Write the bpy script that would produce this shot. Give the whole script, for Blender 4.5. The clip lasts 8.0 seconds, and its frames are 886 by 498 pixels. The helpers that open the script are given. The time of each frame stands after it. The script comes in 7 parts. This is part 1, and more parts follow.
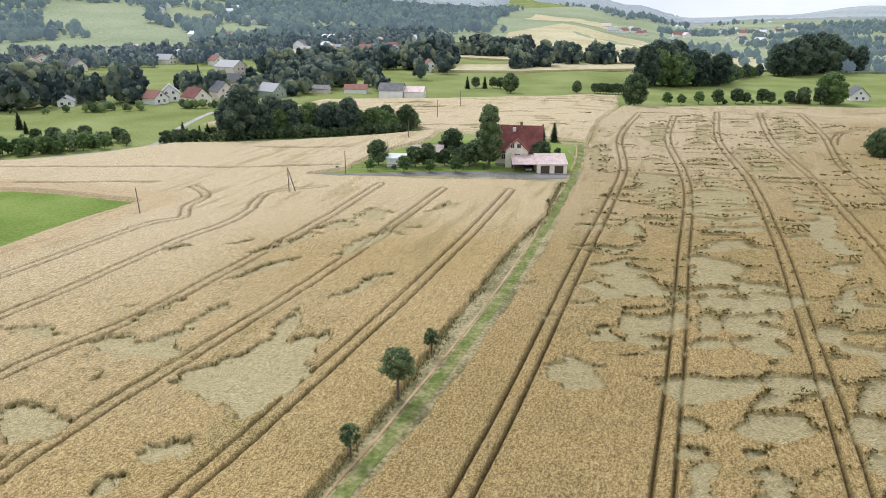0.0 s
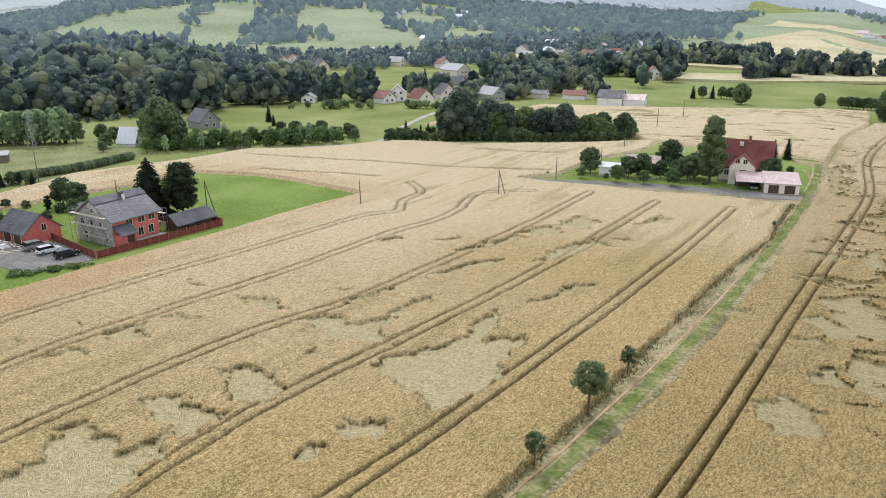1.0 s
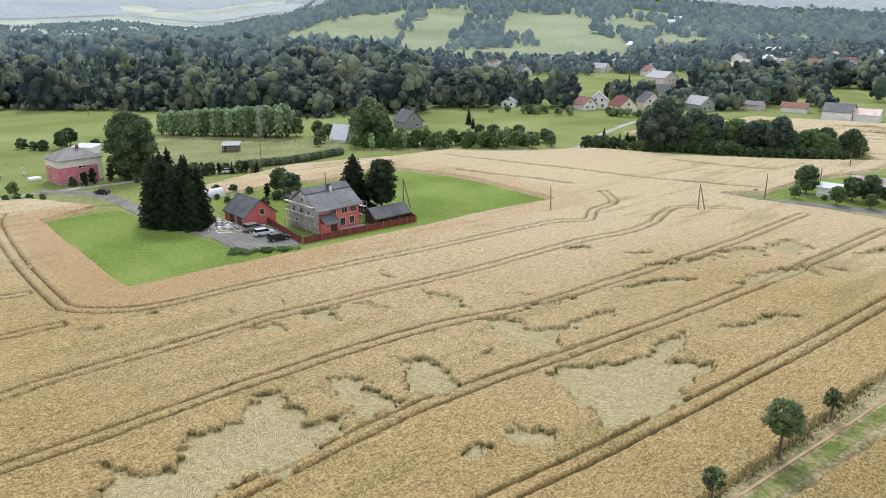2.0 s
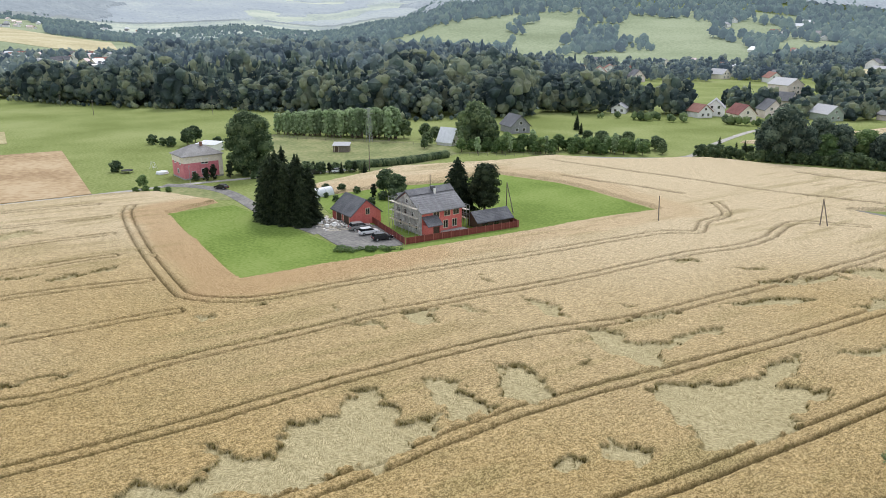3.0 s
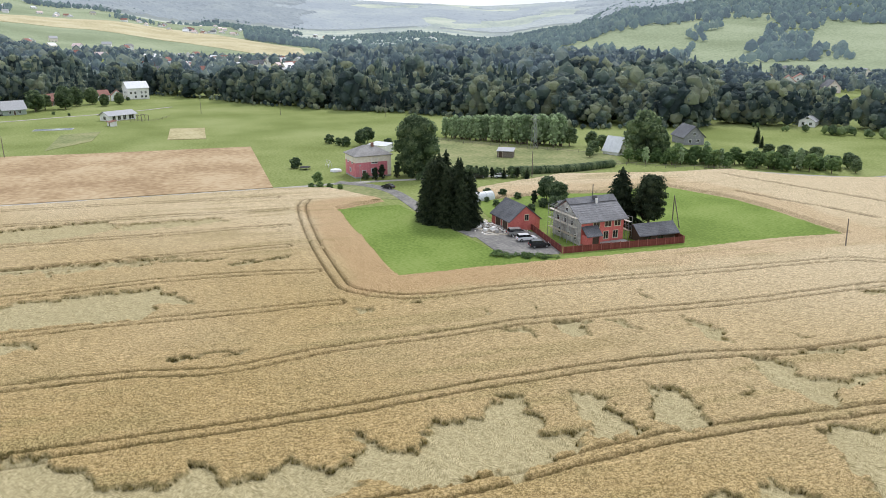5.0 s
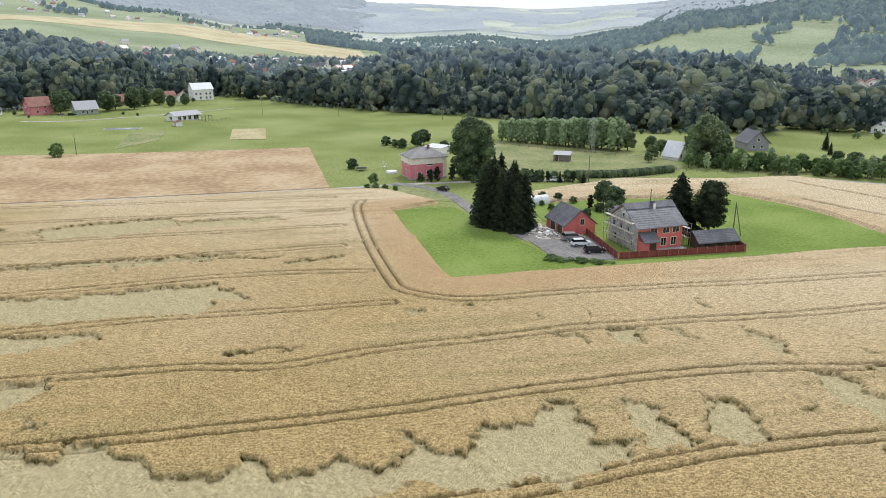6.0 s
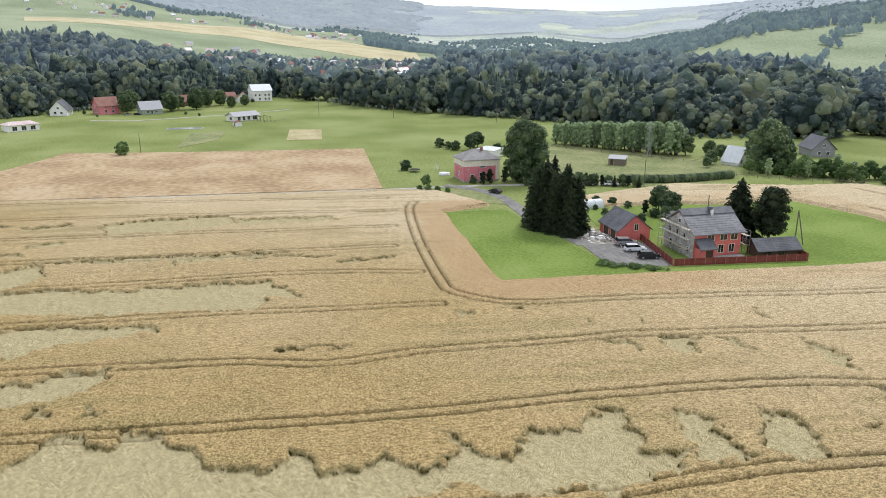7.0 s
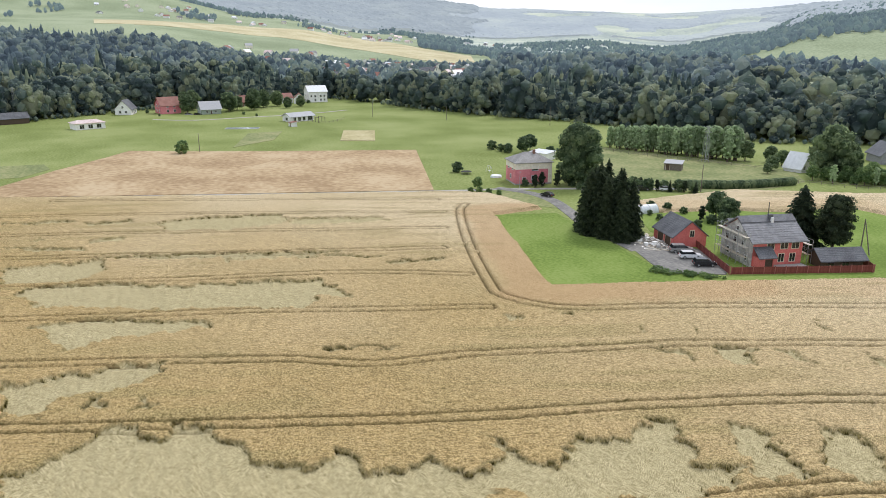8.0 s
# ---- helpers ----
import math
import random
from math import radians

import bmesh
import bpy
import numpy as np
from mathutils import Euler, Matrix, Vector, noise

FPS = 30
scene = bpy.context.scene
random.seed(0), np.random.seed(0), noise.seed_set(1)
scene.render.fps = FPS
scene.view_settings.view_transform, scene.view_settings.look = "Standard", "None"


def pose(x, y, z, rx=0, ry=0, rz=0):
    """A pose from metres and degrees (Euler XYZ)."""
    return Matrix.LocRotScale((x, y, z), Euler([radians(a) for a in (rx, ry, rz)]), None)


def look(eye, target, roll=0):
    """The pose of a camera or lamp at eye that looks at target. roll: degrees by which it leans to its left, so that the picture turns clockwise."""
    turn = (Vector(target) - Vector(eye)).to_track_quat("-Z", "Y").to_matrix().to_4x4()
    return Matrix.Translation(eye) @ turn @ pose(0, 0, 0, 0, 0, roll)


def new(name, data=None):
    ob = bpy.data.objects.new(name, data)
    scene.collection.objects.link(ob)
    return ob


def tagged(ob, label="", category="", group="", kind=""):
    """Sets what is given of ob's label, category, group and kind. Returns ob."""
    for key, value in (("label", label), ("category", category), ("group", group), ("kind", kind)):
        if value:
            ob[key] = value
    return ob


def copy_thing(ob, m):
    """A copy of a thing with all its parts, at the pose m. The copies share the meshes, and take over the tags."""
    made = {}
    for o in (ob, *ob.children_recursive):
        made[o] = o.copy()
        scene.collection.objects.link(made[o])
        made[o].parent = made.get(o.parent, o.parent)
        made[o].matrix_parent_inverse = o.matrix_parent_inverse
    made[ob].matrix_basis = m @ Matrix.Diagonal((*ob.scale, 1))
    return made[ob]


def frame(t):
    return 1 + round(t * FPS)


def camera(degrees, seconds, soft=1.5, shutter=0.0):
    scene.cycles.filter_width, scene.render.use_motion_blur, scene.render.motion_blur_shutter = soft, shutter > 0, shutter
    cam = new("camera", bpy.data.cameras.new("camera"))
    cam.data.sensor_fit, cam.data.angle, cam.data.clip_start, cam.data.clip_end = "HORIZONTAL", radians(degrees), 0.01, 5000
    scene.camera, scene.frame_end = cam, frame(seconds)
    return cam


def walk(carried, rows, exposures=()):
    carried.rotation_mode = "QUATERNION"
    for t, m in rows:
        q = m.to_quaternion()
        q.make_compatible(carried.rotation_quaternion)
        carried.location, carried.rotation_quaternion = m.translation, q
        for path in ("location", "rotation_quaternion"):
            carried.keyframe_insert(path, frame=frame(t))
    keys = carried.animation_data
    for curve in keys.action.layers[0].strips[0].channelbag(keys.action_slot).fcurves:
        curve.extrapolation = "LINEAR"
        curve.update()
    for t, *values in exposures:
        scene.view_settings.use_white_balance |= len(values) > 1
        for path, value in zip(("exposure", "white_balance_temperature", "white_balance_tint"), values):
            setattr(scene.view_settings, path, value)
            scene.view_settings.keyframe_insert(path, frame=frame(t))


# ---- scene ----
from mathutils import geometry

# ---- camera ----
cam = camera(63.33, 8.0, soft=0.55)
walk(cam, [
    (0.0, pose(-0.00, -0.00, 43.00, 71.58, 0.00, 0.00)),
    (0.5, pose(-0.00, 0.27, 43.00, 71.75, -0.03, 8.15)),
    (1.0, pose(-0.06, 0.52, 43.00, 71.97, -0.03, 16.97)),
    (1.5, pose(-0.06, 0.77, 42.97, 72.17, -0.04, 25.09)),
    (2.0, pose(0.19, 0.99, 42.95, 72.38, -0.03, 32.63)),
    (2.2, pose(0.24, 1.03, 42.95, 72.43, -0.04, 34.41)),
    (3.3, pose(0.21, 1.27, 43.13, 72.73, -0.03, 43.37)),
    (3.5, pose(0.21, 1.33, 43.15, 72.76, -0.05, 44.78)),
    (4.0, pose(0.26, 1.51, 43.12, 72.89, -0.03, 48.84)),
    (4.5, pose(0.29, 1.60, 43.08, 73.01, 0.01, 51.44)),
    (4.7, pose(0.28, 1.63, 43.06, 73.06, 0.02, 52.62)),
    (5.8, pose(0.13, 1.88, 42.87, 73.35, 0.03, 57.85)),
    (6.0, pose(0.12, 1.91, 42.84, 73.38, 0.03, 58.73)),
    (6.5, pose(0.15, 2.00, 42.77, 73.48, 0.04, 60.82)),
    (7.0, pose(0.09, 2.10, 42.67, 73.59, 0.02, 63.02)),
    (7.5, pose(-0.08, 2.23, 42.58, 73.68, 0.02, 65.03)),
    (8.0, pose(-0.38, 2.37, 42.54, 73.76, -0.05, 67.20)),
])

# ---- light ----
SUN_EL, SUN_AZ = 52, 35          # degrees up, degrees left of +Y
world = bpy.data.worlds.new("overcast_sky")
scene.world = world
world.use_nodes = True
wn, wl = world.node_tree.nodes, world.node_tree.links
wn.clear()
w_out = wn.new("ShaderNodeOutputWorld")
w_bg = wn.new("ShaderNodeBackground")
w_sky = wn.new("ShaderNodeTexSky")
w_sky.sky_type, w_sky.sun_disc = "NISHITA", False
w_sky.sun_elevation, w_sky.sun_rotation = radians(SUN_EL), radians(-SUN_AZ)
w_sky.dust_density, w_sky.air_density = 3.0, 1.0
w_scale = wn.new("ShaderNodeVectorMath")
w_scale.operation = "SCALE"
w_scale.inputs["Scale"].default_value = 0.10
w_tc = wn.new("ShaderNodeTexCoord")
w_map = wn.new("ShaderNodeMapping")
w_map.inputs["Scale"].default_value = (2.0, 2.0, 6.0)
w_noise = wn.new("ShaderNodeTexNoise")
w_noise.inputs["Scale"].default_value, w_noise.inputs["Detail"].default_value = 1.6, 6
w_ramp = wn.new("ShaderNodeValToRGB")
w_ramp.color_ramp.elements[0].position, w_ramp.color_ramp.elements[0].color = 0.3, (0.68, 0.755, 0.87, 1)
w_ramp.color_ramp.elements[1].position, w_ramp.color_ramp.elements[1].color = 0.7, (0.96, 0.985, 1.0, 1)
w_mix = wn.new("ShaderNodeMix")
w_mix.data_type = "RGBA"
w_mix.inputs["Factor"].default_value = 0.88
wl.new(w_tc.outputs["Generated"], w_map.inputs["Vector"])
wl.new(w_map.outputs["Vector"], w_noise.inputs["Vector"])
wl.new(w_noise.outputs["Fac"], w_ramp.inputs["Fac"])
wl.new(w_sky.outputs["Color"], w_scale.inputs[0])
wl.new(w_scale.outputs["Vector"], w_mix.inputs["A"])
wl.new(w_ramp.outputs["Color"], w_mix.inputs["B"])
wl.new(w_mix.outputs["Result"], w_bg.inputs["Color"])
w_bg.inputs["Strength"].default_value = 1.0
wl.new(w_bg.outputs["Background"], w_out.inputs["Surface"])

sun = new("sun", bpy.data.lights.new("sun", "SUN"))
sun.data.energy, sun.data.angle, sun.data.color = 1.4, radians(11), (1.0, 0.97, 0.93)
sa, se = radians(SUN_AZ), radians(SUN_EL)
sun.matrix_world = look((-math.sin(sa) * math.cos(se) * 100, math.cos(sa) * math.cos(se) * 100, math.sin(se) * 100), (0, 0, 0))
scene.view_settings.exposure = 0.28
scene.view_settings.use_white_balance = True
scene.view_settings.white_balance_temperature, scene.view_settings.white_balance_tint = 6270, 12

# ---- small tools ----
rng = np.random.default_rng(7)


def hash2(ix, iy, seed):
    n = (ix * 374761393 + iy * 668265263 + seed * 974634533) & 0xFFFFFFFF
    n = ((n ^ (n >> 13)) * 1274126177) & 0xFFFFFFFF
    return ((n ^ (n >> 16)) & 0xFFFF) / 65535.0


def vnoise(x, y, scale, seed=0):
    """Smooth value noise from 0 to 1."""
    x, y = np.asarray(x) / scale, np.asarray(y) / scale
    ix, iy = np.floor(x).astype(np.int64), np.floor(y).astype(np.int64)
    fx, fy = x - ix, y - iy
    fx, fy = fx * fx * (3 - 2 * fx), fy * fy * (3 - 2 * fy)
    a, b = hash2(ix, iy, seed), hash2(ix + 1, iy, seed)
    c, d = hash2(ix, iy + 1, seed), hash2(ix + 1, iy + 1, seed)
    return (a * (1 - fx) + b * fx) * (1 - fy) + (c * (1 - fx) + d * fx) * fy


def step(a, b, v):
    v = np.clip((v - a) / (b - a), 0, 1)
    return v * v * (3 - 2 * v)


def signed(px_, py_, poly):
    """Signed distance to a polygon, positive inside."""
    best = np.full(px_.shape, 1e9)
    inside = np.zeros(px_.shape, bool)
    for (x0, y0), (x1, y1) in zip(poly, poly[1:] + poly[:1]):
        dx, dy = x1 - x0, y1 - y0
        s = np.clip(((px_ - x0) * dx + (py_ - y0) * dy) / (dx * dx + dy * dy + 1e-9), 0, 1)
        best = np.minimum(best, (px_ - x0 - s * dx) ** 2 + (py_ - y0 - s * dy) ** 2)
        if y0 != y1:
            inside ^= ((y0 > py_) != (y1 > py_)) & (px_ < dx * (py_ - y0) / dy + x0)
    return np.where(inside, 1, -1) * np.sqrt(best)


def to_line(px_, py_, line):
    """Distance to a polyline."""
    best = np.full(px_.shape, 1e9)
    for (x0, y0), (x1, y1) in zip(line, line[1:]):
        dx, dy = x1 - x0, y1 - y0
        s = np.clip(((px_ - x0) * dx + (py_ - y0) * dy) / (dx * dx + dy * dy + 1e-9), 0, 1)
        best = np.minimum(best, (px_ - x0 - s * dx) ** 2 + (py_ - y0 - s * dy) ** 2)
    return np.sqrt(best)


def pts(text):
    return [tuple(float(v) for v in q.split(",")) for q in text.split()]


def smooth(line, n=6):
    """A Catmull-Rom curve through the points."""
    p = [line[0]] + list(line) + [line[-1]]
    out = []
    for i in range(1, len(p) - 2):
        a, b, c, d = (np.array(q) for q in p[i - 1:i + 3])
        for k in range(n):
            t = k / n
            out.append(tuple(0.5 * (2 * b + (c - a) * t + (2 * a - 5 * b + 4 * c - d) * t * t + (3 * b - a - 3 * c + d) * t ** 3)))
    return out + [tuple(line[-1])]


def mesh_np(name, verts, faces, shade=False):
    """A mesh from arrays; all faces have the same number of corners."""
    me = bpy.data.meshes.new(name)
    verts, faces = np.asarray(verts, np.float32), np.asarray(faces, np.int32)
    k = faces.shape[1]
    me.vertices.add(len(verts))
    me.vertices.foreach_set("co", verts.ravel())
    me.loops.add(faces.size)
    me.loops.foreach_set("vertex_index", faces.ravel())
    me.polygons.add(len(faces))
    me.polygons.foreach_set("loop_start", np.arange(0, faces.size, k, dtype=np.int32))
    me.polygons.foreach_set("use_smooth", np.full(len(faces), shade))
    me.update(calc_edges=True)
    return me


def part(name, data, material, parent=None, label=""):
    """Links a bmesh or mesh as one mesh object, under a thing where one is given."""
    if isinstance(data, bmesh.types.BMesh):
        me = bpy.data.meshes.new(name)
        data.to_mesh(me)
        data.free()
    else:
        me = data
    if not me.materials:
        me.materials.append(material)
    ob = new(name, me)
    if parent is not None:
        ob.parent = parent
    if label:
        ob["label"] = label
    return ob


def thing(name, m, label, category, group="", kind=""):
    ob = new(name)
    ob.matrix_world = m
    return tagged(ob, label, category, group, kind)


def box(bm, x0, x1, y0, y1, z0, z1, bevel=0.0):
    r = bmesh.ops.create_cube(bm, size=1, matrix=Matrix.Translation(((x0 + x1) / 2, (y0 + y1) / 2, (z0 + z1) / 2)) @ Matrix.Diagonal((x1 - x0, y1 - y0, z1 - z0, 1)))
    if bevel:
        edges = list({e for v in r["verts"] for e in v.link_edges})
        bmesh.ops.bevel(bm, geom=edges, offset=bevel, segments=1, affect="EDGES")
    return bm


def boxes(*dims, bevel=0.0):
    bm = bmesh.new()
    for d in dims:
        box(bm, *d, bevel=bevel)
    return bm


def tube(bm, a, b, r0, r1, n=8):
    a, b = Vector(a), Vector(b)
    q = (b - a).to_track_quat("Z", "Y").to_matrix().to_4x4()
    bmesh.ops.create_cone(bm, cap_ends=True, segments=n, radius1=r0, radius2=r1, depth=(b - a).length, matrix=Matrix.Translation((a + b) / 2) @ q)
    return bm


def prism(bm, outline, y0, y1):
    """Extrudes an outline in the xz plane from y0 to y1."""
    a = [bm.verts.new((x, y0, z)) for x, z in outline]
    b = [bm.verts.new((x, y1, z)) for x, z in outline]
    bm.faces.new(a)
    bm.faces.new(b[::-1])
    for i in range(len(a)):
        j = (i + 1) % len(a)
        bm.faces.new((a[j], a[i], b[i], b[j]))
    bmesh.ops.recalc_face_normals(bm, faces=bm.faces)
    return bm


# ---- materials ----
def material(name, colours, scale=3.0, rough=0.8, bump=0.0, bump_scale=40.0, big=0.0, metal=0.0, spec=0.4, island=0.0, per_object=0.0, hue=0.0):
    """Two-scale mottled surface between the given colours."""
    m = bpy.data.materials.new(name)
    m.use_nodes = True
    n, l = m.node_tree.nodes, m.node_tree.links
    b = n["Principled BSDF"]
    b.inputs["Roughness"].default_value, b.inputs["Metallic"].default_value = rough, metal
    b.inputs["Specular IOR Level"].default_value = spec
    tc = n.new("ShaderNodeTexCoord")
    no = n.new("ShaderNodeTexNoise")
    no.inputs["Scale"].default_value, no.inputs["Detail"].default_value = scale, 5
    l.new(tc.outputs["Object"], no.inputs["Vector"])
    fac = no.outputs["Fac"]
    if big:
        n2 = n.new("ShaderNodeTexNoise")
        n2.inputs["Scale"].default_value, n2.inputs["Detail"].default_value = big, 3
        l.new(tc.outputs["Object"], n2.inputs["Vector"])
        mx = n.new("ShaderNodeMath")
        mx.operation = "MULTIPLY_ADD"
        l.new(n2.outputs["Fac"], mx.inputs[0])
        mx.inputs[1].default_value = 1.0
        sub = n.new("ShaderNodeMath")
        sub.operation = "SUBTRACT"
        l.new(fac, sub.inputs[0])
        sub.inputs[1].default_value = 0.5
        l.new(sub.outputs[0], mx.inputs[2])
        fac = mx.outputs[0]
    for amount, node, socket in ((island, "ShaderNodeNewGeometry", "Random Per Island"), (per_object, "ShaderNodeObjectInfo", "Random")):
        if amount:
            g = n.new(node)
            ma = n.new("ShaderNodeMath")
            ma.operation = "MULTIPLY_ADD"
            l.new(g.outputs[socket], ma.inputs[0])
            ma.inputs[1].default_value = amount
            sb = n.new("ShaderNodeMath")
            sb.operation = "SUBTRACT"
            l.new(fac, sb.inputs[0])
            sb.inputs[1].default_value = amount / 2
            l.new(sb.outputs[0], ma.inputs[2])
            fac = ma.outputs[0]
    ramp = n.new("ShaderNodeValToRGB")
    els = ramp.color_ramp.elements
    while len(els) < len(colours):
        els.new(0.5)
    for i, c in enumerate(colours):
        els[i].position = 0.3 + 0.4 * i / max(1, len(colours) - 1)
        els[i].color = (*c, 1)
    l.new(fac, ramp.inputs["Fac"])
    l.new(ramp.outputs["Color"], b.inputs["Base Color"])
    if bump:
        n3 = n.new("ShaderNodeTexNoise")
        n3.inputs["Scale"].default_value, n3.inputs["Detail"].default_value = bump_scale, 4
        l.new(tc.outputs["Object"], n3.inputs["Vector"])
        bp = n.new("ShaderNodeBump")
        bp.inputs["Strength"].default_value, bp.inputs["Distance"].default_value = bump, 0.05
        l.new(n3.outputs["Fac"], bp.inputs["Height"])
        l.new(bp.outputs["Normal"], b.inputs["Normal"])
    return m


def leafy(name, colours, island=0.5, per_object=0.3, grain=0.6, tree=0.0):
    """Foliage; tree: how far each tree of a wood differs from the next."""
    m = material(name, colours, grain, 0.75, 1.0, 0.8 if tree else 3.0, island=island, per_object=per_object, spec=0.2)
    n, l = m.node_tree.nodes, m.node_tree.links
    n["Bump"].inputs["Distance"].default_value = 1.6 if tree else 0.3
    n["Bump"].inputs["Strength"].default_value = 1.0 if tree else 0.3
    # thin leaves let part of the light through
    through_leaf, both = n.new("ShaderNodeBsdfTranslucent"), n.new("ShaderNodeMixShader")
    bright = n.new("ShaderNodeHueSaturation")
    bright.inputs["Value"].default_value = 2.3
    l.new(n["Color Ramp"].outputs["Color"], bright.inputs["Color"])
    l.new(bright.outputs["Color"], through_leaf.inputs["Color"])
    both.inputs[0].default_value = 0.5
    l.new(n["Principled BSDF"].outputs[0], both.inputs[1])
    l.new(through_leaf.outputs[0], both.inputs[2])
    l.new(both.outputs[0], n["Material Output"].inputs["Surface"])
    if tree:
        ramp = n["Color Ramp"]
        at = n.new("ShaderNodeAttribute")
        at.attribute_name = "tree"
        ma = n.new("ShaderNodeMath")
        ma.operation = "MULTIPLY_ADD"
        l.new(at.outputs["Fac"], ma.inputs[0])
        ma.inputs[1].default_value = tree
        sb = n.new("ShaderNodeMath")
        sb.operation = "SUBTRACT"
        l.new(ramp.inputs["Fac"].links[0].from_socket, sb.inputs[0])
        sb.inputs[1].default_value = tree / 2
        l.new(sb.outputs[0], ma.inputs[2])
        l.new(ma.outputs[0], ramp.inputs["Fac"])
    return m


M_GRASS = material("meadow_grass", [(0.165, 0.20, 0.055), (0.225, 0.265, 0.085), (0.29, 0.32, 0.125)], 1.2, 0.95, 0.6, 8, big=0.03, spec=0.1)
M_LAWN = material("mown_lawn", [(0.138, 0.20, 0.04), (0.185, 0.258, 0.057), (0.235, 0.298, 0.082)], 1.5, 0.95, 0.5, 10, big=0.06, spec=0.1)
M_LANE = material("lane_grass", [(0.12, 0.115, 0.045), (0.27, 0.23, 0.115), (0.43, 0.36, 0.205)], 1.8, 0.9, 0.9, 10, big=0.15)
M_RIPE = material("ripe_grassland", [(0.31, 0.205, 0.105), (0.42, 0.295, 0.16), (0.50, 0.375, 0.225)], 0.5, 0.95, 0.8, 4, big=0.05)
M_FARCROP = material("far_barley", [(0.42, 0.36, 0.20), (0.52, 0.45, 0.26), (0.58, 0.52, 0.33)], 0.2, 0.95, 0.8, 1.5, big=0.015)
M_ROAD = material("grey_asphalt", [(0.14, 0.135, 0.13), (0.20, 0.19, 0.175), (0.27, 0.255, 0.23)], 1.5, 0.9, 0.3, 30, big=0.2)
M_GRAVEL = material("pale_gravel", [(0.28, 0.26, 0.235), (0.39, 0.365, 0.325), (0.50, 0.47, 0.42)], 2.5, 0.95, 0.6, 20, big=0.2)
M_CONE = leafy("spruce_needles", [(0.022, 0.034, 0.019), (0.04, 0.057, 0.03), (0.07, 0.092, 0.048)])
M_LEAF = leafy("broad_leaves", [(0.062, 0.094, 0.05), (0.118, 0.163, 0.083), (0.205, 0.25, 0.13)])
M_LIGHTLEAF = leafy("light_leaves", [(0.085, 0.135, 0.055), (0.14, 0.205, 0.08), (0.21, 0.27, 0.115)])
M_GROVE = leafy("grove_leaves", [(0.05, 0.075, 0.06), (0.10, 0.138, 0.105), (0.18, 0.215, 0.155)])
M_ASPEN = leafy("aspen_leaves", [(0.16, 0.215, 0.12), (0.27, 0.335, 0.20), (0.40, 0.46, 0.30)])
# Leaf colours carry extra blue that stands for distance haze.
M_WOODS = leafy("hazed_mixed_woodland", [(0.06, 0.088, 0.09), (0.125, 0.165, 0.155), (0.20, 0.242, 0.20), (0.305, 0.325, 0.235)], 0.5, 0.0, 0.085, 0.42)
# Haze put into the valley woods: bluer leaf colour and a faint sky-blue glow.
M_FARWOODS = leafy("hazy_valley_woodland", [(0.085, 0.118, 0.138), (0.14, 0.18, 0.19), (0.20, 0.242, 0.228), (0.28, 0.305, 0.255)], 0.4, 0.0, 0.06, 0.4)
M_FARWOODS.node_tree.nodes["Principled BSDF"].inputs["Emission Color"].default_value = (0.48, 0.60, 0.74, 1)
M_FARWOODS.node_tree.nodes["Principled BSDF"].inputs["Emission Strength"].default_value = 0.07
# Haze over the hill woods, put in as stronger sky-blue emission.
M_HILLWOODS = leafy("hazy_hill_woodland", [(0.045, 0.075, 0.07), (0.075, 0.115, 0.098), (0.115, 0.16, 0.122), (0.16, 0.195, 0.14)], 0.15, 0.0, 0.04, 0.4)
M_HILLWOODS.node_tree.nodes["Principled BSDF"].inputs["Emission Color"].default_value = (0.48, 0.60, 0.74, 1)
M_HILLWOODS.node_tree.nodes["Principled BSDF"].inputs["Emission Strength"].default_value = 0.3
# Paler, bluer copy of the meadow green, with distance haze put into the colour.
M_FARMEADOW = material("hazed_pale_meadow", [(0.22, 0.26, 0.15), (0.29, 0.335, 0.205), (0.36, 0.395, 0.255)], 0.3, 0.95, 0.5, 2, big=0.006, spec=0.1)


# Bluish emission stands in for the air's haze over far land.
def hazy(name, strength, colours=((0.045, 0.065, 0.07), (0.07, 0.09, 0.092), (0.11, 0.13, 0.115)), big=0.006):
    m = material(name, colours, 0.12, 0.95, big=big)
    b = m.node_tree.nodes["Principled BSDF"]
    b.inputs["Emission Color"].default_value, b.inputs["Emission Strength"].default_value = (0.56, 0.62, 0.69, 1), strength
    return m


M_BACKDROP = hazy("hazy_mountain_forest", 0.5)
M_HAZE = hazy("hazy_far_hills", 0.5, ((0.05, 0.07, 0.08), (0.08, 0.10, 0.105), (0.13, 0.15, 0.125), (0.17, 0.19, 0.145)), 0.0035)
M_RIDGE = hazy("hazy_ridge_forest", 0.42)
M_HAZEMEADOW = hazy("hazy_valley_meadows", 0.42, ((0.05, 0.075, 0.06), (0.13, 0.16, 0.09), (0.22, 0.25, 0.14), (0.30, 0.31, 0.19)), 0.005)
M_BARK = material("grey_brown_bark", [(0.09, 0.07, 0.05), (0.16, 0.13, 0.10)], 8, 0.9, 0.6, 30)


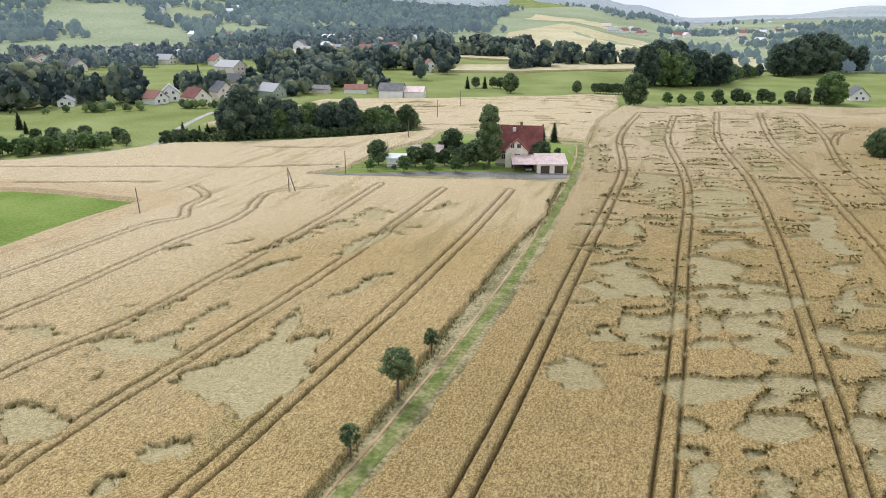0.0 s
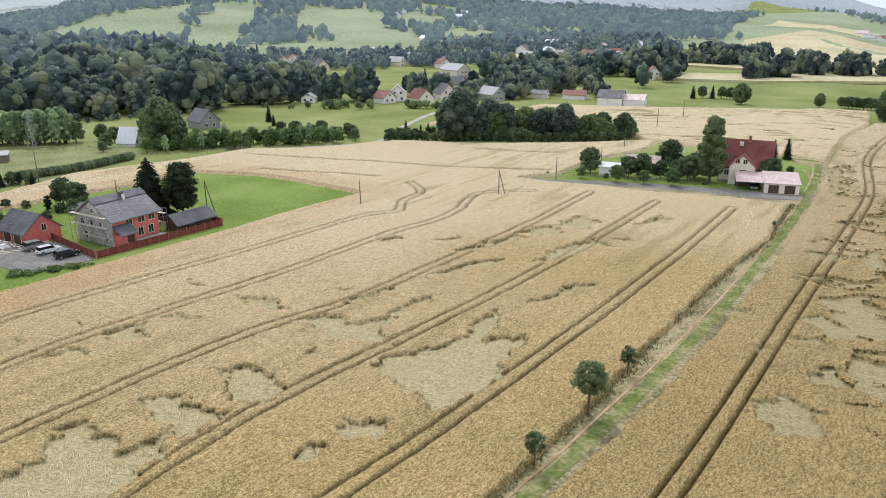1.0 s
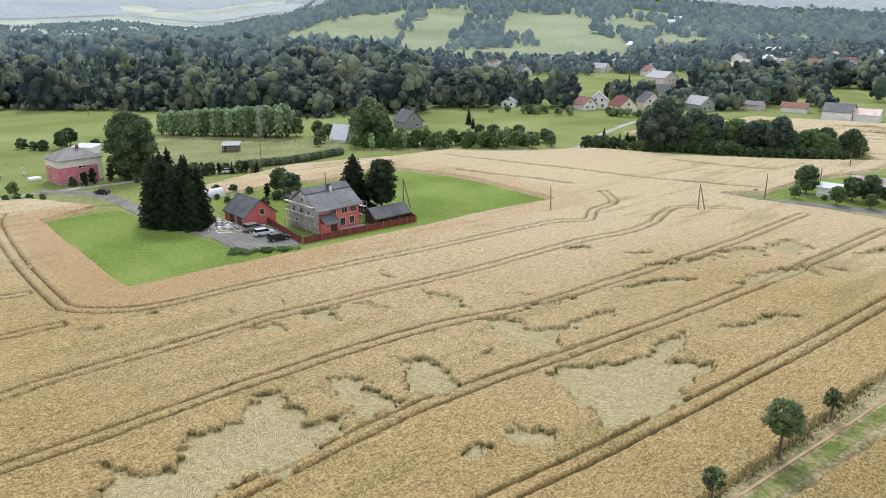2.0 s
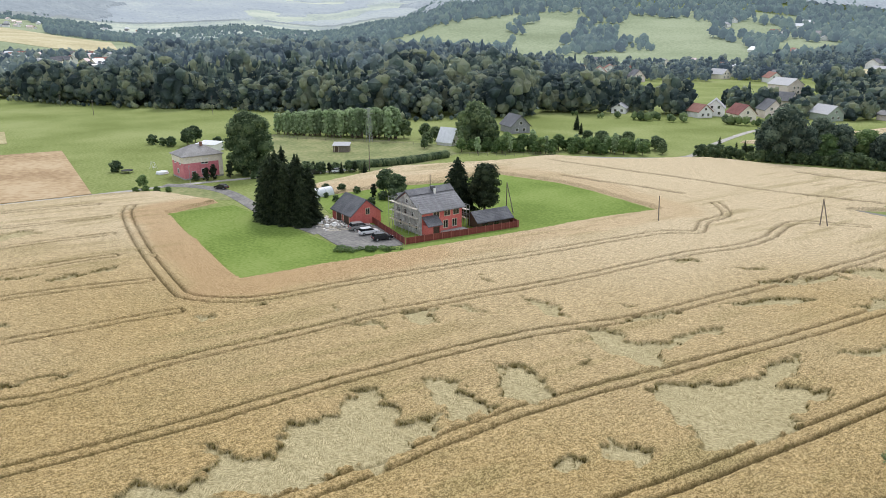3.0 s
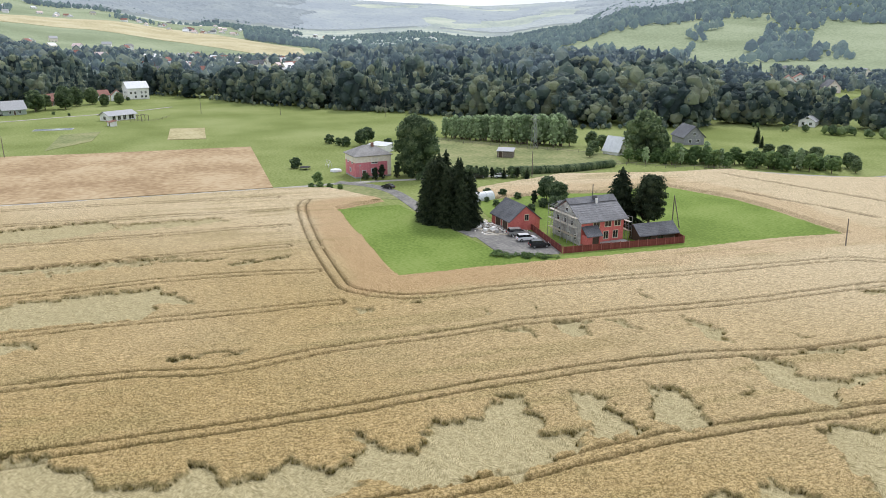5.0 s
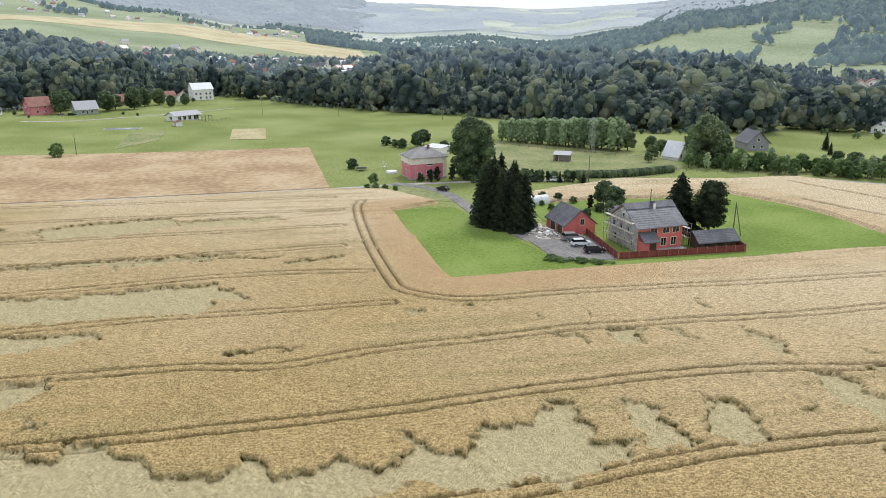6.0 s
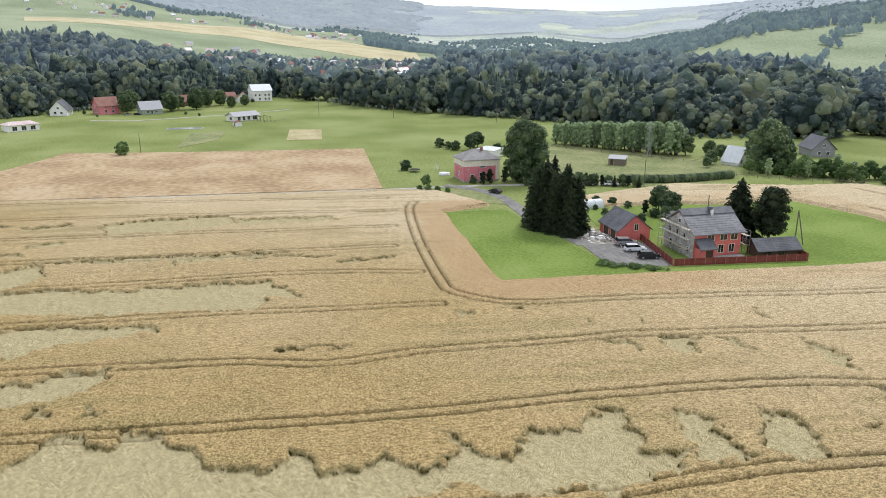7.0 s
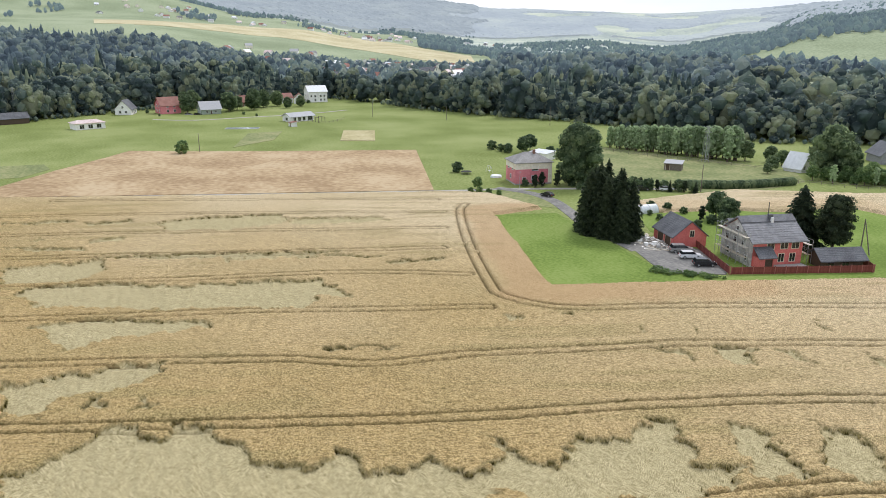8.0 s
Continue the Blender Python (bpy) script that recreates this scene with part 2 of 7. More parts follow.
def wheat_material(name, k):
    m = bpy.data.materials.new(name)
    m.use_nodes = True
    n, l = m.node_tree.nodes, m.node_tree.links
    b = n["Principled BSDF"]
    b.inputs["Roughness"].default_value = 0.85
    b.inputs["Specular IOR Level"].default_value = 0.08
    tc = n.new("ShaderNodeTexCoord")

    def tex(scale, detail=4, stretch=None):
        t = n.new("ShaderNodeTexNoise")
        t.inputs["Scale"].default_value, t.inputs["Detail"].default_value = scale, detail
        l.new(tc.outputs["Object"], t.inputs["Vector"])
        return t.outputs["Fac"]

    def ramp(fac, cols, lo=0.3, hi=0.7):
        r = n.new("ShaderNodeValToRGB")
        while len(r.color_ramp.elements) < len(cols):
            r.color_ramp.elements.new(0.5)
        for i, c in enumerate(cols):
            r.color_ramp.elements[i].position = lo + (hi - lo) * i / (len(cols) - 1)
            r.color_ramp.elements[i].color = (*c, 1)
        l.new(fac, r.inputs["Fac"])
        return r.outputs["Color"]

    def mix(fac, a, c, mode="MIX"):
        x = n.new("ShaderNodeMix")
        x.data_type, x.blend_type = "RGBA", mode
        if isinstance(fac, float):
            x.inputs["Factor"].default_value = fac
        else:
            l.new(fac, x.inputs["Factor"])
        l.new(a, x.inputs["A"])
        l.new(c, x.inputs["B"])
        return x.outputs["Result"]

    def tone(cols):
        return [tuple(v * w for v, w in zip(q, k)) for q in cols]

    fine = n.new("ShaderNodeMath")
    fine.operation = "MULTIPLY_ADD"
    l.new(tex(9.0, 2), fine.inputs[0])
    fine.inputs[1].default_value = 0.6
    half = n.new("ShaderNodeMath")
    half.operation = "MULTIPLY"
    l.new(tex(3.4, 3), half.inputs[0])
    half.inputs[1].default_value = 0.4
    l.new(half.outputs[0], fine.inputs[2])
    warp = n.new("ShaderNodeTexNoise")
    warp.inputs["Scale"].default_value, warp.inputs["Detail"].default_value = 0.16, 1
    l.new(tc.outputs["Object"], warp.inputs["Vector"])
    amp = n.new("ShaderNodeVectorMath")
    amp.operation = "MULTIPLY_ADD"
    l.new(warp.outputs["Color"], amp.inputs[0])
    amp.inputs[1].default_value = (1.1, 1.1, 0.0)
    l.new(tc.outputs["Object"], amp.inputs[2])

    def strands(turn, long, across):
        mp = n.new("ShaderNodeMapping")
        mp.vector_type = "TEXTURE"
        mp.inputs["Rotation"].default_value, mp.inputs["Scale"].default_value = (0, 0, radians(turn)), (long, across, 1.0)
        l.new(amp.outputs["Vector"], mp.inputs["Vector"])
        sw = n.new("ShaderNodeTexNoise")
        sw.inputs["Scale"].default_value, sw.inputs["Detail"].default_value = 1.0, 4
        l.new(mp.outputs["Vector"], sw.inputs["Vector"])
        return sw.outputs["Fac"]

    gold = ramp(fine.outputs[0], tone([(0.075, 0.053, 0.018), (0.385, 0.278, 0.118), (0.72, 0.55, 0.285)]), 0.435, 0.565)
    # Paler copy of the gold: haze and low view angle put into colour.
    pale = ramp(fine.outputs[0], tone([(0.40, 0.325, 0.20), (0.635, 0.525, 0.345), (0.86, 0.735, 0.52)]), 0.42, 0.58)
    paled = n.new("ShaderNodeAttribute")
    paled.attribute_name = "paled"
    ears = gold
    drift = ramp(tex(0.07, 4), tone([(0.30, 0.25, 0.11), (0.46, 0.335, 0.145), (0.58, 0.42, 0.20)]))
    tip = n.new("ShaderNodeAttribute")
    tip.attribute_name = "tip"
    ends = ramp(tip.outputs["Fac"], tone([(0.20, 0.145, 0.05), (0.46, 0.34, 0.15), (0.68, 0.54, 0.28)]), 0.15, 0.85)
    top = mix(0.2, mix(0.28, ears, ends), drift)
    paled_most = n.new("ShaderNodeMath")
    paled_most.operation = "MULTIPLY"
    l.new(paled.outputs["Fac"], paled_most.inputs[0])
    paled_most.inputs[1].default_value = 0.88
    top = mix(paled_most.outputs[0], top, pale)
    rows = ramp(strands(71, 1.1, 0.24), [(0.66, 0.66, 0.64), (1.0, 1.0, 1.0), (1.16, 1.15, 1.13)], 0.34, 0.68)
    top = mix(0.85, top, rows, "MULTIPLY")
    tawny = n.new("ShaderNodeAttribute")
    tawny.attribute_name = "tawny"
    top = mix(tawny.outputs["Fac"], top, ramp(fine.outputs[0], tone([(0.24, 0.15, 0.07), (0.46, 0.31, 0.16), (0.66, 0.47, 0.27)]), 0.41, 0.59))
    unripe = n.new("ShaderNodeAttribute")
    unripe.attribute_name = "unripe"
    top = mix(unripe.outputs["Fac"], top, ramp(fine.outputs[0], tone([(0.08, 0.065, 0.022), (0.27, 0.225, 0.09), (0.55, 0.46, 0.22)]), 0.42, 0.59))
    swath = ramp(tex(0.6, 4), [(0, 0, 0), (1, 1, 1)], 0.36, 0.64)
    laid_tones = tone([(0.20, 0.168, 0.08), (0.43, 0.37, 0.20), (0.70, 0.61, 0.375)])
    straw = mix(swath, ramp(strands(25, 0.5, 0.07), laid_tones, 0.36, 0.64), ramp(strands(-50, 0.42, 0.065), laid_tones, 0.36, 0.64))
    at = n.new("ShaderNodeAttribute")
    at.attribute_name = "lodged"
    colour = mix(at.outputs["Fac"], top, straw)
    # Brown of the stalks together with the shade on steep edges, as one colour.
    stalk_shade = ramp(tex(5.0, 3), [(0.075, 0.062, 0.02), (0.17, 0.138, 0.05), (0.34, 0.275, 0.115)])
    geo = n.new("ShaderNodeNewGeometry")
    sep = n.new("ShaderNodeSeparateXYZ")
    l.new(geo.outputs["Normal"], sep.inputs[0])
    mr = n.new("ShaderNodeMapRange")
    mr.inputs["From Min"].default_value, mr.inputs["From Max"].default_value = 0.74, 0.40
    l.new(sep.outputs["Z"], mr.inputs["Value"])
    colour = mix(mr.outputs["Result"], colour, stalk_shade)
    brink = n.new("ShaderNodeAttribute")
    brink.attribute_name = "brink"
    colour = mix(brink.outputs["Fac"], colour, stalk_shade)
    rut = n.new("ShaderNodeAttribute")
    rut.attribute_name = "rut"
    # Near-black brown mixed in along the wheel grooves.
    rut_brown = ramp(tex(3.0, 3), [(0.035, 0.026, 0.010), (0.06, 0.044, 0.018), (0.11, 0.082, 0.035)])
    colour = mix(rut.outputs["Fac"], colour, rut_brown)
    l.new(colour, b.inputs["Base Color"])
    bp = n.new("ShaderNodeBump")
    bp.inputs["Strength"].default_value, bp.inputs["Distance"].default_value = 1.0, 0.1
    l.new(tex(9.0, 3), bp.inputs["Height"])
    l.new(bp.outputs["Normal"], b.inputs["Normal"])
    return m


M_WHEAT = wheat_material("ripe_wheat", (0.95, 0.93, 0.915))
M_WHEAT_BROWN = wheat_material("browner_ripe_wheat", (0.82, 0.80, 0.775))

# ---- terrain ----
# heights above the near fields, by direction (degrees left of +Y) and distance
RADII = [0, 420, 700, 1000, 1500, 2200, 3200, 4600]
RELIEF = {
    -180: [0, 0, 0, 0, 10, 40, 90, 150], -60: [0, 0, 0, 5, 15, 30, 60, 90],
    -30: [0, -4, -6, -4, 0, 5, 8, 55], -24: [0, -3, -5, -4, -2, 0, 0, 8], -18: [0, -3, -4, -4, -4, -6, -12, -18],
    -14: [0, -2, -2, 2, 10, 18, 26, 42], -10: [0, 0, 0, 8, 24, 42, 66, 108], -4: [0, 0, 0, 10, 28, 60, 190, 300],
    8: [0, 0, 0, 10, 34, 100, 260, 420], 20: [0, 0, 0, 12, 62, 140, 280, 450],
    33: [0, 0, 0, 12, 66, 140, 240, 380], 40: [0, 0, 0, 12, 62, 108, 140, 215], 45: [0, 0, 0, 6, 26, 40, 60, 205], 50: [0, 0, 0, 2, 4, 8, 26, 195],
    56: [0, 0, 0, 0, 4, 14, 40, 215], 62: [0, 0, 0, -2, 0, 6, 30, 225],
    72: [0, 0, 0, 0, 10, 34, 60, 300], 80: [0, 0, 2, 12, 30, 70, 120, 330],
    90: [0, 0, 6, 30, 50, 100, 215, 330], 110: [0, 0, 8, 36, 60, 120, 240, 380], 180: [0, 0, 0, 0, 10, 40, 90, 150],
}
R_AZ = np.array(sorted(RELIEF))
R_Z = np.array([RELIEF[a] for a in sorted(RELIEF)], float)


def ground_z(x, y):
    x, y = np.asarray(x, float), np.asarray(y, float)
    r, az = np.hypot(x, y), np.degrees(np.arctan2(-x, y))
    out = np.zeros(r.shape)
    i = np.clip(np.searchsorted(R_AZ, az, side="right") - 1, 0, len(R_AZ) - 2)
    s = (az - R_AZ[i]) / (R_AZ[i + 1] - R_AZ[i])
    s = s * s * (3 - 2 * s)
    j = np.clip(np.searchsorted(RADII, r, side="right") - 1, 0, len(RADII) - 2)
    rr = np.array(RADII, float)
    u = np.clip((r - rr[j]) / (rr[j + 1] - rr[j]), 0, 1)
    lo = R_Z[i, j] * (1 - u) + R_Z[i, j + 1] * u
    hi = R_Z[i + 1, j] * (1 - u) + R_Z[i + 1, j + 1] * u
    out = lo * (1 - s) + hi * s
    roll = step(500, 1400, r)
    return out + roll * (vnoise(x, y, 420, 3) - 0.5) * 22 + step(1500, 3000, r) * (vnoise(x, y, 900, 5) - 0.5) * np.clip(out * 0.4, 4, 90)


def build_ground():
    radii = np.concatenate([[0.5], np.arange(20, 420, 20), np.geomspace(420, 4700, 90)])
    az = np.radians(np.arange(0, 360, 1.0))
    rr, aa = np.meshgrid(radii, az, indexing="ij")
    x, y = rr * -np.sin(aa), rr * np.cos(aa)
    v = np.stack([x, y, ground_z(x, y) - 0.02], -1).reshape(-1, 3)
    n, k = len(radii), len(az)
    i, j = np.meshgrid(np.arange(n - 1), np.arange(k), indexing="ij")
    a, b = i * k + j, i * k + (j + 1) % k
    f = np.stack([a, a + k, b + k, b], -1).reshape(-1, 4)[:, ::-1]
    me = mesh_np("ground", v, f, True)
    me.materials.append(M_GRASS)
    # Ground past 2.8 km takes the meadow with the haze glow painted in.
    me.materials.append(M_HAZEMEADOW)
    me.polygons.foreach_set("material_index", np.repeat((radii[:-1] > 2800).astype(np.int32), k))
    ob = part("ground", me, M_GRASS)
    tagged(ob, "rolling green meadow ground reaching to the wooded hills", "ground", kind="structure")


build_ground()


def sheet(name, outline, mat, label, category, lift=0.02, grid=0.0, kind="structure"):
    """A field, lawn or road laid over the ground, following its relief, with a hanging edge."""
    if grid > 20:
        long = []
        for (ax, ay), (bx, by) in zip(outline, list(outline[1:]) + [outline[0]]):
            cuts = max(1, int(math.hypot(bx - ax, by - ay) / grid / 1.2))
            long += [(ax + (bx - ax) * c / cuts, ay + (by - ay) * c / cuts) for c in range(cuts)]
        outline = long
    out = [Vector(p) for p in outline]
    n = len(out)
    inner = []
    if grid:
        xs, ys = [p[0] for p in outline], [p[1] for p in outline]
        gx, gy = np.meshgrid(np.arange(min(xs), max(xs), grid), np.arange(min(ys), max(ys), grid))
        gx, gy = gx.ravel(), gy.ravel()
        keep = signed(gx, gy, [tuple(p) for p in outline]) > grid * 0.4
        inner = [Vector(p) for p in zip(gx[keep], gy[keep])]
    vs, _, fs, _, _, _ = geometry.delaunay_2d_cdt(out + inner, [], [list(range(n))], 1, 1e-4)
    xy = np.array([tuple(v) for v in vs])
    z = ground_z(xy[:, 0], xy[:, 1]) + lift
    bm = bmesh.new()
    bv = [bm.verts.new((p[0], p[1], h)) for p, h in zip(xy, z)]
    for f in fs:
        try:
            bm.faces.new([bv[i] for i in f])
        except ValueError:
            pass
    bmesh.ops.recalc_face_normals(bm, faces=bm.faces)
    if sum(f.normal.z for f in bm.faces) < 0:
        bmesh.ops.reverse_faces(bm, faces=bm.faces)
    rim = [e for e in bm.edges if e.is_boundary]
    r = bmesh.ops.extrude_edge_only(bm, edges=rim)
    for v in r["geom"]:
        if isinstance(v, bmesh.types.BMVert):
            v.co.z -= max(0.3, lift)
    ob = part(name, bm, mat)
    return tagged(ob, label, category, kind=kind)


def band(line, width):
    """The outline of a strip along a line."""
    p = [Vector(q) for q in line]
    left, right = [], []
    for i, q in enumerate(p):
        d = (p[min(i + 1, len(p) - 1)] - p[max(i - 1, 0)]).normalized()
        w = width[i] if isinstance(width, (list, tuple)) else width
        nrm = Vector((-d.y, d.x)) * w / 2
        left.append(tuple(q + nrm))
        right.append(tuple(q - nrm))
    return left + right[::-1]


# ---- wheat ----
FIELD_WEST = pts("29,181 22,151 12,127 6,109.5 1.3,96 -3,82 -6,73 -10.3,61 -13,55 -24,25 -40,-20 -60,-120 -255,-120 -226,-35 -206,23 -188,80 -181,92 -160,97 -158.5,82.5 -104,66.7 -100.5,79.3 -97,89 -94,98 -88,114 -84,126 -79,143 -70.5,162 -75,175 -80,195 -40,200 -37,192 -28,189 -14,188 0,185 17,185")
FIELD_EAST = pts("50,242 33.6,177 20,130.5 9.9,100 3.3,82 -1.5,70 -7,57 -20,25 -42,-40 240,-40 300,200 225,362 144,358 87,352 66,300")
FIELD_NORTH = pts("-70,185 -40,192 -28,200 -20,225 -5,250 -2,268 -13,262 -36,251 -62,242 -90,240 -97,234 -106,222 -117,214 -131,210 -141,187 -157,160 -157,140 -155,116 -146,118 -140,140 -133,152 -130,174 -107,175.5 -94,172.5 -70,163.5")
FIELD_BEHIND = pts("-2,268 40,250 49,246 64,300 84,350 95,398 60,379 0,369 -60,364 -78,310 -94,283 -60,290 -20,285")
LAWN_WEST = pts("-158.5,82.6 -131,74.7 -104,66.8 -100.6,79.3 -97.3,88.6 -94.5,97 -97.8,101 -103.6,91.6 -112,93 -120,94 -126,95 -140.5,96.6 -154,98.5")
LAWN_EAST = pts("-97,89.5 -94,98 -88,114 -84,126 -79,143 -70.6,162 -94,171.5 -107,174.5 -130,173 -133,152 -140,140 -147,117 -130,109 -122.5,107.5 -103,107 -97,101")
TRAMS = [smooth(pts(s)) for s in (
    "86.8,322 64.3,260 52.4,205 39.6,165 23.4,118 12.8,86.6 6.5,68.4 1.9,56 -4,40",
    "103,322 81.5,260 69.3,205 60.2,171 45,127 35.2,98 26.5,73 20.4,56 15,40",
    "125.5,332 98,254 83,190 66,134 53,96 44.4,71 39,56 33,40",
    "145,332 117,254 101,190 82.6,127 70,93 61,70 50,45",
    "164,332 142,266.6 120,213 110,174 98,130 80,90",
    "137,250 146,266 157,280 180,292 230,300",
    "16.7,173 5.1,136 -5.7,104.6 -13.4,83.3 -20.7,64 -24.4,55 -33,35 -42,10",
    "0,175 -9.9,144 -18.3,119 -29.8,90 -37.5,72 -42.4,58.4 -46.7,40 -55,15",
    "-16,180 -26.4,144 -37,115 -44,96 -51,84 -57.7,68.6 -62.9,52 -68.5,32 -75,13 -82,-6 -90,-28",
    "-30,177 -42,171 -43.4,160 -43,155 -45.3,144 -52,130 -62,101.5 -73.9,73.6 -77.5,61 -83.6,40 -85.5,28 -91.6,17 -98,0 -105,-20",
    "-63,177 -57,168 -58,157.5 -56,148 -62,142 -72,117 -86,84 -92.4,66 -96.5,60 -103,56.5 -110,57.5 -135,65 -162,75 -170,80",
    "-98.8,52 -105.4,33 -113,12 -123,-21",
    "-115.5,56 -125,36 -131,14 -141.5,-23",
    "-133.6,58.4 -150.4,5.4 -160,-26",
    "-149,65 -169,6 -180,-28.5",
    "-163.5,71 -188,7 -200,-31",
    "-178,75 -199.5,22 -216,-21",
)]
FURROWS = [pts("-110,181.5 -98,181 -86,182.2 -74,181.6"), pts("-60,232 -45,230.5 -30,233"), smooth(pts("-127,201 -105,200.5 -85,201 -60,200 -46,202 -30,204"), 3), pts("-60,278 -30,272 0,281")]
LODGED = []


def lodge(text):
    """An area where the wheat is laid flat."""
    p = pts(text)
    xs, ys = [q[0] for q in p], [q[1] for q in p]
    LODGED.append((p, min(xs) - 3, max(xs) + 3, min(ys) - 3, max(ys) + 3))


lodge("-33.1,77.5 -25.1,86.8 -22.3,99.2 -20.1,96.1 -20.6,88.5 -15.2,91.2 -16.6,85.1 -16.4,76.1 -21.7,68 -29,73.5")
lodge("-31.1,61.8 -29.4,64.8 -26.4,64.8 -24.7,62.3 -27.9,61.5 -29.6,60.2")
lodge("-33.2,56 -32,58.1 -30.2,59 -30.3,57.2 -30.6,55")
lodge("-50.1,71.6 -46,72.2 -40.7,68.6 -41.1,65.3 -45.3,63.3")
lodge("-62.4,92.5 -56.5,93.5 -50.9,89.9 -56.4,90.3")
lodge("-48.9,87.6 -45.5,90.3 -39.9,88 -36.3,93.1 -35.8,96.5 -33.4,102.5 -31.3,98.8 -33.9,95.6 -36.4,86.8 -34.1,84.3 -36.1,81.9 -42.9,84.3")
lodge("-45.4,92.7 -43.9,98.1 -40.1,104.1 -39.1,102.5 -41.7,96.9")
lodge("-18.6,102.5 -15,108.5 -9.1,115.7 -8.5,113.7 -11.3,108 -14.5,104.4")
lodge("-36.7,109.2 -34.1,115.1 -28.6,121 -26.1,123.4 -25.2,121.6 -30.2,114.6")
lodge("-20.7,121.9 -17.7,130.8 -10.9,140.9 -5.5,135.1 -9.4,135.1 -15.2,127.3")
lodge("-35.7,125 -31.8,130.8 -25.6,138.9 -24.6,136.6 -29.8,126.7")
lodge("-42.4,128.4 -37,134.4 -35.9,132.2")
lodge("-53,126.7 -48.2,131.5 -47.2,129.4 -50.3,125")
lodge("-27.4,139.3 -22.1,146.8 -17.1,144.6 -16.5,141.7 -21.2,140.1")
lodge("-19.8,147.6 -15.9,157.9 -10.9,153.1 -13.6,145.9")
lodge("-4.2,152.1 0.8,161.9 4.4,159.9 -0.5,154.5")
lodge("-9.7,141.3 -4,142.6 -3.7,139.7")
lodge("-43.3,77.3 -41.6,78.2 -41.4,76.9")
lodge("-28.2,78.2 -26.9,79.6 -26.2,77.2 -27.4,76.8")
lodge("-49.6,98.8 -46.8,101.2 -47,98.5")
lodge("-54.7,45.5 -58.3,50.1 -59.4,54.2 -56.6,55.4 -52.2,53.5 -50.2,51.1 -49.5,53.9 -47.1,56 -45.5,51.6 -46.1,44.1 -48.3,41.5")
lodge("-55.4,60.4 -53.1,62.1 -51.1,63.4 -47.1,60.8 -44.1,61.6 -44.1,59.1 -44.7,54.3 -48.7,56.8")
lodge("-52.3,69.6 -48.4,70.8 -45.7,71.8 -40.4,68.3 -41.1,66.4 -46,66.6")
lodge("-62.6,34.7 -60.4,35.5 -56.2,36.4 -55.6,38.9 -59,42 -58.5,45.6 -56.4,47.2 -50.7,45 -47.5,40.9 -49.9,35.7 -53.3,30.7 -56.7,29.4 -57.8,32")
lodge("-75.8,67 -71.7,70.4 -70.7,69.3 -72.5,66.6")
lodge("-72.5,74.7 -70,79.6 -64.7,74.5 -69.7,73.2")
lodge("-68.9,82.9 -65.9,84.7 -62.1,83.1 -64.6,81.3")
lodge("-61.8,92.5 -56,91.8 -51.3,90 -56.2,89.2")
lodge("-74.1,95.9 -69.2,94.6 -70.8,93.4")
lodge("-83.7,68.9 -80.1,69.2 -80.4,67.7")
lodge("-80.1,76.7 -76.3,76.2 -77,75.4")
lodge("-94.5,52.7 -93.5,55.1 -91.8,54.2 -92.8,52.2")
lodge("-91.2,59.6 -91.2,62.3 -89.1,62.5")
lodge("-129.7,43.7 -127.4,53.8 -125.3,53.5 -127.1,44.9")
lodge("-143.8,15.3 -142.3,23.2 -137.4,35.7 -134.2,45.3 -132.1,45.1 -138.4,28 -141,14.9")
lodge("-43.1,77.7 -42.3,80 -41,78.5")
lodge("-94.5,21 -93.2,25 -91.2,30 -89.6,34 -88.8,33.6 -90.2,28.8 -92.6,22.5")
lodge("-135.6,-19.9 -139.5,-17.8 -136.6,-6.7 -130.3,4.4 -128,13.8 -124,29.3 -117.2,31.7 -111.4,32.9 -115.3,27.3 -110.3,25.2 -118.4,3.8 -126.9,-16.5")
lodge("-117.4,-15.5 -118.6,-12.6 -117.8,-6.2 -109.7,10 -107.3,9.8 -108.4,-0.6 -108.6,-6.7 -106.1,-10.9")
lodge("-98,-17.3 -97.3,-13.4 -98,-9 -97.9,-4.2 -97.5,2.1 -92.7,1.8 -90.9,-4.1 -91.1,-10.4 -86.8,-12.4 -87.6,-15.9")
lodge("-77.4,-8.2 -81.3,-5.7 -80.9,-2.2 -76.5,-1 -77.1,1.3 -79.6,2.3 -78.3,5.2 -73.8,7.5 -69.8,9.9 -67,10.6 -65.9,15.1 -66.5,18.3 -64.3,20.1 -61.2,20.3 -61.4,24 -62.8,27.1 -60.5,28 -57.1,29.1 -57,32.2 -53.1,29.6 -57.4,10.6 -65.3,-8.3 -72.2,-13.7 -75.4,-14.2 -75,-11.1")
lodge("-153.2,-24.9 -151.8,-12.2 -154.7,-7.3 -143.4,-6 -139.6,-11.5 -142.9,-23.5")
lodge("-179.6,2.9 -182.5,10.8 -177.7,33.3 -167.3,32.7 -166.4,18.3 -171.9,5.1")
lodge("-153.4,-9.3 -151.6,3.2 -140.3,37.9 -137.9,37.2 -146.6,5.2")
lodge("-168.7,-27 -167.4,-20.6 -161.9,-10.7 -159.1,-10.6 -163.6,-20.3")
lodge("-172.3,33.7 -165,55.9 -159.6,55.5 -165.7,33.7")
lodge("-185.8,-11.9 -185.9,-2 -180.9,-1.4 -182.3,-10.5")
lodge("-193.5,-30.4 -189.9,-14.5 -186.2,-14.3 -190.4,-30")
lodge("-169,-10.5 -168.4,-3.2 -164.7,-2.6 -165.2,-9.8")
lodge("-172.1,-21.7 -175.4,-19.8 -171.6,-19.1")
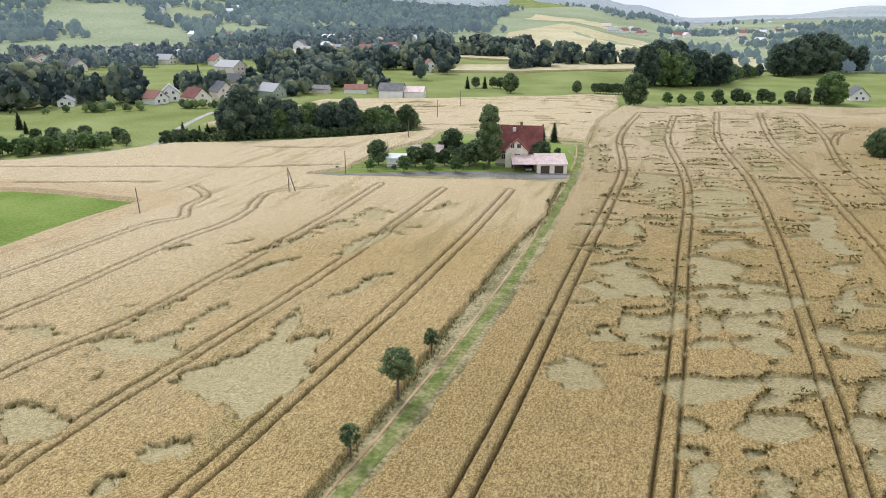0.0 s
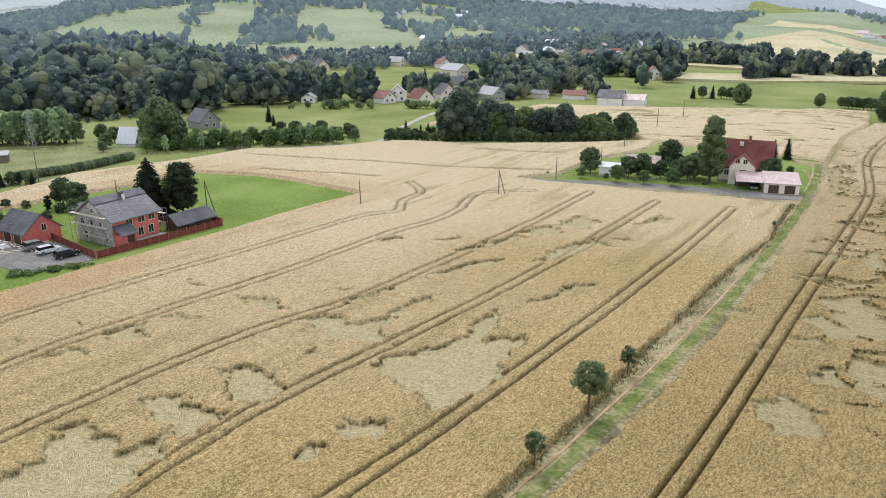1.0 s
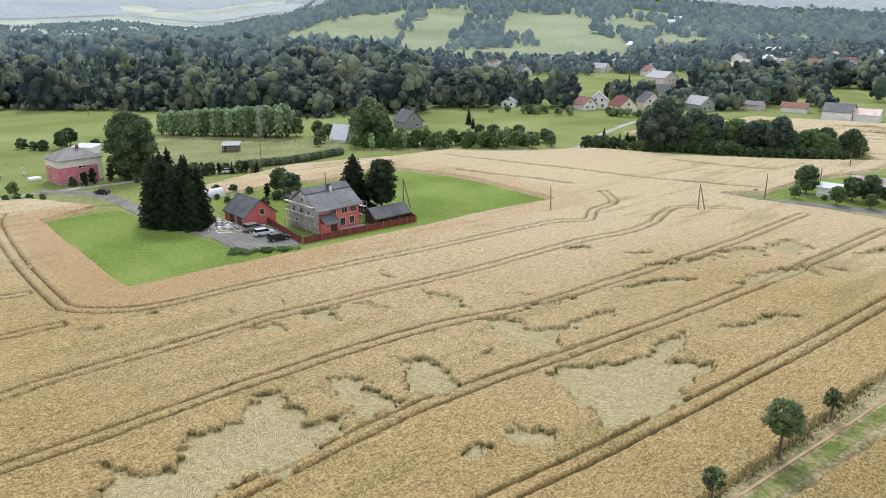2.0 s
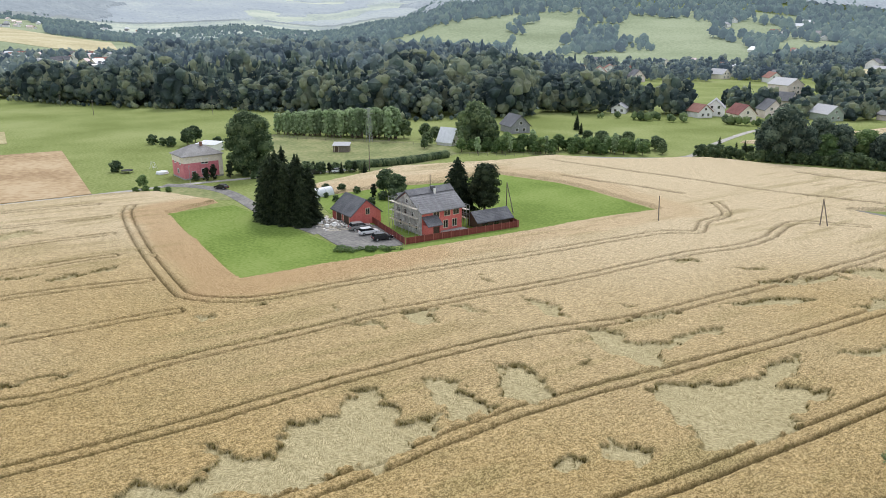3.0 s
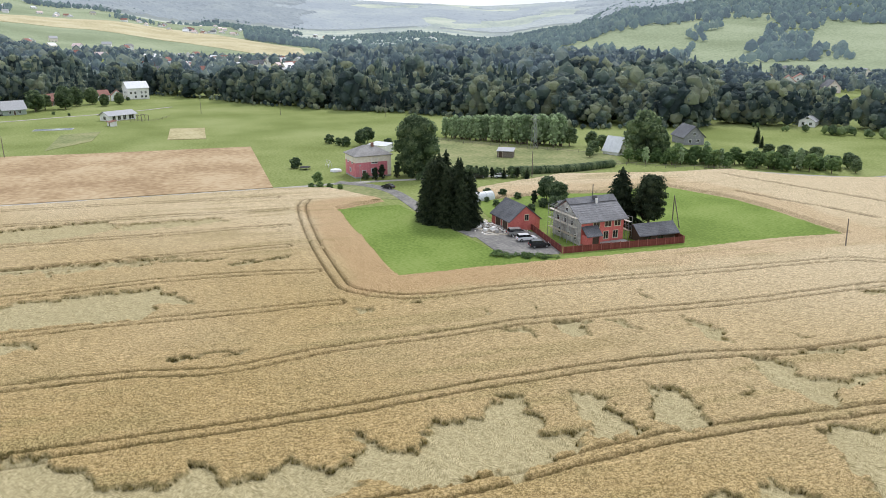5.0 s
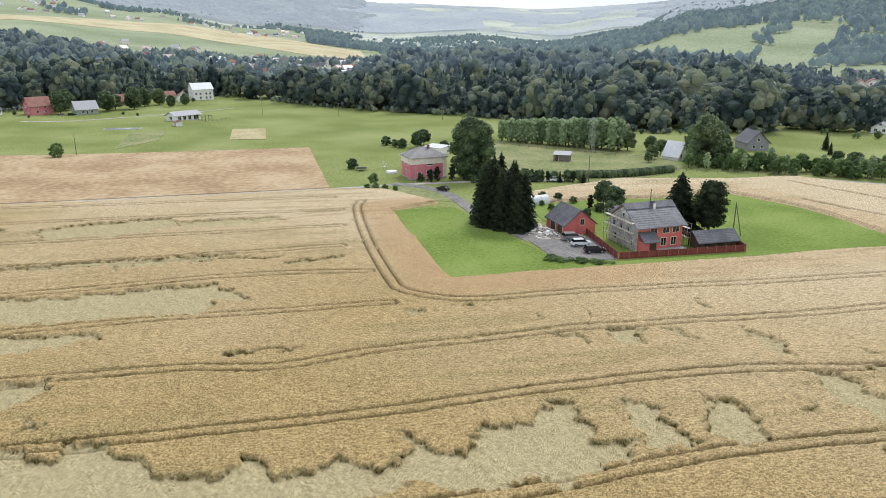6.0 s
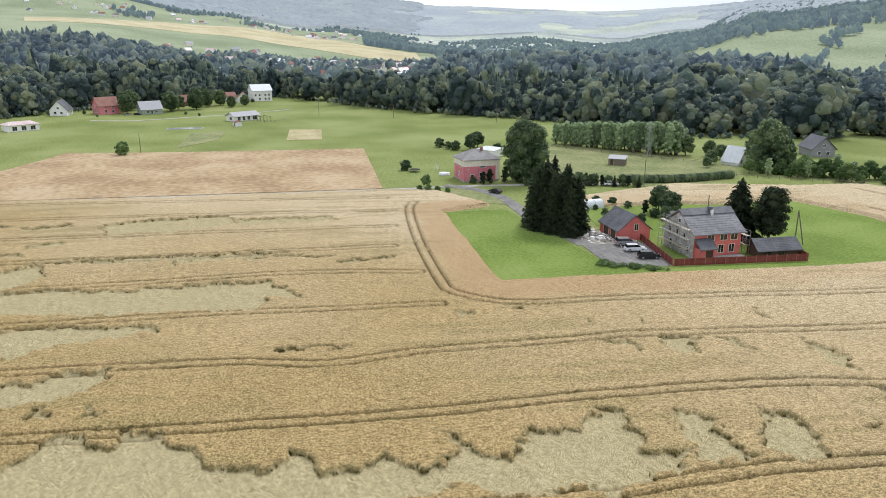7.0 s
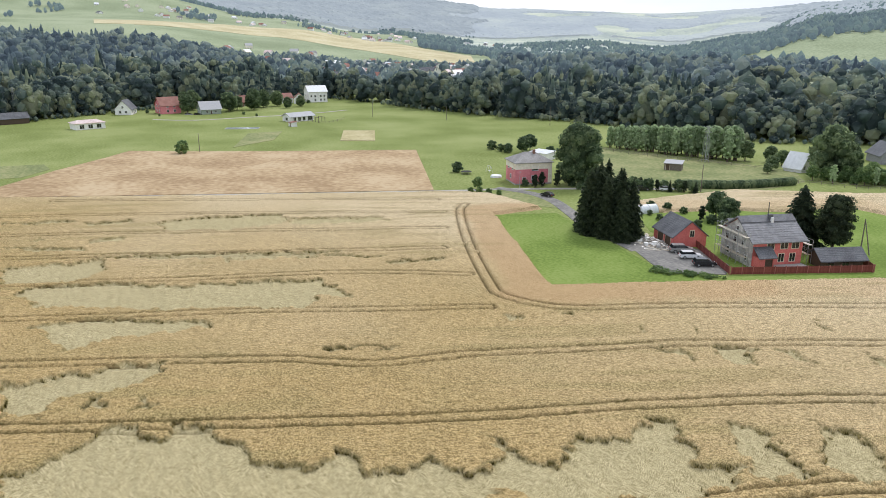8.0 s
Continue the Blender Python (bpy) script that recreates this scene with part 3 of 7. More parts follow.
lodge("-128.6,46.2 -127.7,55.4 -125.7,55.1 -126.4,47.7")
lodge("-87.4,-1.5 -87.5,0.1 -84.4,0.3 -84.7,-1.2")
lodge("-89.8,-7.2 -89.8,-5.3 -86.3,-5.1 -86.9,-6.5")
lodge("12.6,81.9 16.6,84.3 19.1,81.9 22.8,79.6 24,78.9 22.6,75.8 14.3,74.5 12.1,78.2")
lodge("20.1,91.2 23.9,94.1 25.2,91.2 21.1,88.5")
lodge("28.4,102.5 35.5,106 31.1,88.5 27.5,86.8 26.9,93.1")
lodge("49,134.4 55.4,132.6 47.7,109.8 37.1,85.1 29.5,66.4 24.8,54.4 22.1,54.4 28.2,73.5")
lodge("49.3,115.1 57.2,112.4 45.7,85.1 38.6,84.3")
lodge("38,81.9 46.3,80.4 38.2,62.3 31.8,61.8 35.4,73.5")
lodge("59.6,104.8 69.1,115.1 57.9,88.5 47.5,66.4 40.4,54.4 40.8,57.7 50.5,80.4")
lodge("30.7,61.3 34.5,62.3 33.4,55.2 29.6,54.8")
lodge("27.2,118 35.7,124.1 38,118 35.2,109.8 28.3,109.8")
lodge("21.8,109.8 27.1,115.1 25.6,106 21,100.3")
lodge("35.7,142.1 44.4,148.5 41.7,134.4 34.4,127.3")
lodge("72,197.5 77.9,177.2 66,142.1 57.8,142.1 59.8,165.7")
lodge("87.9,177.2 90.7,171.2 77.4,130.8 67.6,118 74.2,142.1")
lodge("54.6,197.5 64.9,197.5 55.8,165.7 49.1,165.7")
lodge("12.1,109.8 15.1,111.6 14.8,109 12.4,108.2")
lodge("101,243 106,232.4 94.1,197.5 86.2,197.5")
lodge("103.4,296.5 110.8,296.5 88,232.4 84.6,243")
lodge("80.4,288.6 91.8,296.5 77,243 68.8,237.6")
lodge("147.4,322.8 150.6,313.5 124,243 121.5,254.6")
lodge("47.1,232.4 55.8,243 46.8,205.3 42,197.5")

STREAKED = pts("58,268 45,205 34,165 22,124 14,96 24,62 42,56 90,100 150,210 170,250 215,355 145,352 90,348")
FRINGE = []


def laid_flat(x, y):
    """Where the wheat lies flat: positive inside, roughly in metres."""
    wx = x + (vnoise(x, y, 2.4, 11) - 0.5) * 1.8 + (vnoise(x, y, 0.9, 13) - 0.5) * 1.5
    wy = y + (vnoise(x, y, 2.4, 12) - 0.5) * 1.8 + (vnoise(x, y, 0.9, 15) - 0.5) * 1.5
    x0, x1, y0, y1 = x.min(), x.max(), y.min(), y.max()
    laid = np.full(x.shape, -9.0)
    for poly, a, b, c, d in LODGED:
        if a < x1 and b > x0 and c < y1 and d > y0:
            laid = np.maximum(laid, signed(wx, wy, poly))
    laid = laid + (vnoise(x, y, 0.6, 14) - 0.5) * 0.5
    east = signed(x, y, STREAKED)
    if east.max() > 0:
        ux, uy = x + (vnoise(x, y, 7.0, 33) - 0.5) * 7, y + (vnoise(x, y, 7.0, 34) - 0.5) * 7
        body = np.full(x.shape, -9.0)
        for poly, a, b, c, d in LODGED:
            if a - 4 < x1 and b + 4 > x0 and c - 4 < y1 and d + 4 > y0:
                body = np.maximum(body, signed(ux, uy, poly))
        bend = y + vnoise(x, y, 5.0, 35) * 3.0
        wisp = (vnoise(x / 4.0 + y * 0.05, bend, 2.1, 31) - 0.5) * 2.0 + (vnoise(x, y, 8.0, 32) - 0.5) * 0.9 + (vnoise(x, y, 0.9, 36) - 0.5) * 0.22
        torn = np.clip(body, -1.0, 0.9) * 0.62 + wisp * 0.95 - 0.02
        laid = np.where(east > 0, torn, laid)
    rear = signed(x, y, FIELD_BEHIND) - 2
    if rear.max() > 0:
        streak = vnoise(x / 6.0 + y * 0.05, y, 2.0, 31) * 0.7 + vnoise(x, y, 14.0, 32) * 0.3
        laid = np.maximum(laid, np.where(rear > 0, (streak - 0.68) * 6.0, -9.0))
    return laid


def crop_height(x, y, fine, crops):
    """Height of the crop over the ground, how far it is laid flat, the distance to the field's edge, the ears' height
    and how far haze pales it.
    """
    edge = np.full(x.shape, -1e9)
    ex, ey = x + (vnoise(x, y, 3.0, 21) - 0.5) * 0.6, y + (vnoise(x, y, 3.0, 22) - 0.5) * 0.6
    for poly in crops:
        edge = np.maximum(edge, signed(ex, ey, poly))
    x0, x1, y0, y1 = x.min(), x.max(), y.min(), y.max()
    laid = laid_flat(x, y)
    track = np.full(x.shape, 9.0)
    for line in TRAMS:
        xs, ys = [q[0] for q in line], [q[1] for q in line]
        if min(xs) - 4 < x1 and max(xs) + 4 > x0 and min(ys) - 4 < y1 and max(ys) + 4 > y0:
            near = [k for k in range(len(line)) if x0 - 12 < line[k][0] < x1 + 12 and y0 - 12 < line[k][1] < y1 + 12]
            if len(near) > 1:
                track = np.minimum(track, np.abs(to_line(x, y, line[max(0, near[0] - 1):near[-1] + 2]) - 1.0))
    for line in FURROWS:
        track = np.minimum(track, np.maximum(to_line(x, y, line) - 0.5, 0))
    half = max(0.2, fine * 0.55)
    groove = 1 - step(half * 0.3, half + 0.2, track + (vnoise(x, y, 0.7, 4) - 0.5) * 0.08)
    flat = step(-0.1, 0.2 + fine * 0.3, laid)
    h = 0.86 + (vnoise(x, y, 9.0, 1) - 0.5) * 0.16 + (vnoise(x, y, 1.3, 2) - 0.5) * 0.14
    tip = hash2(np.round(x * 50).astype(np.int64), np.round(y * 50).astype(np.int64), 3)
    h = h + (tip - 0.5) * 0.17 * min(1.0, 0.235 / fine) * (1 - groove)
    tip = tip * 0.75 + vnoise(x, y, 1.1, 2) * 0.25
    swirl = (vnoise(x * 0.5 + y * 0.9, y * 0.35 - x * 0.8, 0.5, 6) - 0.5) * 0.16 + (vnoise(x / 4.0, y, 0.7, 7) - 0.5) * 0.22 + (vnoise(x, y, 4.0, 8) - 0.5) * 0.24
    h = h * (1 - flat) + flat * (np.where(x > 0.4 * y - 42, 0.42, 0.30) + swirl)
    h = h * (1 - groove * 0.86)
    h = h * step(-0.25, 0.1, edge)
    # Grows to the north-west, where haze and a flat view pale the wheat.
    paled = step(60, 195, 0.8 * y - 0.6 * x + (vnoise(x, y, 25, 41) - 0.5) * 50)
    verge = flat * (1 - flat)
    # Keep only the edges that face the origin, where shade is painted.
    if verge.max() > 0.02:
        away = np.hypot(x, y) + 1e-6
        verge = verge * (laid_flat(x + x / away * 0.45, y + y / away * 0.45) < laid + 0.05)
    tawny = np.zeros(x.shape)
    for poly, share in ((LAWN_WEST, 0.7), (LAWN_EAST, 0.35)):
        tawny = np.maximum(tawny, share * step(-11.5, -7.0, signed(ex, ey, poly) + (vnoise(x, y, 6.0, 53) - 0.5) * 4))
    # Painted shade and stalk brown along those edges, unevenly strong.
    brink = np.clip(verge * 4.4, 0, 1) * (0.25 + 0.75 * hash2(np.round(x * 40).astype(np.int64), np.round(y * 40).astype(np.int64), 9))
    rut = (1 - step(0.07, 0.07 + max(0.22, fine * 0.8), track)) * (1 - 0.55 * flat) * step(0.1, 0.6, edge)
    rut = rut * (0.8 + 0.2 * vnoise(x, y, 2.0, 44)) * (1 - 0.2 * paled)
    along, across = 0.95 * y + 0.32 * x, 0.95 * x - 0.32 * y
    unripe = step(0.5, 0.85, vnoise(along / 7.0, across, 1.6, 51)) * step(0.35, 0.7, vnoise(x, y, 28, 52)) * 0.42
    return h, flat, edge, tip, paled, laid, track, brink, rut, unripe, tawny


def build_wheat(name, crops, mat, label):
    verts, faces, lay, tips, paleness, brinks, ruts, greens, tawnies = [], [], [], [], [], [], [], [], []
    count = 0
    size = 16.0

    def spacing(bx, by):
        cx, cy = bx + size / 2, by + size / 2
        r, az = math.hypot(cx, cy), math.degrees(math.atan2(-cx, cy))
        if az < -42 or az > 112 or r < 38:
            return 2.0
        return 0.235 if r < 95 else 0.32 if r < 150 else 0.42 if r < 235 else 0.5 if r < 330 and az < 4 else 0.8

    for bx in np.arange(-288, 320, size):
        for by in np.arange(-128, 400, size):
            cx, cy = bx + size / 2, by + size / 2
            r, az = math.hypot(cx, cy), math.degrees(math.atan2(-cx, cy))
            if not any(signed(np.array([cx]), np.array([cy]), p)[0] > -size for p in crops):
                continue
            g = spacing(bx, by)
            n = max(2, round(size / g))
            t = np.linspace(0, size, n + 1)
            lap = size / n
            tx, ty = t.copy(), t.copy()
            # blocks of unlike fineness overlap a little, so that no gap opens between them
            tx[0] -= lap * (spacing(bx - size, by) != g)
            tx[-1] += lap * (spacing(bx + size, by) != g)
            ty[0] -= lap * (spacing(bx, by - size) != g)
            ty[-1] += lap * (spacing(bx, by + size) != g)
            x, y = (a.ravel() for a in np.meshgrid(bx + tx, by + ty, indexing="ij"))
            h, flat, edge, tip, paled, laid, track, brink_tone, rut, unripe, tawny = crop_height(x, y, size / n, crops)
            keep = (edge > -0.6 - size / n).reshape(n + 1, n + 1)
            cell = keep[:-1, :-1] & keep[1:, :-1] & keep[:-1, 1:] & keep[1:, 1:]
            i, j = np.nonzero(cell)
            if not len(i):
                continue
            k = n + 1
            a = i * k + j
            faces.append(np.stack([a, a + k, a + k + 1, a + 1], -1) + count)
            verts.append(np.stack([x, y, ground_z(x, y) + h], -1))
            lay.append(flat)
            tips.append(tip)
            paleness.append(paled)
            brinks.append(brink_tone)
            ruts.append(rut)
            greens.append(unripe)
            tawnies.append(tawny)
            count += len(x)
            if g < 0.6:
                brink = (np.abs(laid - 0.02) < 0.24) & (edge > 0.3) & (track > 0.35)
                bxs, bys = x[brink], y[brink]
                if len(bxs):
                    away = np.hypot(bxs, bys)
                    lee = laid_flat(bxs + bxs / away * 0.45, bys + bys / away * 0.45) < laid[brink] + 0.05
                    bxs, bys = bxs[lee], bys[lee]
                if mat is M_WHEAT_BROWN:
                    thin = hash2(np.round(bxs * 30).astype(np.int64), np.round(bys * 30).astype(np.int64), 19) < 0.3
                    bxs, bys = bxs[thin], bys[thin]
                FRINGE.append(np.stack([bxs, bys, np.full(len(bxs), g), np.full(len(bxs), 0.7 if mat is M_WHEAT_BROWN else 1.0)], -1))
    me = mesh_np(name, np.concatenate(verts), np.concatenate(faces), True)
    for key, values in (("lodged", lay), ("tip", tips), ("paled", paleness), ("brink", brinks), ("rut", ruts), ("unripe", greens), ("tawny", tawnies)):
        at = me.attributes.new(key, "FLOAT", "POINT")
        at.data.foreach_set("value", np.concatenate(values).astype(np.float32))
    ob = part(name, me, mat)
    tagged(ob, label, "wheat field", kind="stuff")


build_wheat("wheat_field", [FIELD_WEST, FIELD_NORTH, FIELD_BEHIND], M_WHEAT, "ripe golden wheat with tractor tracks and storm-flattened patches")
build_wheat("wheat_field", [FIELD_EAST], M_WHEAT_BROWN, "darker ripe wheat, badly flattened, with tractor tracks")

# ---- trees ----
def leaf_cloud(centres, radii, count, size, seed, squash=0.8, shell=0.55, wild=0.6):
    """Many small leaf faces in round clumps."""
    g = np.random.default_rng(seed)
    centres, radii = np.array(centres, float), np.array(radii, float)
    w = radii ** 2
    pick = g.choice(len(centres), count, p=w / w.sum())
    d = g.normal(size=(count, 3))
    d /= np.linalg.norm(d, axis=1, keepdims=True)
    rad = radii[pick] * (shell + (1 - shell) * g.random(count)) * (0.85 + 0.19 * g.random(count))
    p = centres[pick] + d * rad[:, None] * np.array([1, 1, squash])
    nrm = d + np.array([0, 0, 0.35]) + g.normal(size=(count, 3)) * wild
    nrm /= np.linalg.norm(nrm, axis=1, keepdims=True)
    up = g.normal(size=(count, 3))
    u = np.cross(nrm, up)
    u /= np.linalg.norm(u, axis=1, keepdims=True)
    v = np.cross(nrm, u)
    s = size * (0.6 + 0.8 * g.random(count))[:, None]
    q = np.stack([p - u * s, p - v * s * 0.7, p + u * s, p + v * s * 0.7], 1).reshape(-1, 3)
    return q, np.arange(count * 4).reshape(-1, 4)


def conifer_cloud(height, radius, count, size, seed, bare=0.08):
    """Drooping sprays in whorls round a straight stem."""
    g = np.random.default_rng(seed)
    t = 1 - np.sqrt(g.random(count))
    t = bare + (1 - bare) * t
    whorl = np.round(t * 16) / 16 + g.normal(size=count) * 0.012
    rr = radius * np.clip(1 - whorl, 0, 1) ** 0.62 * (0.45 + 0.55 * np.sqrt(g.random(count))) + 0.1
    a = g.random(count) * 2 * math.pi
    rr *= 0.85 + 0.25 * np.sin(a * 5 + whorl * 40)
    p = np.stack([rr * np.cos(a), rr * np.sin(a), whorl * height - rr * 0.25], 1)
    out = np.stack([np.cos(a), np.sin(a), -0.45 + 0.3 * g.normal(size=count)], 1)
    side = np.stack([-np.sin(a), np.cos(a), g.normal(size=count) * 0.5], 1)
    s = (size * (0.6 + 0.8 * g.random(count)))[:, None]
    q = np.stack([p - out * s, p - side * s * 0.6, p + out * s * 1.2, p + side * s * 0.6], 1).reshape(-1, 3)
    return q, np.arange(count * 4).reshape(-1, 4)


ICO = {}
for level in (1, 2):
    bm = bmesh.new()
    bmesh.ops.create_icosphere(bm, subdivisions=level, radius=1)
    bm.verts.ensure_lookup_table()
    ICO[level] = np.array([v.co[:] for v in bm.verts]), np.array([[v.index for v in f.verts] for f in bm.faces])
    bm.free()


def blob(centre, radius, seed, level=1, squash=0.85, rough=0.55, jag=0.0):
    """A lumpy leaf mass."""
    v, f = ICO[level]
    k = np.array([1 - rough / 2 + rough * (noise.noise(Vector(q) * 1.7 + Vector((seed * 3.1, seed, 0))) * 0.5 + 0.5) for q in v])
    if jag:
        k = k * (1 + jag * (np.random.default_rng(seed).random(len(v)) - 0.5))
    return np.array(centre) + v * k[:, None] * radius * np.array([1, 1, squash]), f


def weld(pieces):
    """Joins arrays of triangles and quads into one array of triangles."""
    vs, fs, n = [], [], 0
    for v, f in pieces:
        f = np.asarray(f)
        if f.shape[1] == 4:
            f = np.concatenate([f[:, [0, 1, 2]], f[:, [0, 2, 3]]])
        vs.append(v)
        fs.append(f + n)
        n += len(v)
    return np.concatenate(vs), np.concatenate(fs)


def skirts(height, radius, layers, seg, seed, bare=0.05):
    """A conifer's body of drooping ragged layers."""
    g = np.random.default_rng(seed)
    rows = []
    for k in range(layers):
        t0, t1 = k / layers, (k + 1.25) / layers
        for t, w in ((t0, 1.0), (min(t1, 1.0), 0.42)):
            a = np.linspace(0, 2 * math.pi, seg, endpoint=False) + k
            rr = radius * (1 - t0) ** 0.75 * w * (0.72 + 0.4 * g.random(seg)) + 0.01 * height * (1 - t0)
            zz = height * (bare + (1 - bare) * t) - (0.25 * rr * g.random(seg) if w == 1.0 else 0)
            rows.append(np.stack([rr * np.cos(a), rr * np.sin(a), np.full(seg, 0.0) + zz], 1))
    v = np.concatenate(rows)
    f = []
    for k in range(layers):
        for j in range(seg):
            a, b = 2 * k * seg + j, 2 * k * seg + (j + 1) % seg
            f.append((a, b, b + seg, a + seg))
    return v, np.array(f)


def crown_clumps(height, radius, seed, base=0.25, n=14):
    """Leaf clumps spread over an uneven oval crown."""
    g = np.random.default_rng(seed)
    mid, tall = height * (base + 1) / 2, height * (1 - base) / 2
    cs, rs = [], []
    for k in range(n):
        up = math.cos(math.pi * (k + 0.5) / n * 0.9)
        out = math.sqrt(1 - up * up) ** 0.8 * (0.62 + 0.22 * g.random()) * (1.08 if up < 0.1 else 1.0)
        a = k * 2.4 + 0.7 * g.random()
        cs.append((radius * out * math.cos(a), radius * out * math.sin(a), mid + tall * up * (0.8 + 0.12 * g.random())))
        rs.append(min(radius, tall) * (0.26 + 0.2 * g.random()))
    return cs, rs


def limbs(height, radius, seed, base=0.25, thick=0.03):
    bm = bmesh.new()
    g = np.random.default_rng(seed)
    tube(bm, (0, 0, -0.15), (0, 0, height * base * 1.1), height * thick, height * thick * 0.75, 9)
    tube(bm, (0, 0, height * base * 1.05), (0.02 * height, 0, height * 0.85), height * thick * 0.75, height * thick * 0.15, 7)
    for k in range(7):
        a = k * 2.4 + g.random()
        z0 = height * (base + 0.07 * k)
        tube(bm, (0, 0, z0), (radius * 0.7 * math.cos(a), radius * 0.7 * math.sin(a), z0 + height * 0.18), height * thick * 0.35, height * thick * 0.08, 5)
    return bm


TREES = {}


def broadleaf(kind, height, radius, mat, leaves, leaf, label, seed, base=0.22, clumps=14, category="tree", name="tree", core=0.84, squash=0.88, shell=0.8):
    t = thing(name, Matrix.Identity(4), label, category)
    part("trunk", limbs(height, radius, seed, base), M_BARK, t)
    cs, rs = crown_clumps(height, radius, seed, base, clumps * 2)
    mid, tall = height * (base + 1) / 2, height * (1 - base) / 2
    v, f = weld([blob((0, 0, mid), radius * core * 0.85, seed, 2, tall / radius, 0.4, 0.25)] + [blob(c, r * core, seed + k, 1, squash, 0.6, 0.4) for k, (c, r) in enumerate(zip(cs, rs))]
                + [leaf_cloud(cs, np.array(rs) * 1.06, leaves, leaf, seed, squash, shell, 0.5)])
    part("crown", mesh_np("crown", v, f), mat, t)
    TREES[kind] = t
    return t


def conifer(kind, height, radius, mat, sprays, size, label, seed, bare=0.06):
    t = thing("conifer", Matrix.Identity(4), label, "tree")
    part("trunk", tube(bmesh.new(), (0, 0, -0.2), (0, 0, height * 0.97), height * 0.018, 0.03, 8), M_BARK, t)
    v, f = weld([skirts(height, radius * 0.74, 13, 13, seed, bare), conifer_cloud(height, radius, sprays, size, seed, bare)])
    part("crown", mesh_np("crown", v, f), mat, t)
    TREES[kind] = t
    return t


USED = set()


def plant(kind, x, y, turn=0.0, scale=1.0, label="", group=""):
    m = Matrix.Translation((x, y, float(ground_z(x, y)))) @ Matrix.Rotation(turn, 4, "Z")
    if kind in USED:
        t = copy_thing(TREES[kind], m)
    else:
        t = TREES[kind]
        USED.add(kind)
        t.matrix_basis = m
    t.scale = (scale, scale, scale)
    return tagged(t, label, group=group)


def wood(name, spots, heights, mat, templates, label, category="woodland", cones=(), share=0.12):
    """A wood of many trees, joined into one; spruces stand in groups among the others."""
    vs, fs, shades, n = [], [], [], 0
    g = np.random.default_rng(len(spots))
    z = ground_z(spots[:, 0], spots[:, 1])
    group = vnoise(spots[:, 0], spots[:, 1], 45, 61)
    stand = vnoise(spots[:, 0], spots[:, 1], 30, 62)
    for (x, y), zz, h, gr, st in zip(spots, z, heights, group, stand):
        cone = len(cones) and (g.random() < share * 0.5 or (gr > 1 - share * 2.2 and g.random() < 0.8))
        v, f = cones[g.integers(len(cones))] if cone else templates[g.integers(len(templates))]
        a = g.random() * 6.28
        h = h * (0.8 + 0.45 * st) * (0.75 + 0.4 * g.random() if cone else 1.0)
        c, s = math.cos(a) * h, math.sin(a) * h
        w = (0.85 + 0.3 * g.random()) if cone else (0.7 + 0.5 * g.random())
        vs.append(np.stack([(v[:, 0] * c - v[:, 1] * s) * w + x, (v[:, 0] * s + v[:, 1] * c) * w + y, v[:, 2] * h + zz], -1))
        fs.append(f + n)
        n += len(v)
        shades.append(np.full(len(v), 0.2 + 0.35 * g.random() if cone else 0.15 + 0.45 * g.random() + 0.5 * st * g.random()))
    me = mesh_np(name, np.concatenate(vs), np.concatenate(fs))
    at = me.attributes.new("tree", "FLOAT", "POINT")
    at.data.foreach_set("value", np.concatenate(shades).astype(np.float32))
    return tagged(part(name, me, mat), label, category, kind="stuff")


def template(seed, blobs, leaves, size, conic=False, wide=0.34):
    """A tree one unit tall."""
    if conic:
        return weld([skirts(1.0, 0.19, blobs, 8, seed), conifer_cloud(1.0, 0.2, leaves, size, seed, 0.05)])
    g = np.random.default_rng(seed)
    if blobs == 1:
        cs, rs = [(0, 0, 0.55)], [0.40]
        return weld([blob(cs[0], 0.41, seed, 1, 1.1, 0.9, 0.4), leaf_cloud(cs, [0.44], leaves, size, seed, 1.1, 0.9, 0.5)])
    # a full crown with many small lobes on it
    cs, rs = [], []
    for k in range(blobs):
        t = (k + 0.5) / blobs
        a, up = k * 2.4 + 0.6 * g.random(), math.cos(math.pi * t * 0.86)
        out = math.sqrt(1 - up * up) * (0.82 + 0.25 * g.random())
        cs.append((wide * out * math.cos(a), wide * out * math.sin(a), 0.53 + 0.38 * up * (0.9 + 0.2 * g.random())))
        rs.append(wide * (0.30 + 0.24 * g.random()))
    pieces = [blob((0, 0, 0.5), wide * 0.95, seed, 1, 0.42 / wide, 0.4, 0.3)]
    pieces += [blob(c, r * 0.92, seed + k, 1, 1.0, 0.6, 0.45) for k, (c, r) in enumerate(zip(cs, rs))]
    return weld(pieces + [leaf_cloud(cs, np.array(rs) * 1.12, leaves, size, seed, 1.0, 0.8, 0.6)])


def scatter(poly, spacing, seed):
    g = np.random.default_rng(seed)
    xs, ys = [p[0] for p in poly], [p[1] for p in poly]
    n = int((max(xs) - min(xs)) * (max(ys) - min(ys)) / spacing ** 2)
    x, y = g.uniform(min(xs), max(xs), n), g.uniform(min(ys), max(ys), n)
    keep = signed(x, y, poly) > 0
    return np.stack([x[keep], y[keep]], -1)


def polar(text):
    """An outline from directions (degrees left of +Y) and distances."""
    return [(-r * math.sin(radians(a)), r * math.cos(radians(a))) for a, r in pts(text)]

# ---- fields, lanes and roads ----
M_PASTURE = material("dry_pasture", [(0.15, 0.18, 0.06), (0.22, 0.24, 0.09), (0.30, 0.29, 0.13)], 0.8, 0.95, 0.6, 5, big=0.08)
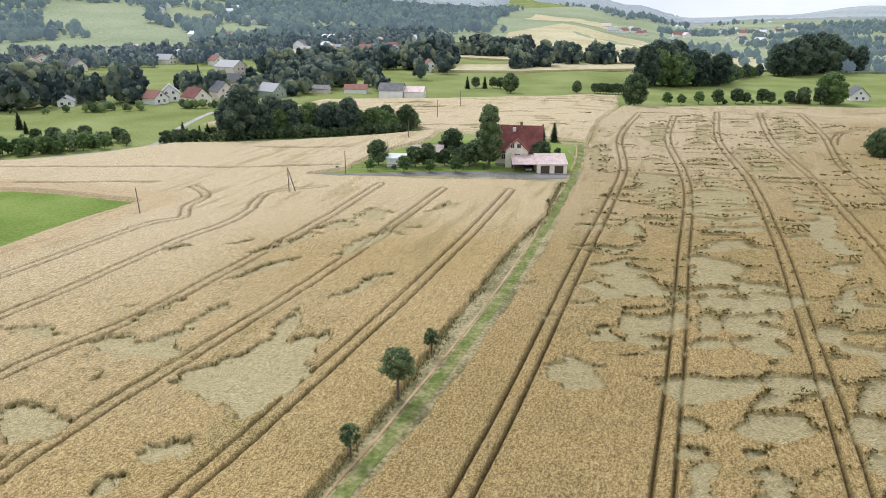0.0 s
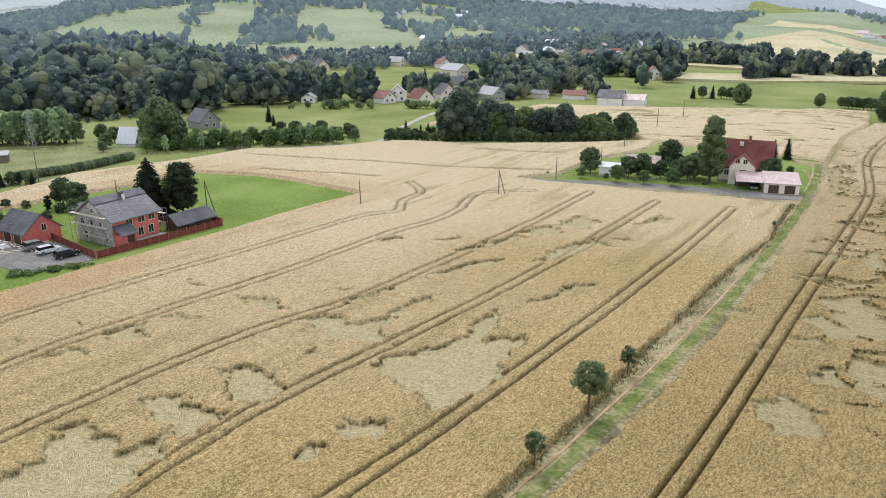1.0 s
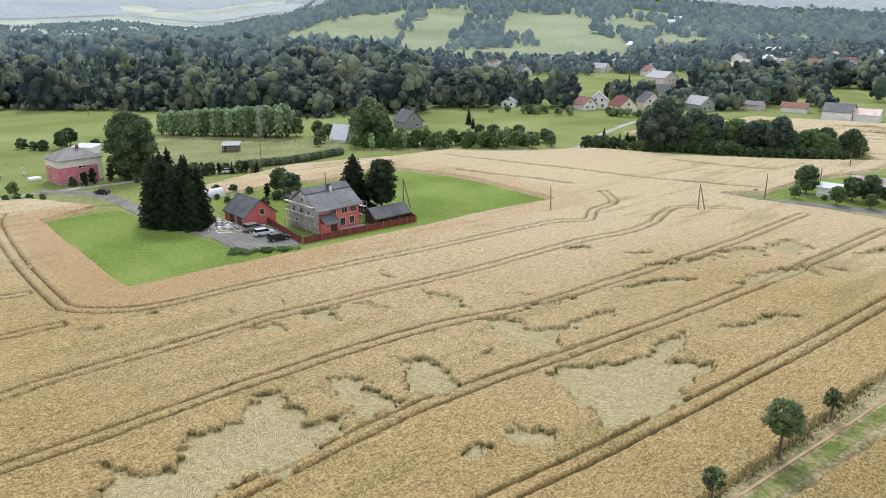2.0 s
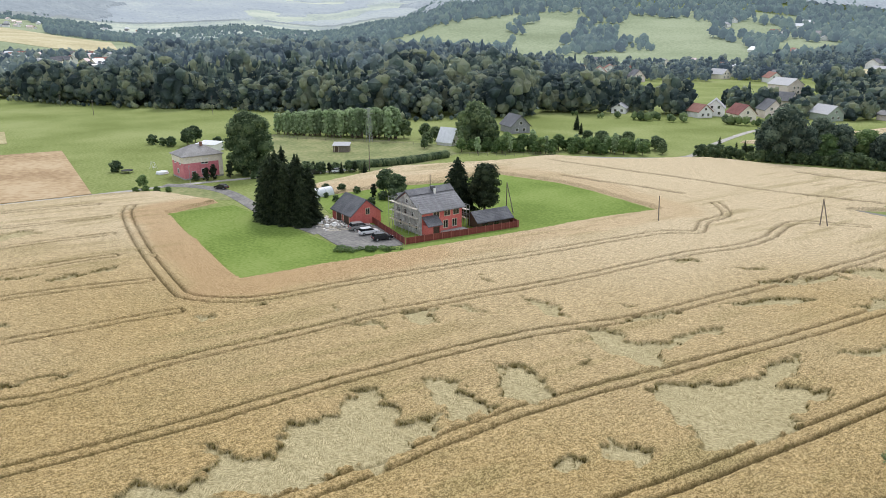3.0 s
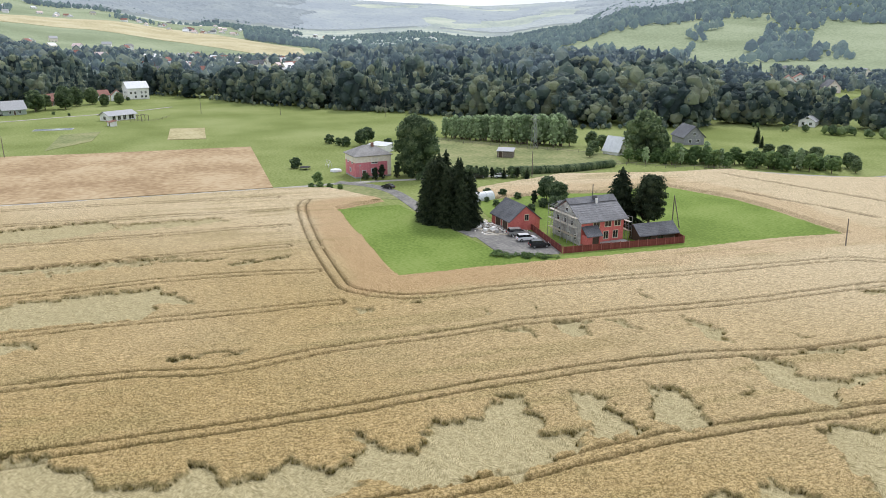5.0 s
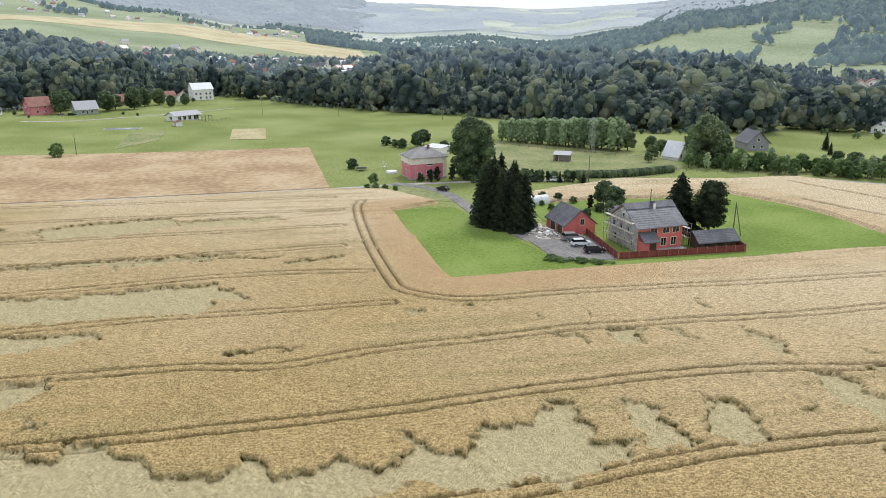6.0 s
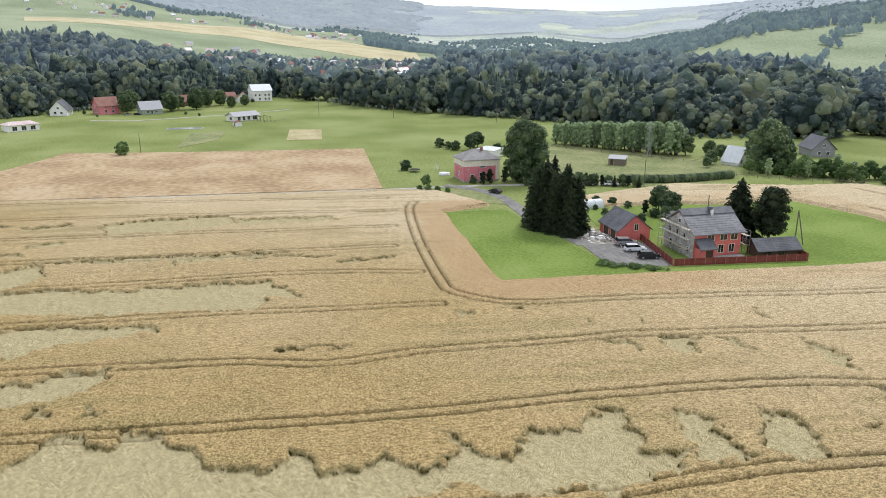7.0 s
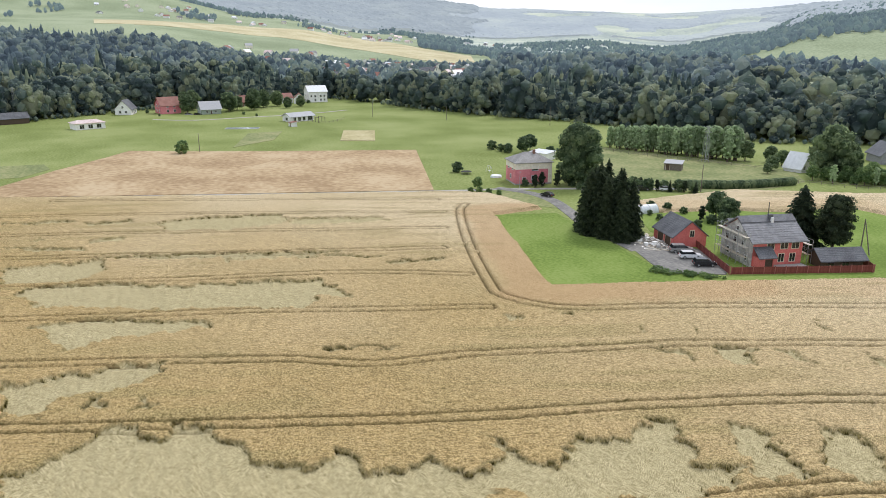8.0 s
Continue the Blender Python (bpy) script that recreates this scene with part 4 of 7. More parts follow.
M_STUBBLE = material("yellow_stubble", [(0.34, 0.29, 0.14), (0.43, 0.37, 0.19), (0.50, 0.44, 0.25)], 0.8, 0.95, 0.6, 5, big=0.1)
M_GREENSTRIP = material("green_track_grass", [(0.11, 0.145, 0.038), (0.165, 0.195, 0.06), (0.215, 0.225, 0.085), (0.32, 0.295, 0.145)], 1.6, 0.95, 0.6, 10, big=0.3, spec=0.1)

LANE_W = pts("40,215 31,184 29,178 22,151 12,127 6,109.5 1.3,96 -3,82 -6,73 -10.3,61 -13,55 -24,25 -40,-20")
LANE_E = pts("50,246 48,236 33.6,177 20,130.5 9.9,100 3.3,82 -1.5,70 -7,57 -20,25 -38,-22")
sheet("grass_lane", [(40, 246)] + LANE_W + LANE_E[::-1], M_LANE, "rough grassy lane between the two wheat fields", "lane", 0.03, 6)
sheet("green_track", band(smooth(pts("46,240 43,222 34,186 27,162 18.5,134 12.5,115 7.3,100 1.5,84 -2.6,73.5 -6,64.5 -9,57.5 -13,47 -21,27"), 3), 1.7),
      M_GREENSTRIP, "mown green track running along the lane", "track", 0.06, 0)
sheet("wheel_rut", band(smooth(pts("44.6,240 41.6,222 32.7,186.3 25.7,162.4 17.2,134.4 11.2,115.4 6.0,100.4 0.2,84.4 -3.9,73.9 -7.3,64.9 -10.3,57.9 -14.3,47.4 -22.3,27.4"), 3), 0.32),
      M_RIPE, "worn pale wheel rut beside the green track", "track", 0.09, 0)
sheet("lawn_west", LAWN_WEST, M_LAWN,
      "bright green mown lawn cut into the wheat", "lawn", 0.05, 5)
sheet("lawn_east", LAWN_EAST, M_LAWN,
      "bright green garden lawn round the red house", "lawn", 0.04, 6)
sheet("yard_drive", pts("-103.5,92 -98.4,101.6 -103,106.6 -113,108.6 -122.5,107.3 -131,104 -129,99.5 -124,97.5 -112,93.8 -104,91.5"), M_ROAD,
      "grey gravel parking yard beside the red garage", "yard", 0.08, 3)
sheet("road", band(smooth(pts("-189,99 -179,104.5 -168,105.5 -155.6,102.8 -140,98.6 -128,97.6 -118,96.5"), 4), 3.6), M_ROAD, "narrow grey asphalt road to the houses", "road", 0.07, 0, "structure")
sheet("field_road", band(smooth(pts("-262,-125 -245,-85 -228.5,-35 -209.5,23 -191,82 -187,99 -180,118 -172,136 -166,150"), 4), 2.2), M_GRAVEL, "pale narrow farm road past the pink house", "road", 0.05, 0)
sheet("farm_track", band(smooth(pts("-84,352 -93,338 -101,322 -102,301 -100,265 -97,240 -108,226 -128,213"), 4), 2.6), M_GRAVEL, "pale dirt farm track between the fields", "track", 0.08, 0)
sheet("house_road", band(smooth(pts("-50,197 -41,195 -28,193 -10,194.5 10,194 22,192.5 35,192 42,198"), 4), [3, 3, 3, 3, 3, 3, 3, 3, 3, 3, 3.5, 4, 4.5, 5, 6, 6, 6, 6, 7, 7, 7, 7, 7, 6, 5, 5, 5, 4, 3][:29]),
      M_ROAD, "grey gravel road in front of the cream house", "road", 0.06, 0)
sheet("garden_cream_house", pts("-30,203 -26,199 -10,197.5 10,197.5 20,196 36,195 41,215 45,238 38,248 10,248 -3,244 -14,232 -24,222"), M_LAWN, "green garden round the cream house", "garden", 0.04, 6)
sheet("verge_cream_house", pts("-38,193 -28,190.5 -14,189.3 0,187 17,187 29,182.5 35,189 22,190.5 10,192 -10,192.7 -28,191.5"), M_LANE, "grassy verge along the gravel road", "verge", 0.04, 5)
sheet("ripe_grass_field", pts("-229,-33 -236,-52 -247,-38 -272,-25 -296,-10 -311,-2 -303,14 -290,46 -270,104 -193,80.5 -211,23"), M_RIPE, "tawny ripe hay grass waiting to be cut", "hay field", 0.14, 8)
sheet("stubble_plot", pts("-308,83 -302,97 -337,108 -343,94"), M_STUBBLE, "small rectangular yellow plot in the meadow", "plot", 0.25, 6)
sheet("vegetable_bed", pts("-305,37 -320,54 -323,57 -352,66 -351,50"), M_PASTURE, "small vegetable bed in the meadow", "garden bed", 0.1, 6)
sheet("weedy_patch", pts("-262,-60 -262,-34 -276,-27 -288,-30 -290,-58"), M_PASTURE, "brown weedy patch beside the hay field", "weeds", 0.06, 6)
sheet("meadow_path", band(smooth(pts("-430,10 -420,32 -424,58 -428,84 -436,106 -446,124"), 4), 2.2), M_GRAVEL, "pale gravel path past the far houses", "path", 0.07, 0)
sheet("pasture", pts("-160,152 -156,172 -160,192 -176,205 -205,196 -246,178 -238,152 -205,137 -172,141"), M_PASTURE, "dry-looking green pasture with a wooden hut", "pasture", 0.04, 8)
sheet("verge_pink_house", pts("-181,93 -163,98 -155,104.5 -168,107.5 -178,107 -186,102"), M_PASTURE, "weedy dry verge beside the road", "verge", 0.04, 4)
for i, (o, c) in enumerate((("1.5,535 -6,530 -12,568 -15,600 -15.4,645 -10,612 -4,592 1.5,592", "pale golden barley field on the far rise"),
                            ("-4,700 -10,655 -16,640 -19,700 -15,1000 -9,1250 -5,1000", "striped golden barley field on the hillside"),
                            ("-6,1350 -9,1330 -13,1180 -15,1250 -12,1700 -7,1800", "pale straw field high on the hillside"),
                            ("1,700 -6,650 -13,660 -16,668 -17,735 -8,810 1,780", "golden barley field behind the hedge trees"),
                            ("11.8,708 2.8,706 2.8,766 11.6,778", "pale yellow field beside village houses"),
                            ("64.5,1440 68.7,1510 73,1700 79.3,1765 83.3,1805 88.7,1670 92,1700 92,1960 88.7,1955 83.3,2120 79.3,2066 73,2300 68.5,1950 65,1790", "long golden field across the far slope"),
                            ("-17,560 -22,620 -26,800 -20,820 -16,700", "pale golden field in the far valley"))):
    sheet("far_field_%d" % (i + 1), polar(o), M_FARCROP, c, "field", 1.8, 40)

for k, (o, c) in enumerate((("12,770 20,745 30,725 42,735 52,790 53,1600 40,1650 12,1600", "hazed pale green meadow on the hillside"),
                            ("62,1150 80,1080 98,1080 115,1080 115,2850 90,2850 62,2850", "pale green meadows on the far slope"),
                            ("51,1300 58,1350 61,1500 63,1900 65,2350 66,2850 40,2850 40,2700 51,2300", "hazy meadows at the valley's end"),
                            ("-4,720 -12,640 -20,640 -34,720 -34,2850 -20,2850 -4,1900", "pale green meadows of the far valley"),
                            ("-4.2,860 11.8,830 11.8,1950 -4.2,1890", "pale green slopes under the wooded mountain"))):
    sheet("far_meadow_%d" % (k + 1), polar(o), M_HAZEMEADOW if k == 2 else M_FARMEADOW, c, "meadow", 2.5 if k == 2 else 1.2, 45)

# ---- woods ----
T_FRONT = [template(31 + k, 20, 420, 0.022, wide=0.25 + 0.03 * k) for k in range(6)]
T_CONE = [template(41 + k, 11, 110, 0.03, True) for k in range(3)]
T_BACK = [template(51 + k, 11, 60, 0.036, wide=0.26 + 0.03 * k) for k in range(6)]
T_MID = [template(71 + k, 13, 130, 0.032, wide=0.32 + 0.03 * k) for k in range(5)]
T_CONEBACK = [template(61 + k, 7, 24, 0.04, True) for k in range(2)]
T_FAR = [template(91 + k, 1, 13, 0.1) for k in range(4)]
T_SHRUB = [template(81 + k, 1, 26, 0.085) for k in range(3)]

FRONT = [(99, 436), (93, 462), (89.4, 478), (83.5, 503), (80, 540), (76.5, 556), (73.3, 528), (68.4, 463), (64, 428), (57.4, 403), (53, 383), (48.9, 358), (44.2, 342), (40.7, 346), (38, 352), (34.3, 358)]


def forest_edge(offset0, offset1):
    a = ["%g,%g" % (az, r + offset0) for az, r in FRONT]
    b = ["%g,%g" % (az, r + offset1) for az, r in FRONT[::-1]]
    return polar(" ".join(a + b))


def heights(n, lo, hi, seed):
    return np.random.default_rng(seed).uniform(lo, hi, n)


def mottled(poly, spacing, seed, size, cut):
    """Scattered spots kept only in patches, as hedges and clumps grow."""
    s = scatter(poly, spacing, seed)
    return s[vnoise(s[:, 0], s[:, 1], size, seed) > cut]


HOMES = np.array(pts("-26,376 -14.5,376 -139,352 -136,364 -119,352 -113,374 -121,426 -89,380 -147,512 -62,470 -47,398 -66,398 -10,540 -60,540 -178,345 -300,540 -270,545 -185,606 -232,620 -330,612 -352,596"))


def round_homes(s, before=26.0):
    """Leaves the houses and the open ground before them free of trees."""
    keep = np.ones(len(s), bool)
    for h in HOMES:
        d = h / np.hypot(*h)
        along, across = (s - h) @ d, (s - h) @ np.array([-d[1], d[0]])
        keep &= ~((np.abs(across) < 8.5) & (along > -before) & (along < 9))
    return s[keep]


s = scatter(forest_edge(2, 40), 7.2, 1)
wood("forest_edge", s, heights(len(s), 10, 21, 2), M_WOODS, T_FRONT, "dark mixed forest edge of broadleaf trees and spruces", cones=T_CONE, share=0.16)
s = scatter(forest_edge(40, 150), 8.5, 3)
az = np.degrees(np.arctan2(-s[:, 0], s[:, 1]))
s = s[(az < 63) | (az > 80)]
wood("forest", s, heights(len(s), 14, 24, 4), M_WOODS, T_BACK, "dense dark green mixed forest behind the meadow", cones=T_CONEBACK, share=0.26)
s = scatter(polar("112,600 99,585 89,625 81,655 81,700 82,900 88,1040 99,1060 112,1060"), 11.5, 5)
s2 = scatter(polar("66,560 64,575 57,550 49,505 42,490 36,505 35,640 36,760 45,830 52,930 58,960 62,900 63,700"), 10.5, 6)
s = np.concatenate([s, s2])
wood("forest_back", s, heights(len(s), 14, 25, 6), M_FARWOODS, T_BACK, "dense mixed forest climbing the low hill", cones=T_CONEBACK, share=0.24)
s = scatter(forest_edge(-5, 4), 3.2, 7)
wood("forest_hem", s, heights(len(s), 1.5, 3.6, 8), M_WOODS, T_SHRUB, "low shrubs along the forest edge")
# the wood and the hedges between the green fields
s = scatter(polar("35,375 31,392 27,388 24.6,384 24.6,412 28,445 32,455 35,470"), 7.0, 21)
wood("field_wood", s, heights(len(s), 9, 17, 22), M_WOODS, T_MID, "dark broadleaf wood between two green fields", cones=T_CONE, share=0.2)
s = np.concatenate([scatter(polar("22.6,376 23.9,374 24,392 22.7,394"), 4.5, 23), mottled(polar("24.6,378 24.6,384 33,388 33,380"), 3.0, 24, 12, 0.5)])
wood("field_corner_trees", s, heights(len(s), 9, 19, 25), M_WOODS, T_MID, "tall trees at the corner of the green field")
s = round_homes(mottled(polar("22,372 22,430 16,450 12,452 5,440 4,392 10,380 15,372"), 6.5, 9, 26, 0.42))
wood("village_trees", s, heights(len(s), 6, 13, 10), M_WOODS, T_MID, "village trees and hedges between the houses", cones=T_CONE, share=0.12)
s = round_homes(mottled(polar("12.5,452 14,520 12,600 2,600 -0.5,520 3,450"), 7.5, 26, 30, 0.40))
wood("village_grove", s, heights(len(s), 8, 16, 27), M_WOODS, T_MID, "trees and gardens of the village behind the barley", cones=T_CONE, share=0.1)
s = scatter(polar("31,368 31,360 14.2,352 14.2,357"), 2.6, 28)
s = s[vnoise(s[:, 0], s[:, 1], 9, 29) > 0.45]
wood("village_hedge", s, heights(len(s), 2, 4.5, 30), M_LEAF, T_SHRUB, "dark garden hedges before the village houses")
s = round_homes(mottled(polar("36,590 31,600 20,622 12,650 11.5,700 12,760 19,780 27,770 33,770 36.5,790"), 9.0, 11, 50, 0.22), 40)
s2 = mottled(polar("12,600 2,610 0,680 3,700 12,705"), 9.0, 31, 40, 0.3)
s3 = mottled(polar("12,780 2,770 -1,830 1,1000 12,1000 19,850"), 10.0, 32, 50, 0.26)
s = np.concatenate([s, s2, s3])
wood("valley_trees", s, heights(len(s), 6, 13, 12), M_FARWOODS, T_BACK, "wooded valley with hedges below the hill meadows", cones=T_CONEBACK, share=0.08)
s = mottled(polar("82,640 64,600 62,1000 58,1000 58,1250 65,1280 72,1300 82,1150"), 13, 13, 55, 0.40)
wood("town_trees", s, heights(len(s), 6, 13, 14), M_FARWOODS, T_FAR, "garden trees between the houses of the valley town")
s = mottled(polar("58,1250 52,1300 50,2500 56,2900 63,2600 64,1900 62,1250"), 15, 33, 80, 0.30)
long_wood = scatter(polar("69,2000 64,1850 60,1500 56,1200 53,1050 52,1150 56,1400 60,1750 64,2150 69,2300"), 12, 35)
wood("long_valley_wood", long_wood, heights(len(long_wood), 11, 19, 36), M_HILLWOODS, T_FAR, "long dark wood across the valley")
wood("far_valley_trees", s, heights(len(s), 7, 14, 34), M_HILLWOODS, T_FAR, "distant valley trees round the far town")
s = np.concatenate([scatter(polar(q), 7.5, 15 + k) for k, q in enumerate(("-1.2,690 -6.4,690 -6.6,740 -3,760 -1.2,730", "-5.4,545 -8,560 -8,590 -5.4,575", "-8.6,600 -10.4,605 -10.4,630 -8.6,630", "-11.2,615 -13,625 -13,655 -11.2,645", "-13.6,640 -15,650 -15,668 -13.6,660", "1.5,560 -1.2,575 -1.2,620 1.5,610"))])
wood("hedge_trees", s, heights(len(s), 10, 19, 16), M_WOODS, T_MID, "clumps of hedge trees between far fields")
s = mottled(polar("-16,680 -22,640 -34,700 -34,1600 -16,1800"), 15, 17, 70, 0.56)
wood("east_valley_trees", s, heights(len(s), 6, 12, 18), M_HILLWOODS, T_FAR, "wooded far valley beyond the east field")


def hill_forest(name, a0, a1, r0, r1, dr, cut, clearings, seed, label, reach=130, mat=M_BACKDROP, tall=9.0):
    """The closed canopy of far wooded hills, with glades left open."""
    da = math.degrees(dr / ((r0 + r1) / 2))
    rr, aa = np.meshgrid(np.arange(r0, r1, dr), np.arange(a0, a1, da), indexing="ij")
    g = np.random.default_rng(seed)
    rr = rr + g.uniform(-0.35, 0.35, rr.shape) * dr
    aj = np.radians(aa + g.uniform(-0.35, 0.35, aa.shape) * da)
    x, y = -rr * np.sin(aj), rr * np.cos(aj)
    mask = vnoise(x, y, reach, seed) * 0.7 + vnoise(x, y, reach * 0.35, seed + 1) * 0.3 - cut
    for poly in clearings:
        mask = np.minimum(mask, -signed(x + (vnoise(x, y, 60, 77) - 0.5) * 60, y + (vnoise(x, y, 60, 78) - 0.5) * 60, poly) / 60)
    # the canopy thins out towards both ends
    ends = np.minimum(aa - a0, a1 - aa) / 5.0
    mask = np.minimum(mask, ends - vnoise(x, y, reach * 0.6, seed + 3))
    h = tall + tall * g.random(x.shape)
    z = ground_z(x, y) + np.where(mask > 0, h, -3)
    n, k = x.shape
    i, j = np.meshgrid(np.arange(n - 1), np.arange(k - 1), indexing="ij")
    m = mask > 0
    keep = (m[:-1, :-1] | m[1:, :-1] | m[:-1, 1:] | m[1:, 1:]).ravel()
    a = (i * k + j).ravel()[keep]
    f = np.stack([a, a + 1, a + k + 1, a + k], -1)
    ob = part(name, mesh_np(name, np.stack([x, y, z], -1).reshape(-1, 3), f), mat)
    return tagged(ob, label, "woodland", kind="stuff")


GLADES = [polar("45.5,1060 40,1000 36.6,980 35.6,1370 38,1310 41,1240 45.5,1160"), polar("37,790 32.8,790 31.8,990 30.4,1400 33.6,1410 34.8,1200 36.2,960"),
          polar("34,780 25,780 18.6,790 18.2,1000 20.8,1150 21.6,1360 27.4,1410 27.7,1110 25.3,1075 25.8,1005 29,975 32.6,900"),
          polar("20.5,1180 17.5,1150 16.5,1330 20,1360"), polar("17.8,960 13.2,930 12.8,1100 16,1160"), polar("10,1050 6,1060 7,1180 10.5,1160"), polar("19.5,1430 16,1400 15.6,1550 19,1560"),
          polar("-3,1000 -9,1000 -16,900 -20,1000 -15,1700 -10,2100 -5,1800")]


def open_ground(s, cut, size, seed, clearings):
    """Keeps the spots that stand outside the clearings and glades."""
    x, y = s[:, 0], s[:, 1]
    keep = vnoise(x, y, size, seed) * 0.7 + vnoise(x, y, size * 0.35, seed + 1) * 0.3 > cut
    for poly in clearings:
        keep &= signed(x + (vnoise(x, y, 60, 77) - 0.5) * 24, y + (vnoise(x, y, 60, 78) - 0.5) * 24, poly) < 0
    return s[keep]


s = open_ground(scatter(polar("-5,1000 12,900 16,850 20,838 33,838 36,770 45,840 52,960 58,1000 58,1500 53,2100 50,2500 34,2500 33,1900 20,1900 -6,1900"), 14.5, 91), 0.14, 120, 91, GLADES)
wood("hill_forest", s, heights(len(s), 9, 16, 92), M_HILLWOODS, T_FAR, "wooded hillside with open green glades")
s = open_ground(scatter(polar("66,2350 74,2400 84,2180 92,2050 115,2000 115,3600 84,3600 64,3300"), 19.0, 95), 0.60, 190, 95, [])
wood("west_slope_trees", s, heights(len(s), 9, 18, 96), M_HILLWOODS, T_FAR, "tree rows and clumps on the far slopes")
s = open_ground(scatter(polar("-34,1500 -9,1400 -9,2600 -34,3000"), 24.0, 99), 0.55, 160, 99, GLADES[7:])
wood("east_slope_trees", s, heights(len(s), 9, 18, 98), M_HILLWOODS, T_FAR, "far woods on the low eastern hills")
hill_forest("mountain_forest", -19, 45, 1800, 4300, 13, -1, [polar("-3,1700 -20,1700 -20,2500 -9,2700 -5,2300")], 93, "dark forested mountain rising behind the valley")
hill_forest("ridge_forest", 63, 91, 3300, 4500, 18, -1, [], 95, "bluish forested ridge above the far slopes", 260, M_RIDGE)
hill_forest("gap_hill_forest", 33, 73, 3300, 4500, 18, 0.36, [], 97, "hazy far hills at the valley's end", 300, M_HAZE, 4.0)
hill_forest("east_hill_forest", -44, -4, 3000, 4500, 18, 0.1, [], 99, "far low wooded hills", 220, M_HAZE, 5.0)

# ---- single trees ----
broadleaf("ash", 6.4, 2.1, M_LEAF, 4200, 0.13, "young broadleaf tree with a round crown beside the lane", 101, 0.46, 13, name="lane_tree", core=0.4, shell=0.45)
broadleaf("sapling", 3.9, 1.05, M_LEAF, 1700, 0.09, "slender young tree beside the lane", 102, 0.44, 10, name="lane_tree", core=0.45, shell=0.5)
broadleaf("oak", 15.0, 6.2, M_LEAF, 4600, 0.38, "large round broadleaf tree in a group", 103, 0.10, 20)
broadleaf("lime", 18.0, 6.3, M_LEAF, 9000, 0.34, "tall dense dark broadleaf tree beside the houses", 104, 0.04, 30)
broadleaf("grove_oak", 15.0, 5.6, M_GROVE, 4200, 0.36, "large dark broadleaf tree in a grove", 133, 0.08, 18)
broadleaf("grove_lime", 18.6, 6.0, M_GROVE, 4200, 0.4, "tall dark broadleaf tree in a grove", 134, 0.05, 20)
broadleaf("poplar", 17.8, 3.5, M_LEAF, 6500, 0.3, "tall narrow poplar beside the cream house", 105, 0.06, 20)
broadleaf("garden", 7.0, 2.9, M_LEAF, 1300, 0.27, "leafy green garden tree", 106, 0.18, 12)
broadleaf("fruit", 4.2, 1.9, M_LIGHTLEAF, 900, 0.19, "small light green fruit tree", 107, 0.25, 10)
broadleaf("willow", 12.0, 6.0, M_LIGHTLEAF, 2400, 0.42, "broad grey-green willow at the copse", 108, 0.08, 16)
broadleaf("shrub", 2.2, 1.3, M_LEAF, 520, 0.15, "dense dark green garden shrub", 109, 0.02, 8, "shrub", "shrub")
broadleaf("bushlight", 2.6, 1.5, M_LIGHTLEAF, 480, 0.16, "loose light green bush", 110, 0.05, 8, "shrub", "shrub")
broadleaf("aspen", 11.5, 2.4, M_ASPEN, 1300, 0.2, "slim aspen in a planted row", 111, 0.04, 12)
broadleaf("weed", 0.9, 1.1, M_LIGHTLEAF, 260, 0.1, "low clump of green weeds", 112, 0.0, 7, "weeds", "weed_clump", core=0.4, squash=0.6)
conifer("spruce", 16.5, 3.9, M_CONE, 5200, 0.3, "tall dark spruce beside the road", 121, 0.02)
conifer("spruce_small", 8.0, 2.2, M_CONE, 900, 0.16, "small dark garden spruce", 122)
conifer("copse_spruce", 12.0, 2.8, M_CONE, 700, 0.26, "dark spruce at the copse", 124)
broadleaf("pine", 12.6, 3.9, M_CONE, 5200, 0.2, "dark pine with broad ragged boughs", 123, 0.14, 24, core=0.72, shell=0.7, squash=0.7)
conifer("layered_pine", 13.4, 5.6, M_CONE, 5200, 0.3, "dark layered pine with drooping boughs", 127, 0.1)
broadleaf("cypress", 3.4, 0.85, M_CONE, 500, 0.08, "trimmed dark green columnar conifer", 125, 0.02, 8, "shrub", "shrub")

plant("ash", -5.2, 73.6)
plant("sapling", -1.5, 84.5, 1.0)
plant("sapling", -9.3, 62.1, 2.2, 1.0)
plant("sapling", 24.3, 160.5, 0.4, 0.45)
for x, y, sc, a in ((-132.6, 96.2, 1.0, 0), (-127.6, 98.6, 0.95, 1.1), (-136.0, 98.8, 0.93, 2.3), (-131.2, 100.6, 0.92, 4.0), (-138.2, 96.8, 0.8, 5.0), (-129.8, 96.4, 0.85, 3.0), (-134.6, 95.2, 0.9, 1.7), (-126.2, 100.4, 0.82, 0.6), (-136.8, 101.2, 0.98, 2.9), (-139.4, 99.6, 0.88, 4.4), (-125.4, 97.6, 0.7, 5.2)):
    plant("spruce", x, y, a, sc, group="spruces by the road")
plant("layered_pine", -107.2, 129.6, 0.3, 1.0, group="pines behind the red house")
plant("pine", -100.7, 131.8, 2.0, 0.98, group="pines behind the red house")
plant("lime", -184.0, 124.5)
plant("poplar", 13.2, 203.5)
plant("garden", -18.8, 206.5, 0.3, 1.05)
for x, y, sc, a in ((2.8, 216.5, 1.28, 1.0), (7.6, 205.0, 0.95, 2.0), (4.8, 204.0, 0.8, 3.0), (-4.4, 204.5, 0.95, 4.0), (-8.0, 203.5, 0.85, 5.0), (9.5, 209, 1.0, 0.5), (28.2, 205.5, 1.0, 2.5), (0.5, 205.5, 0.7, 1.2)):
    plant("garden", x, y, a, sc)
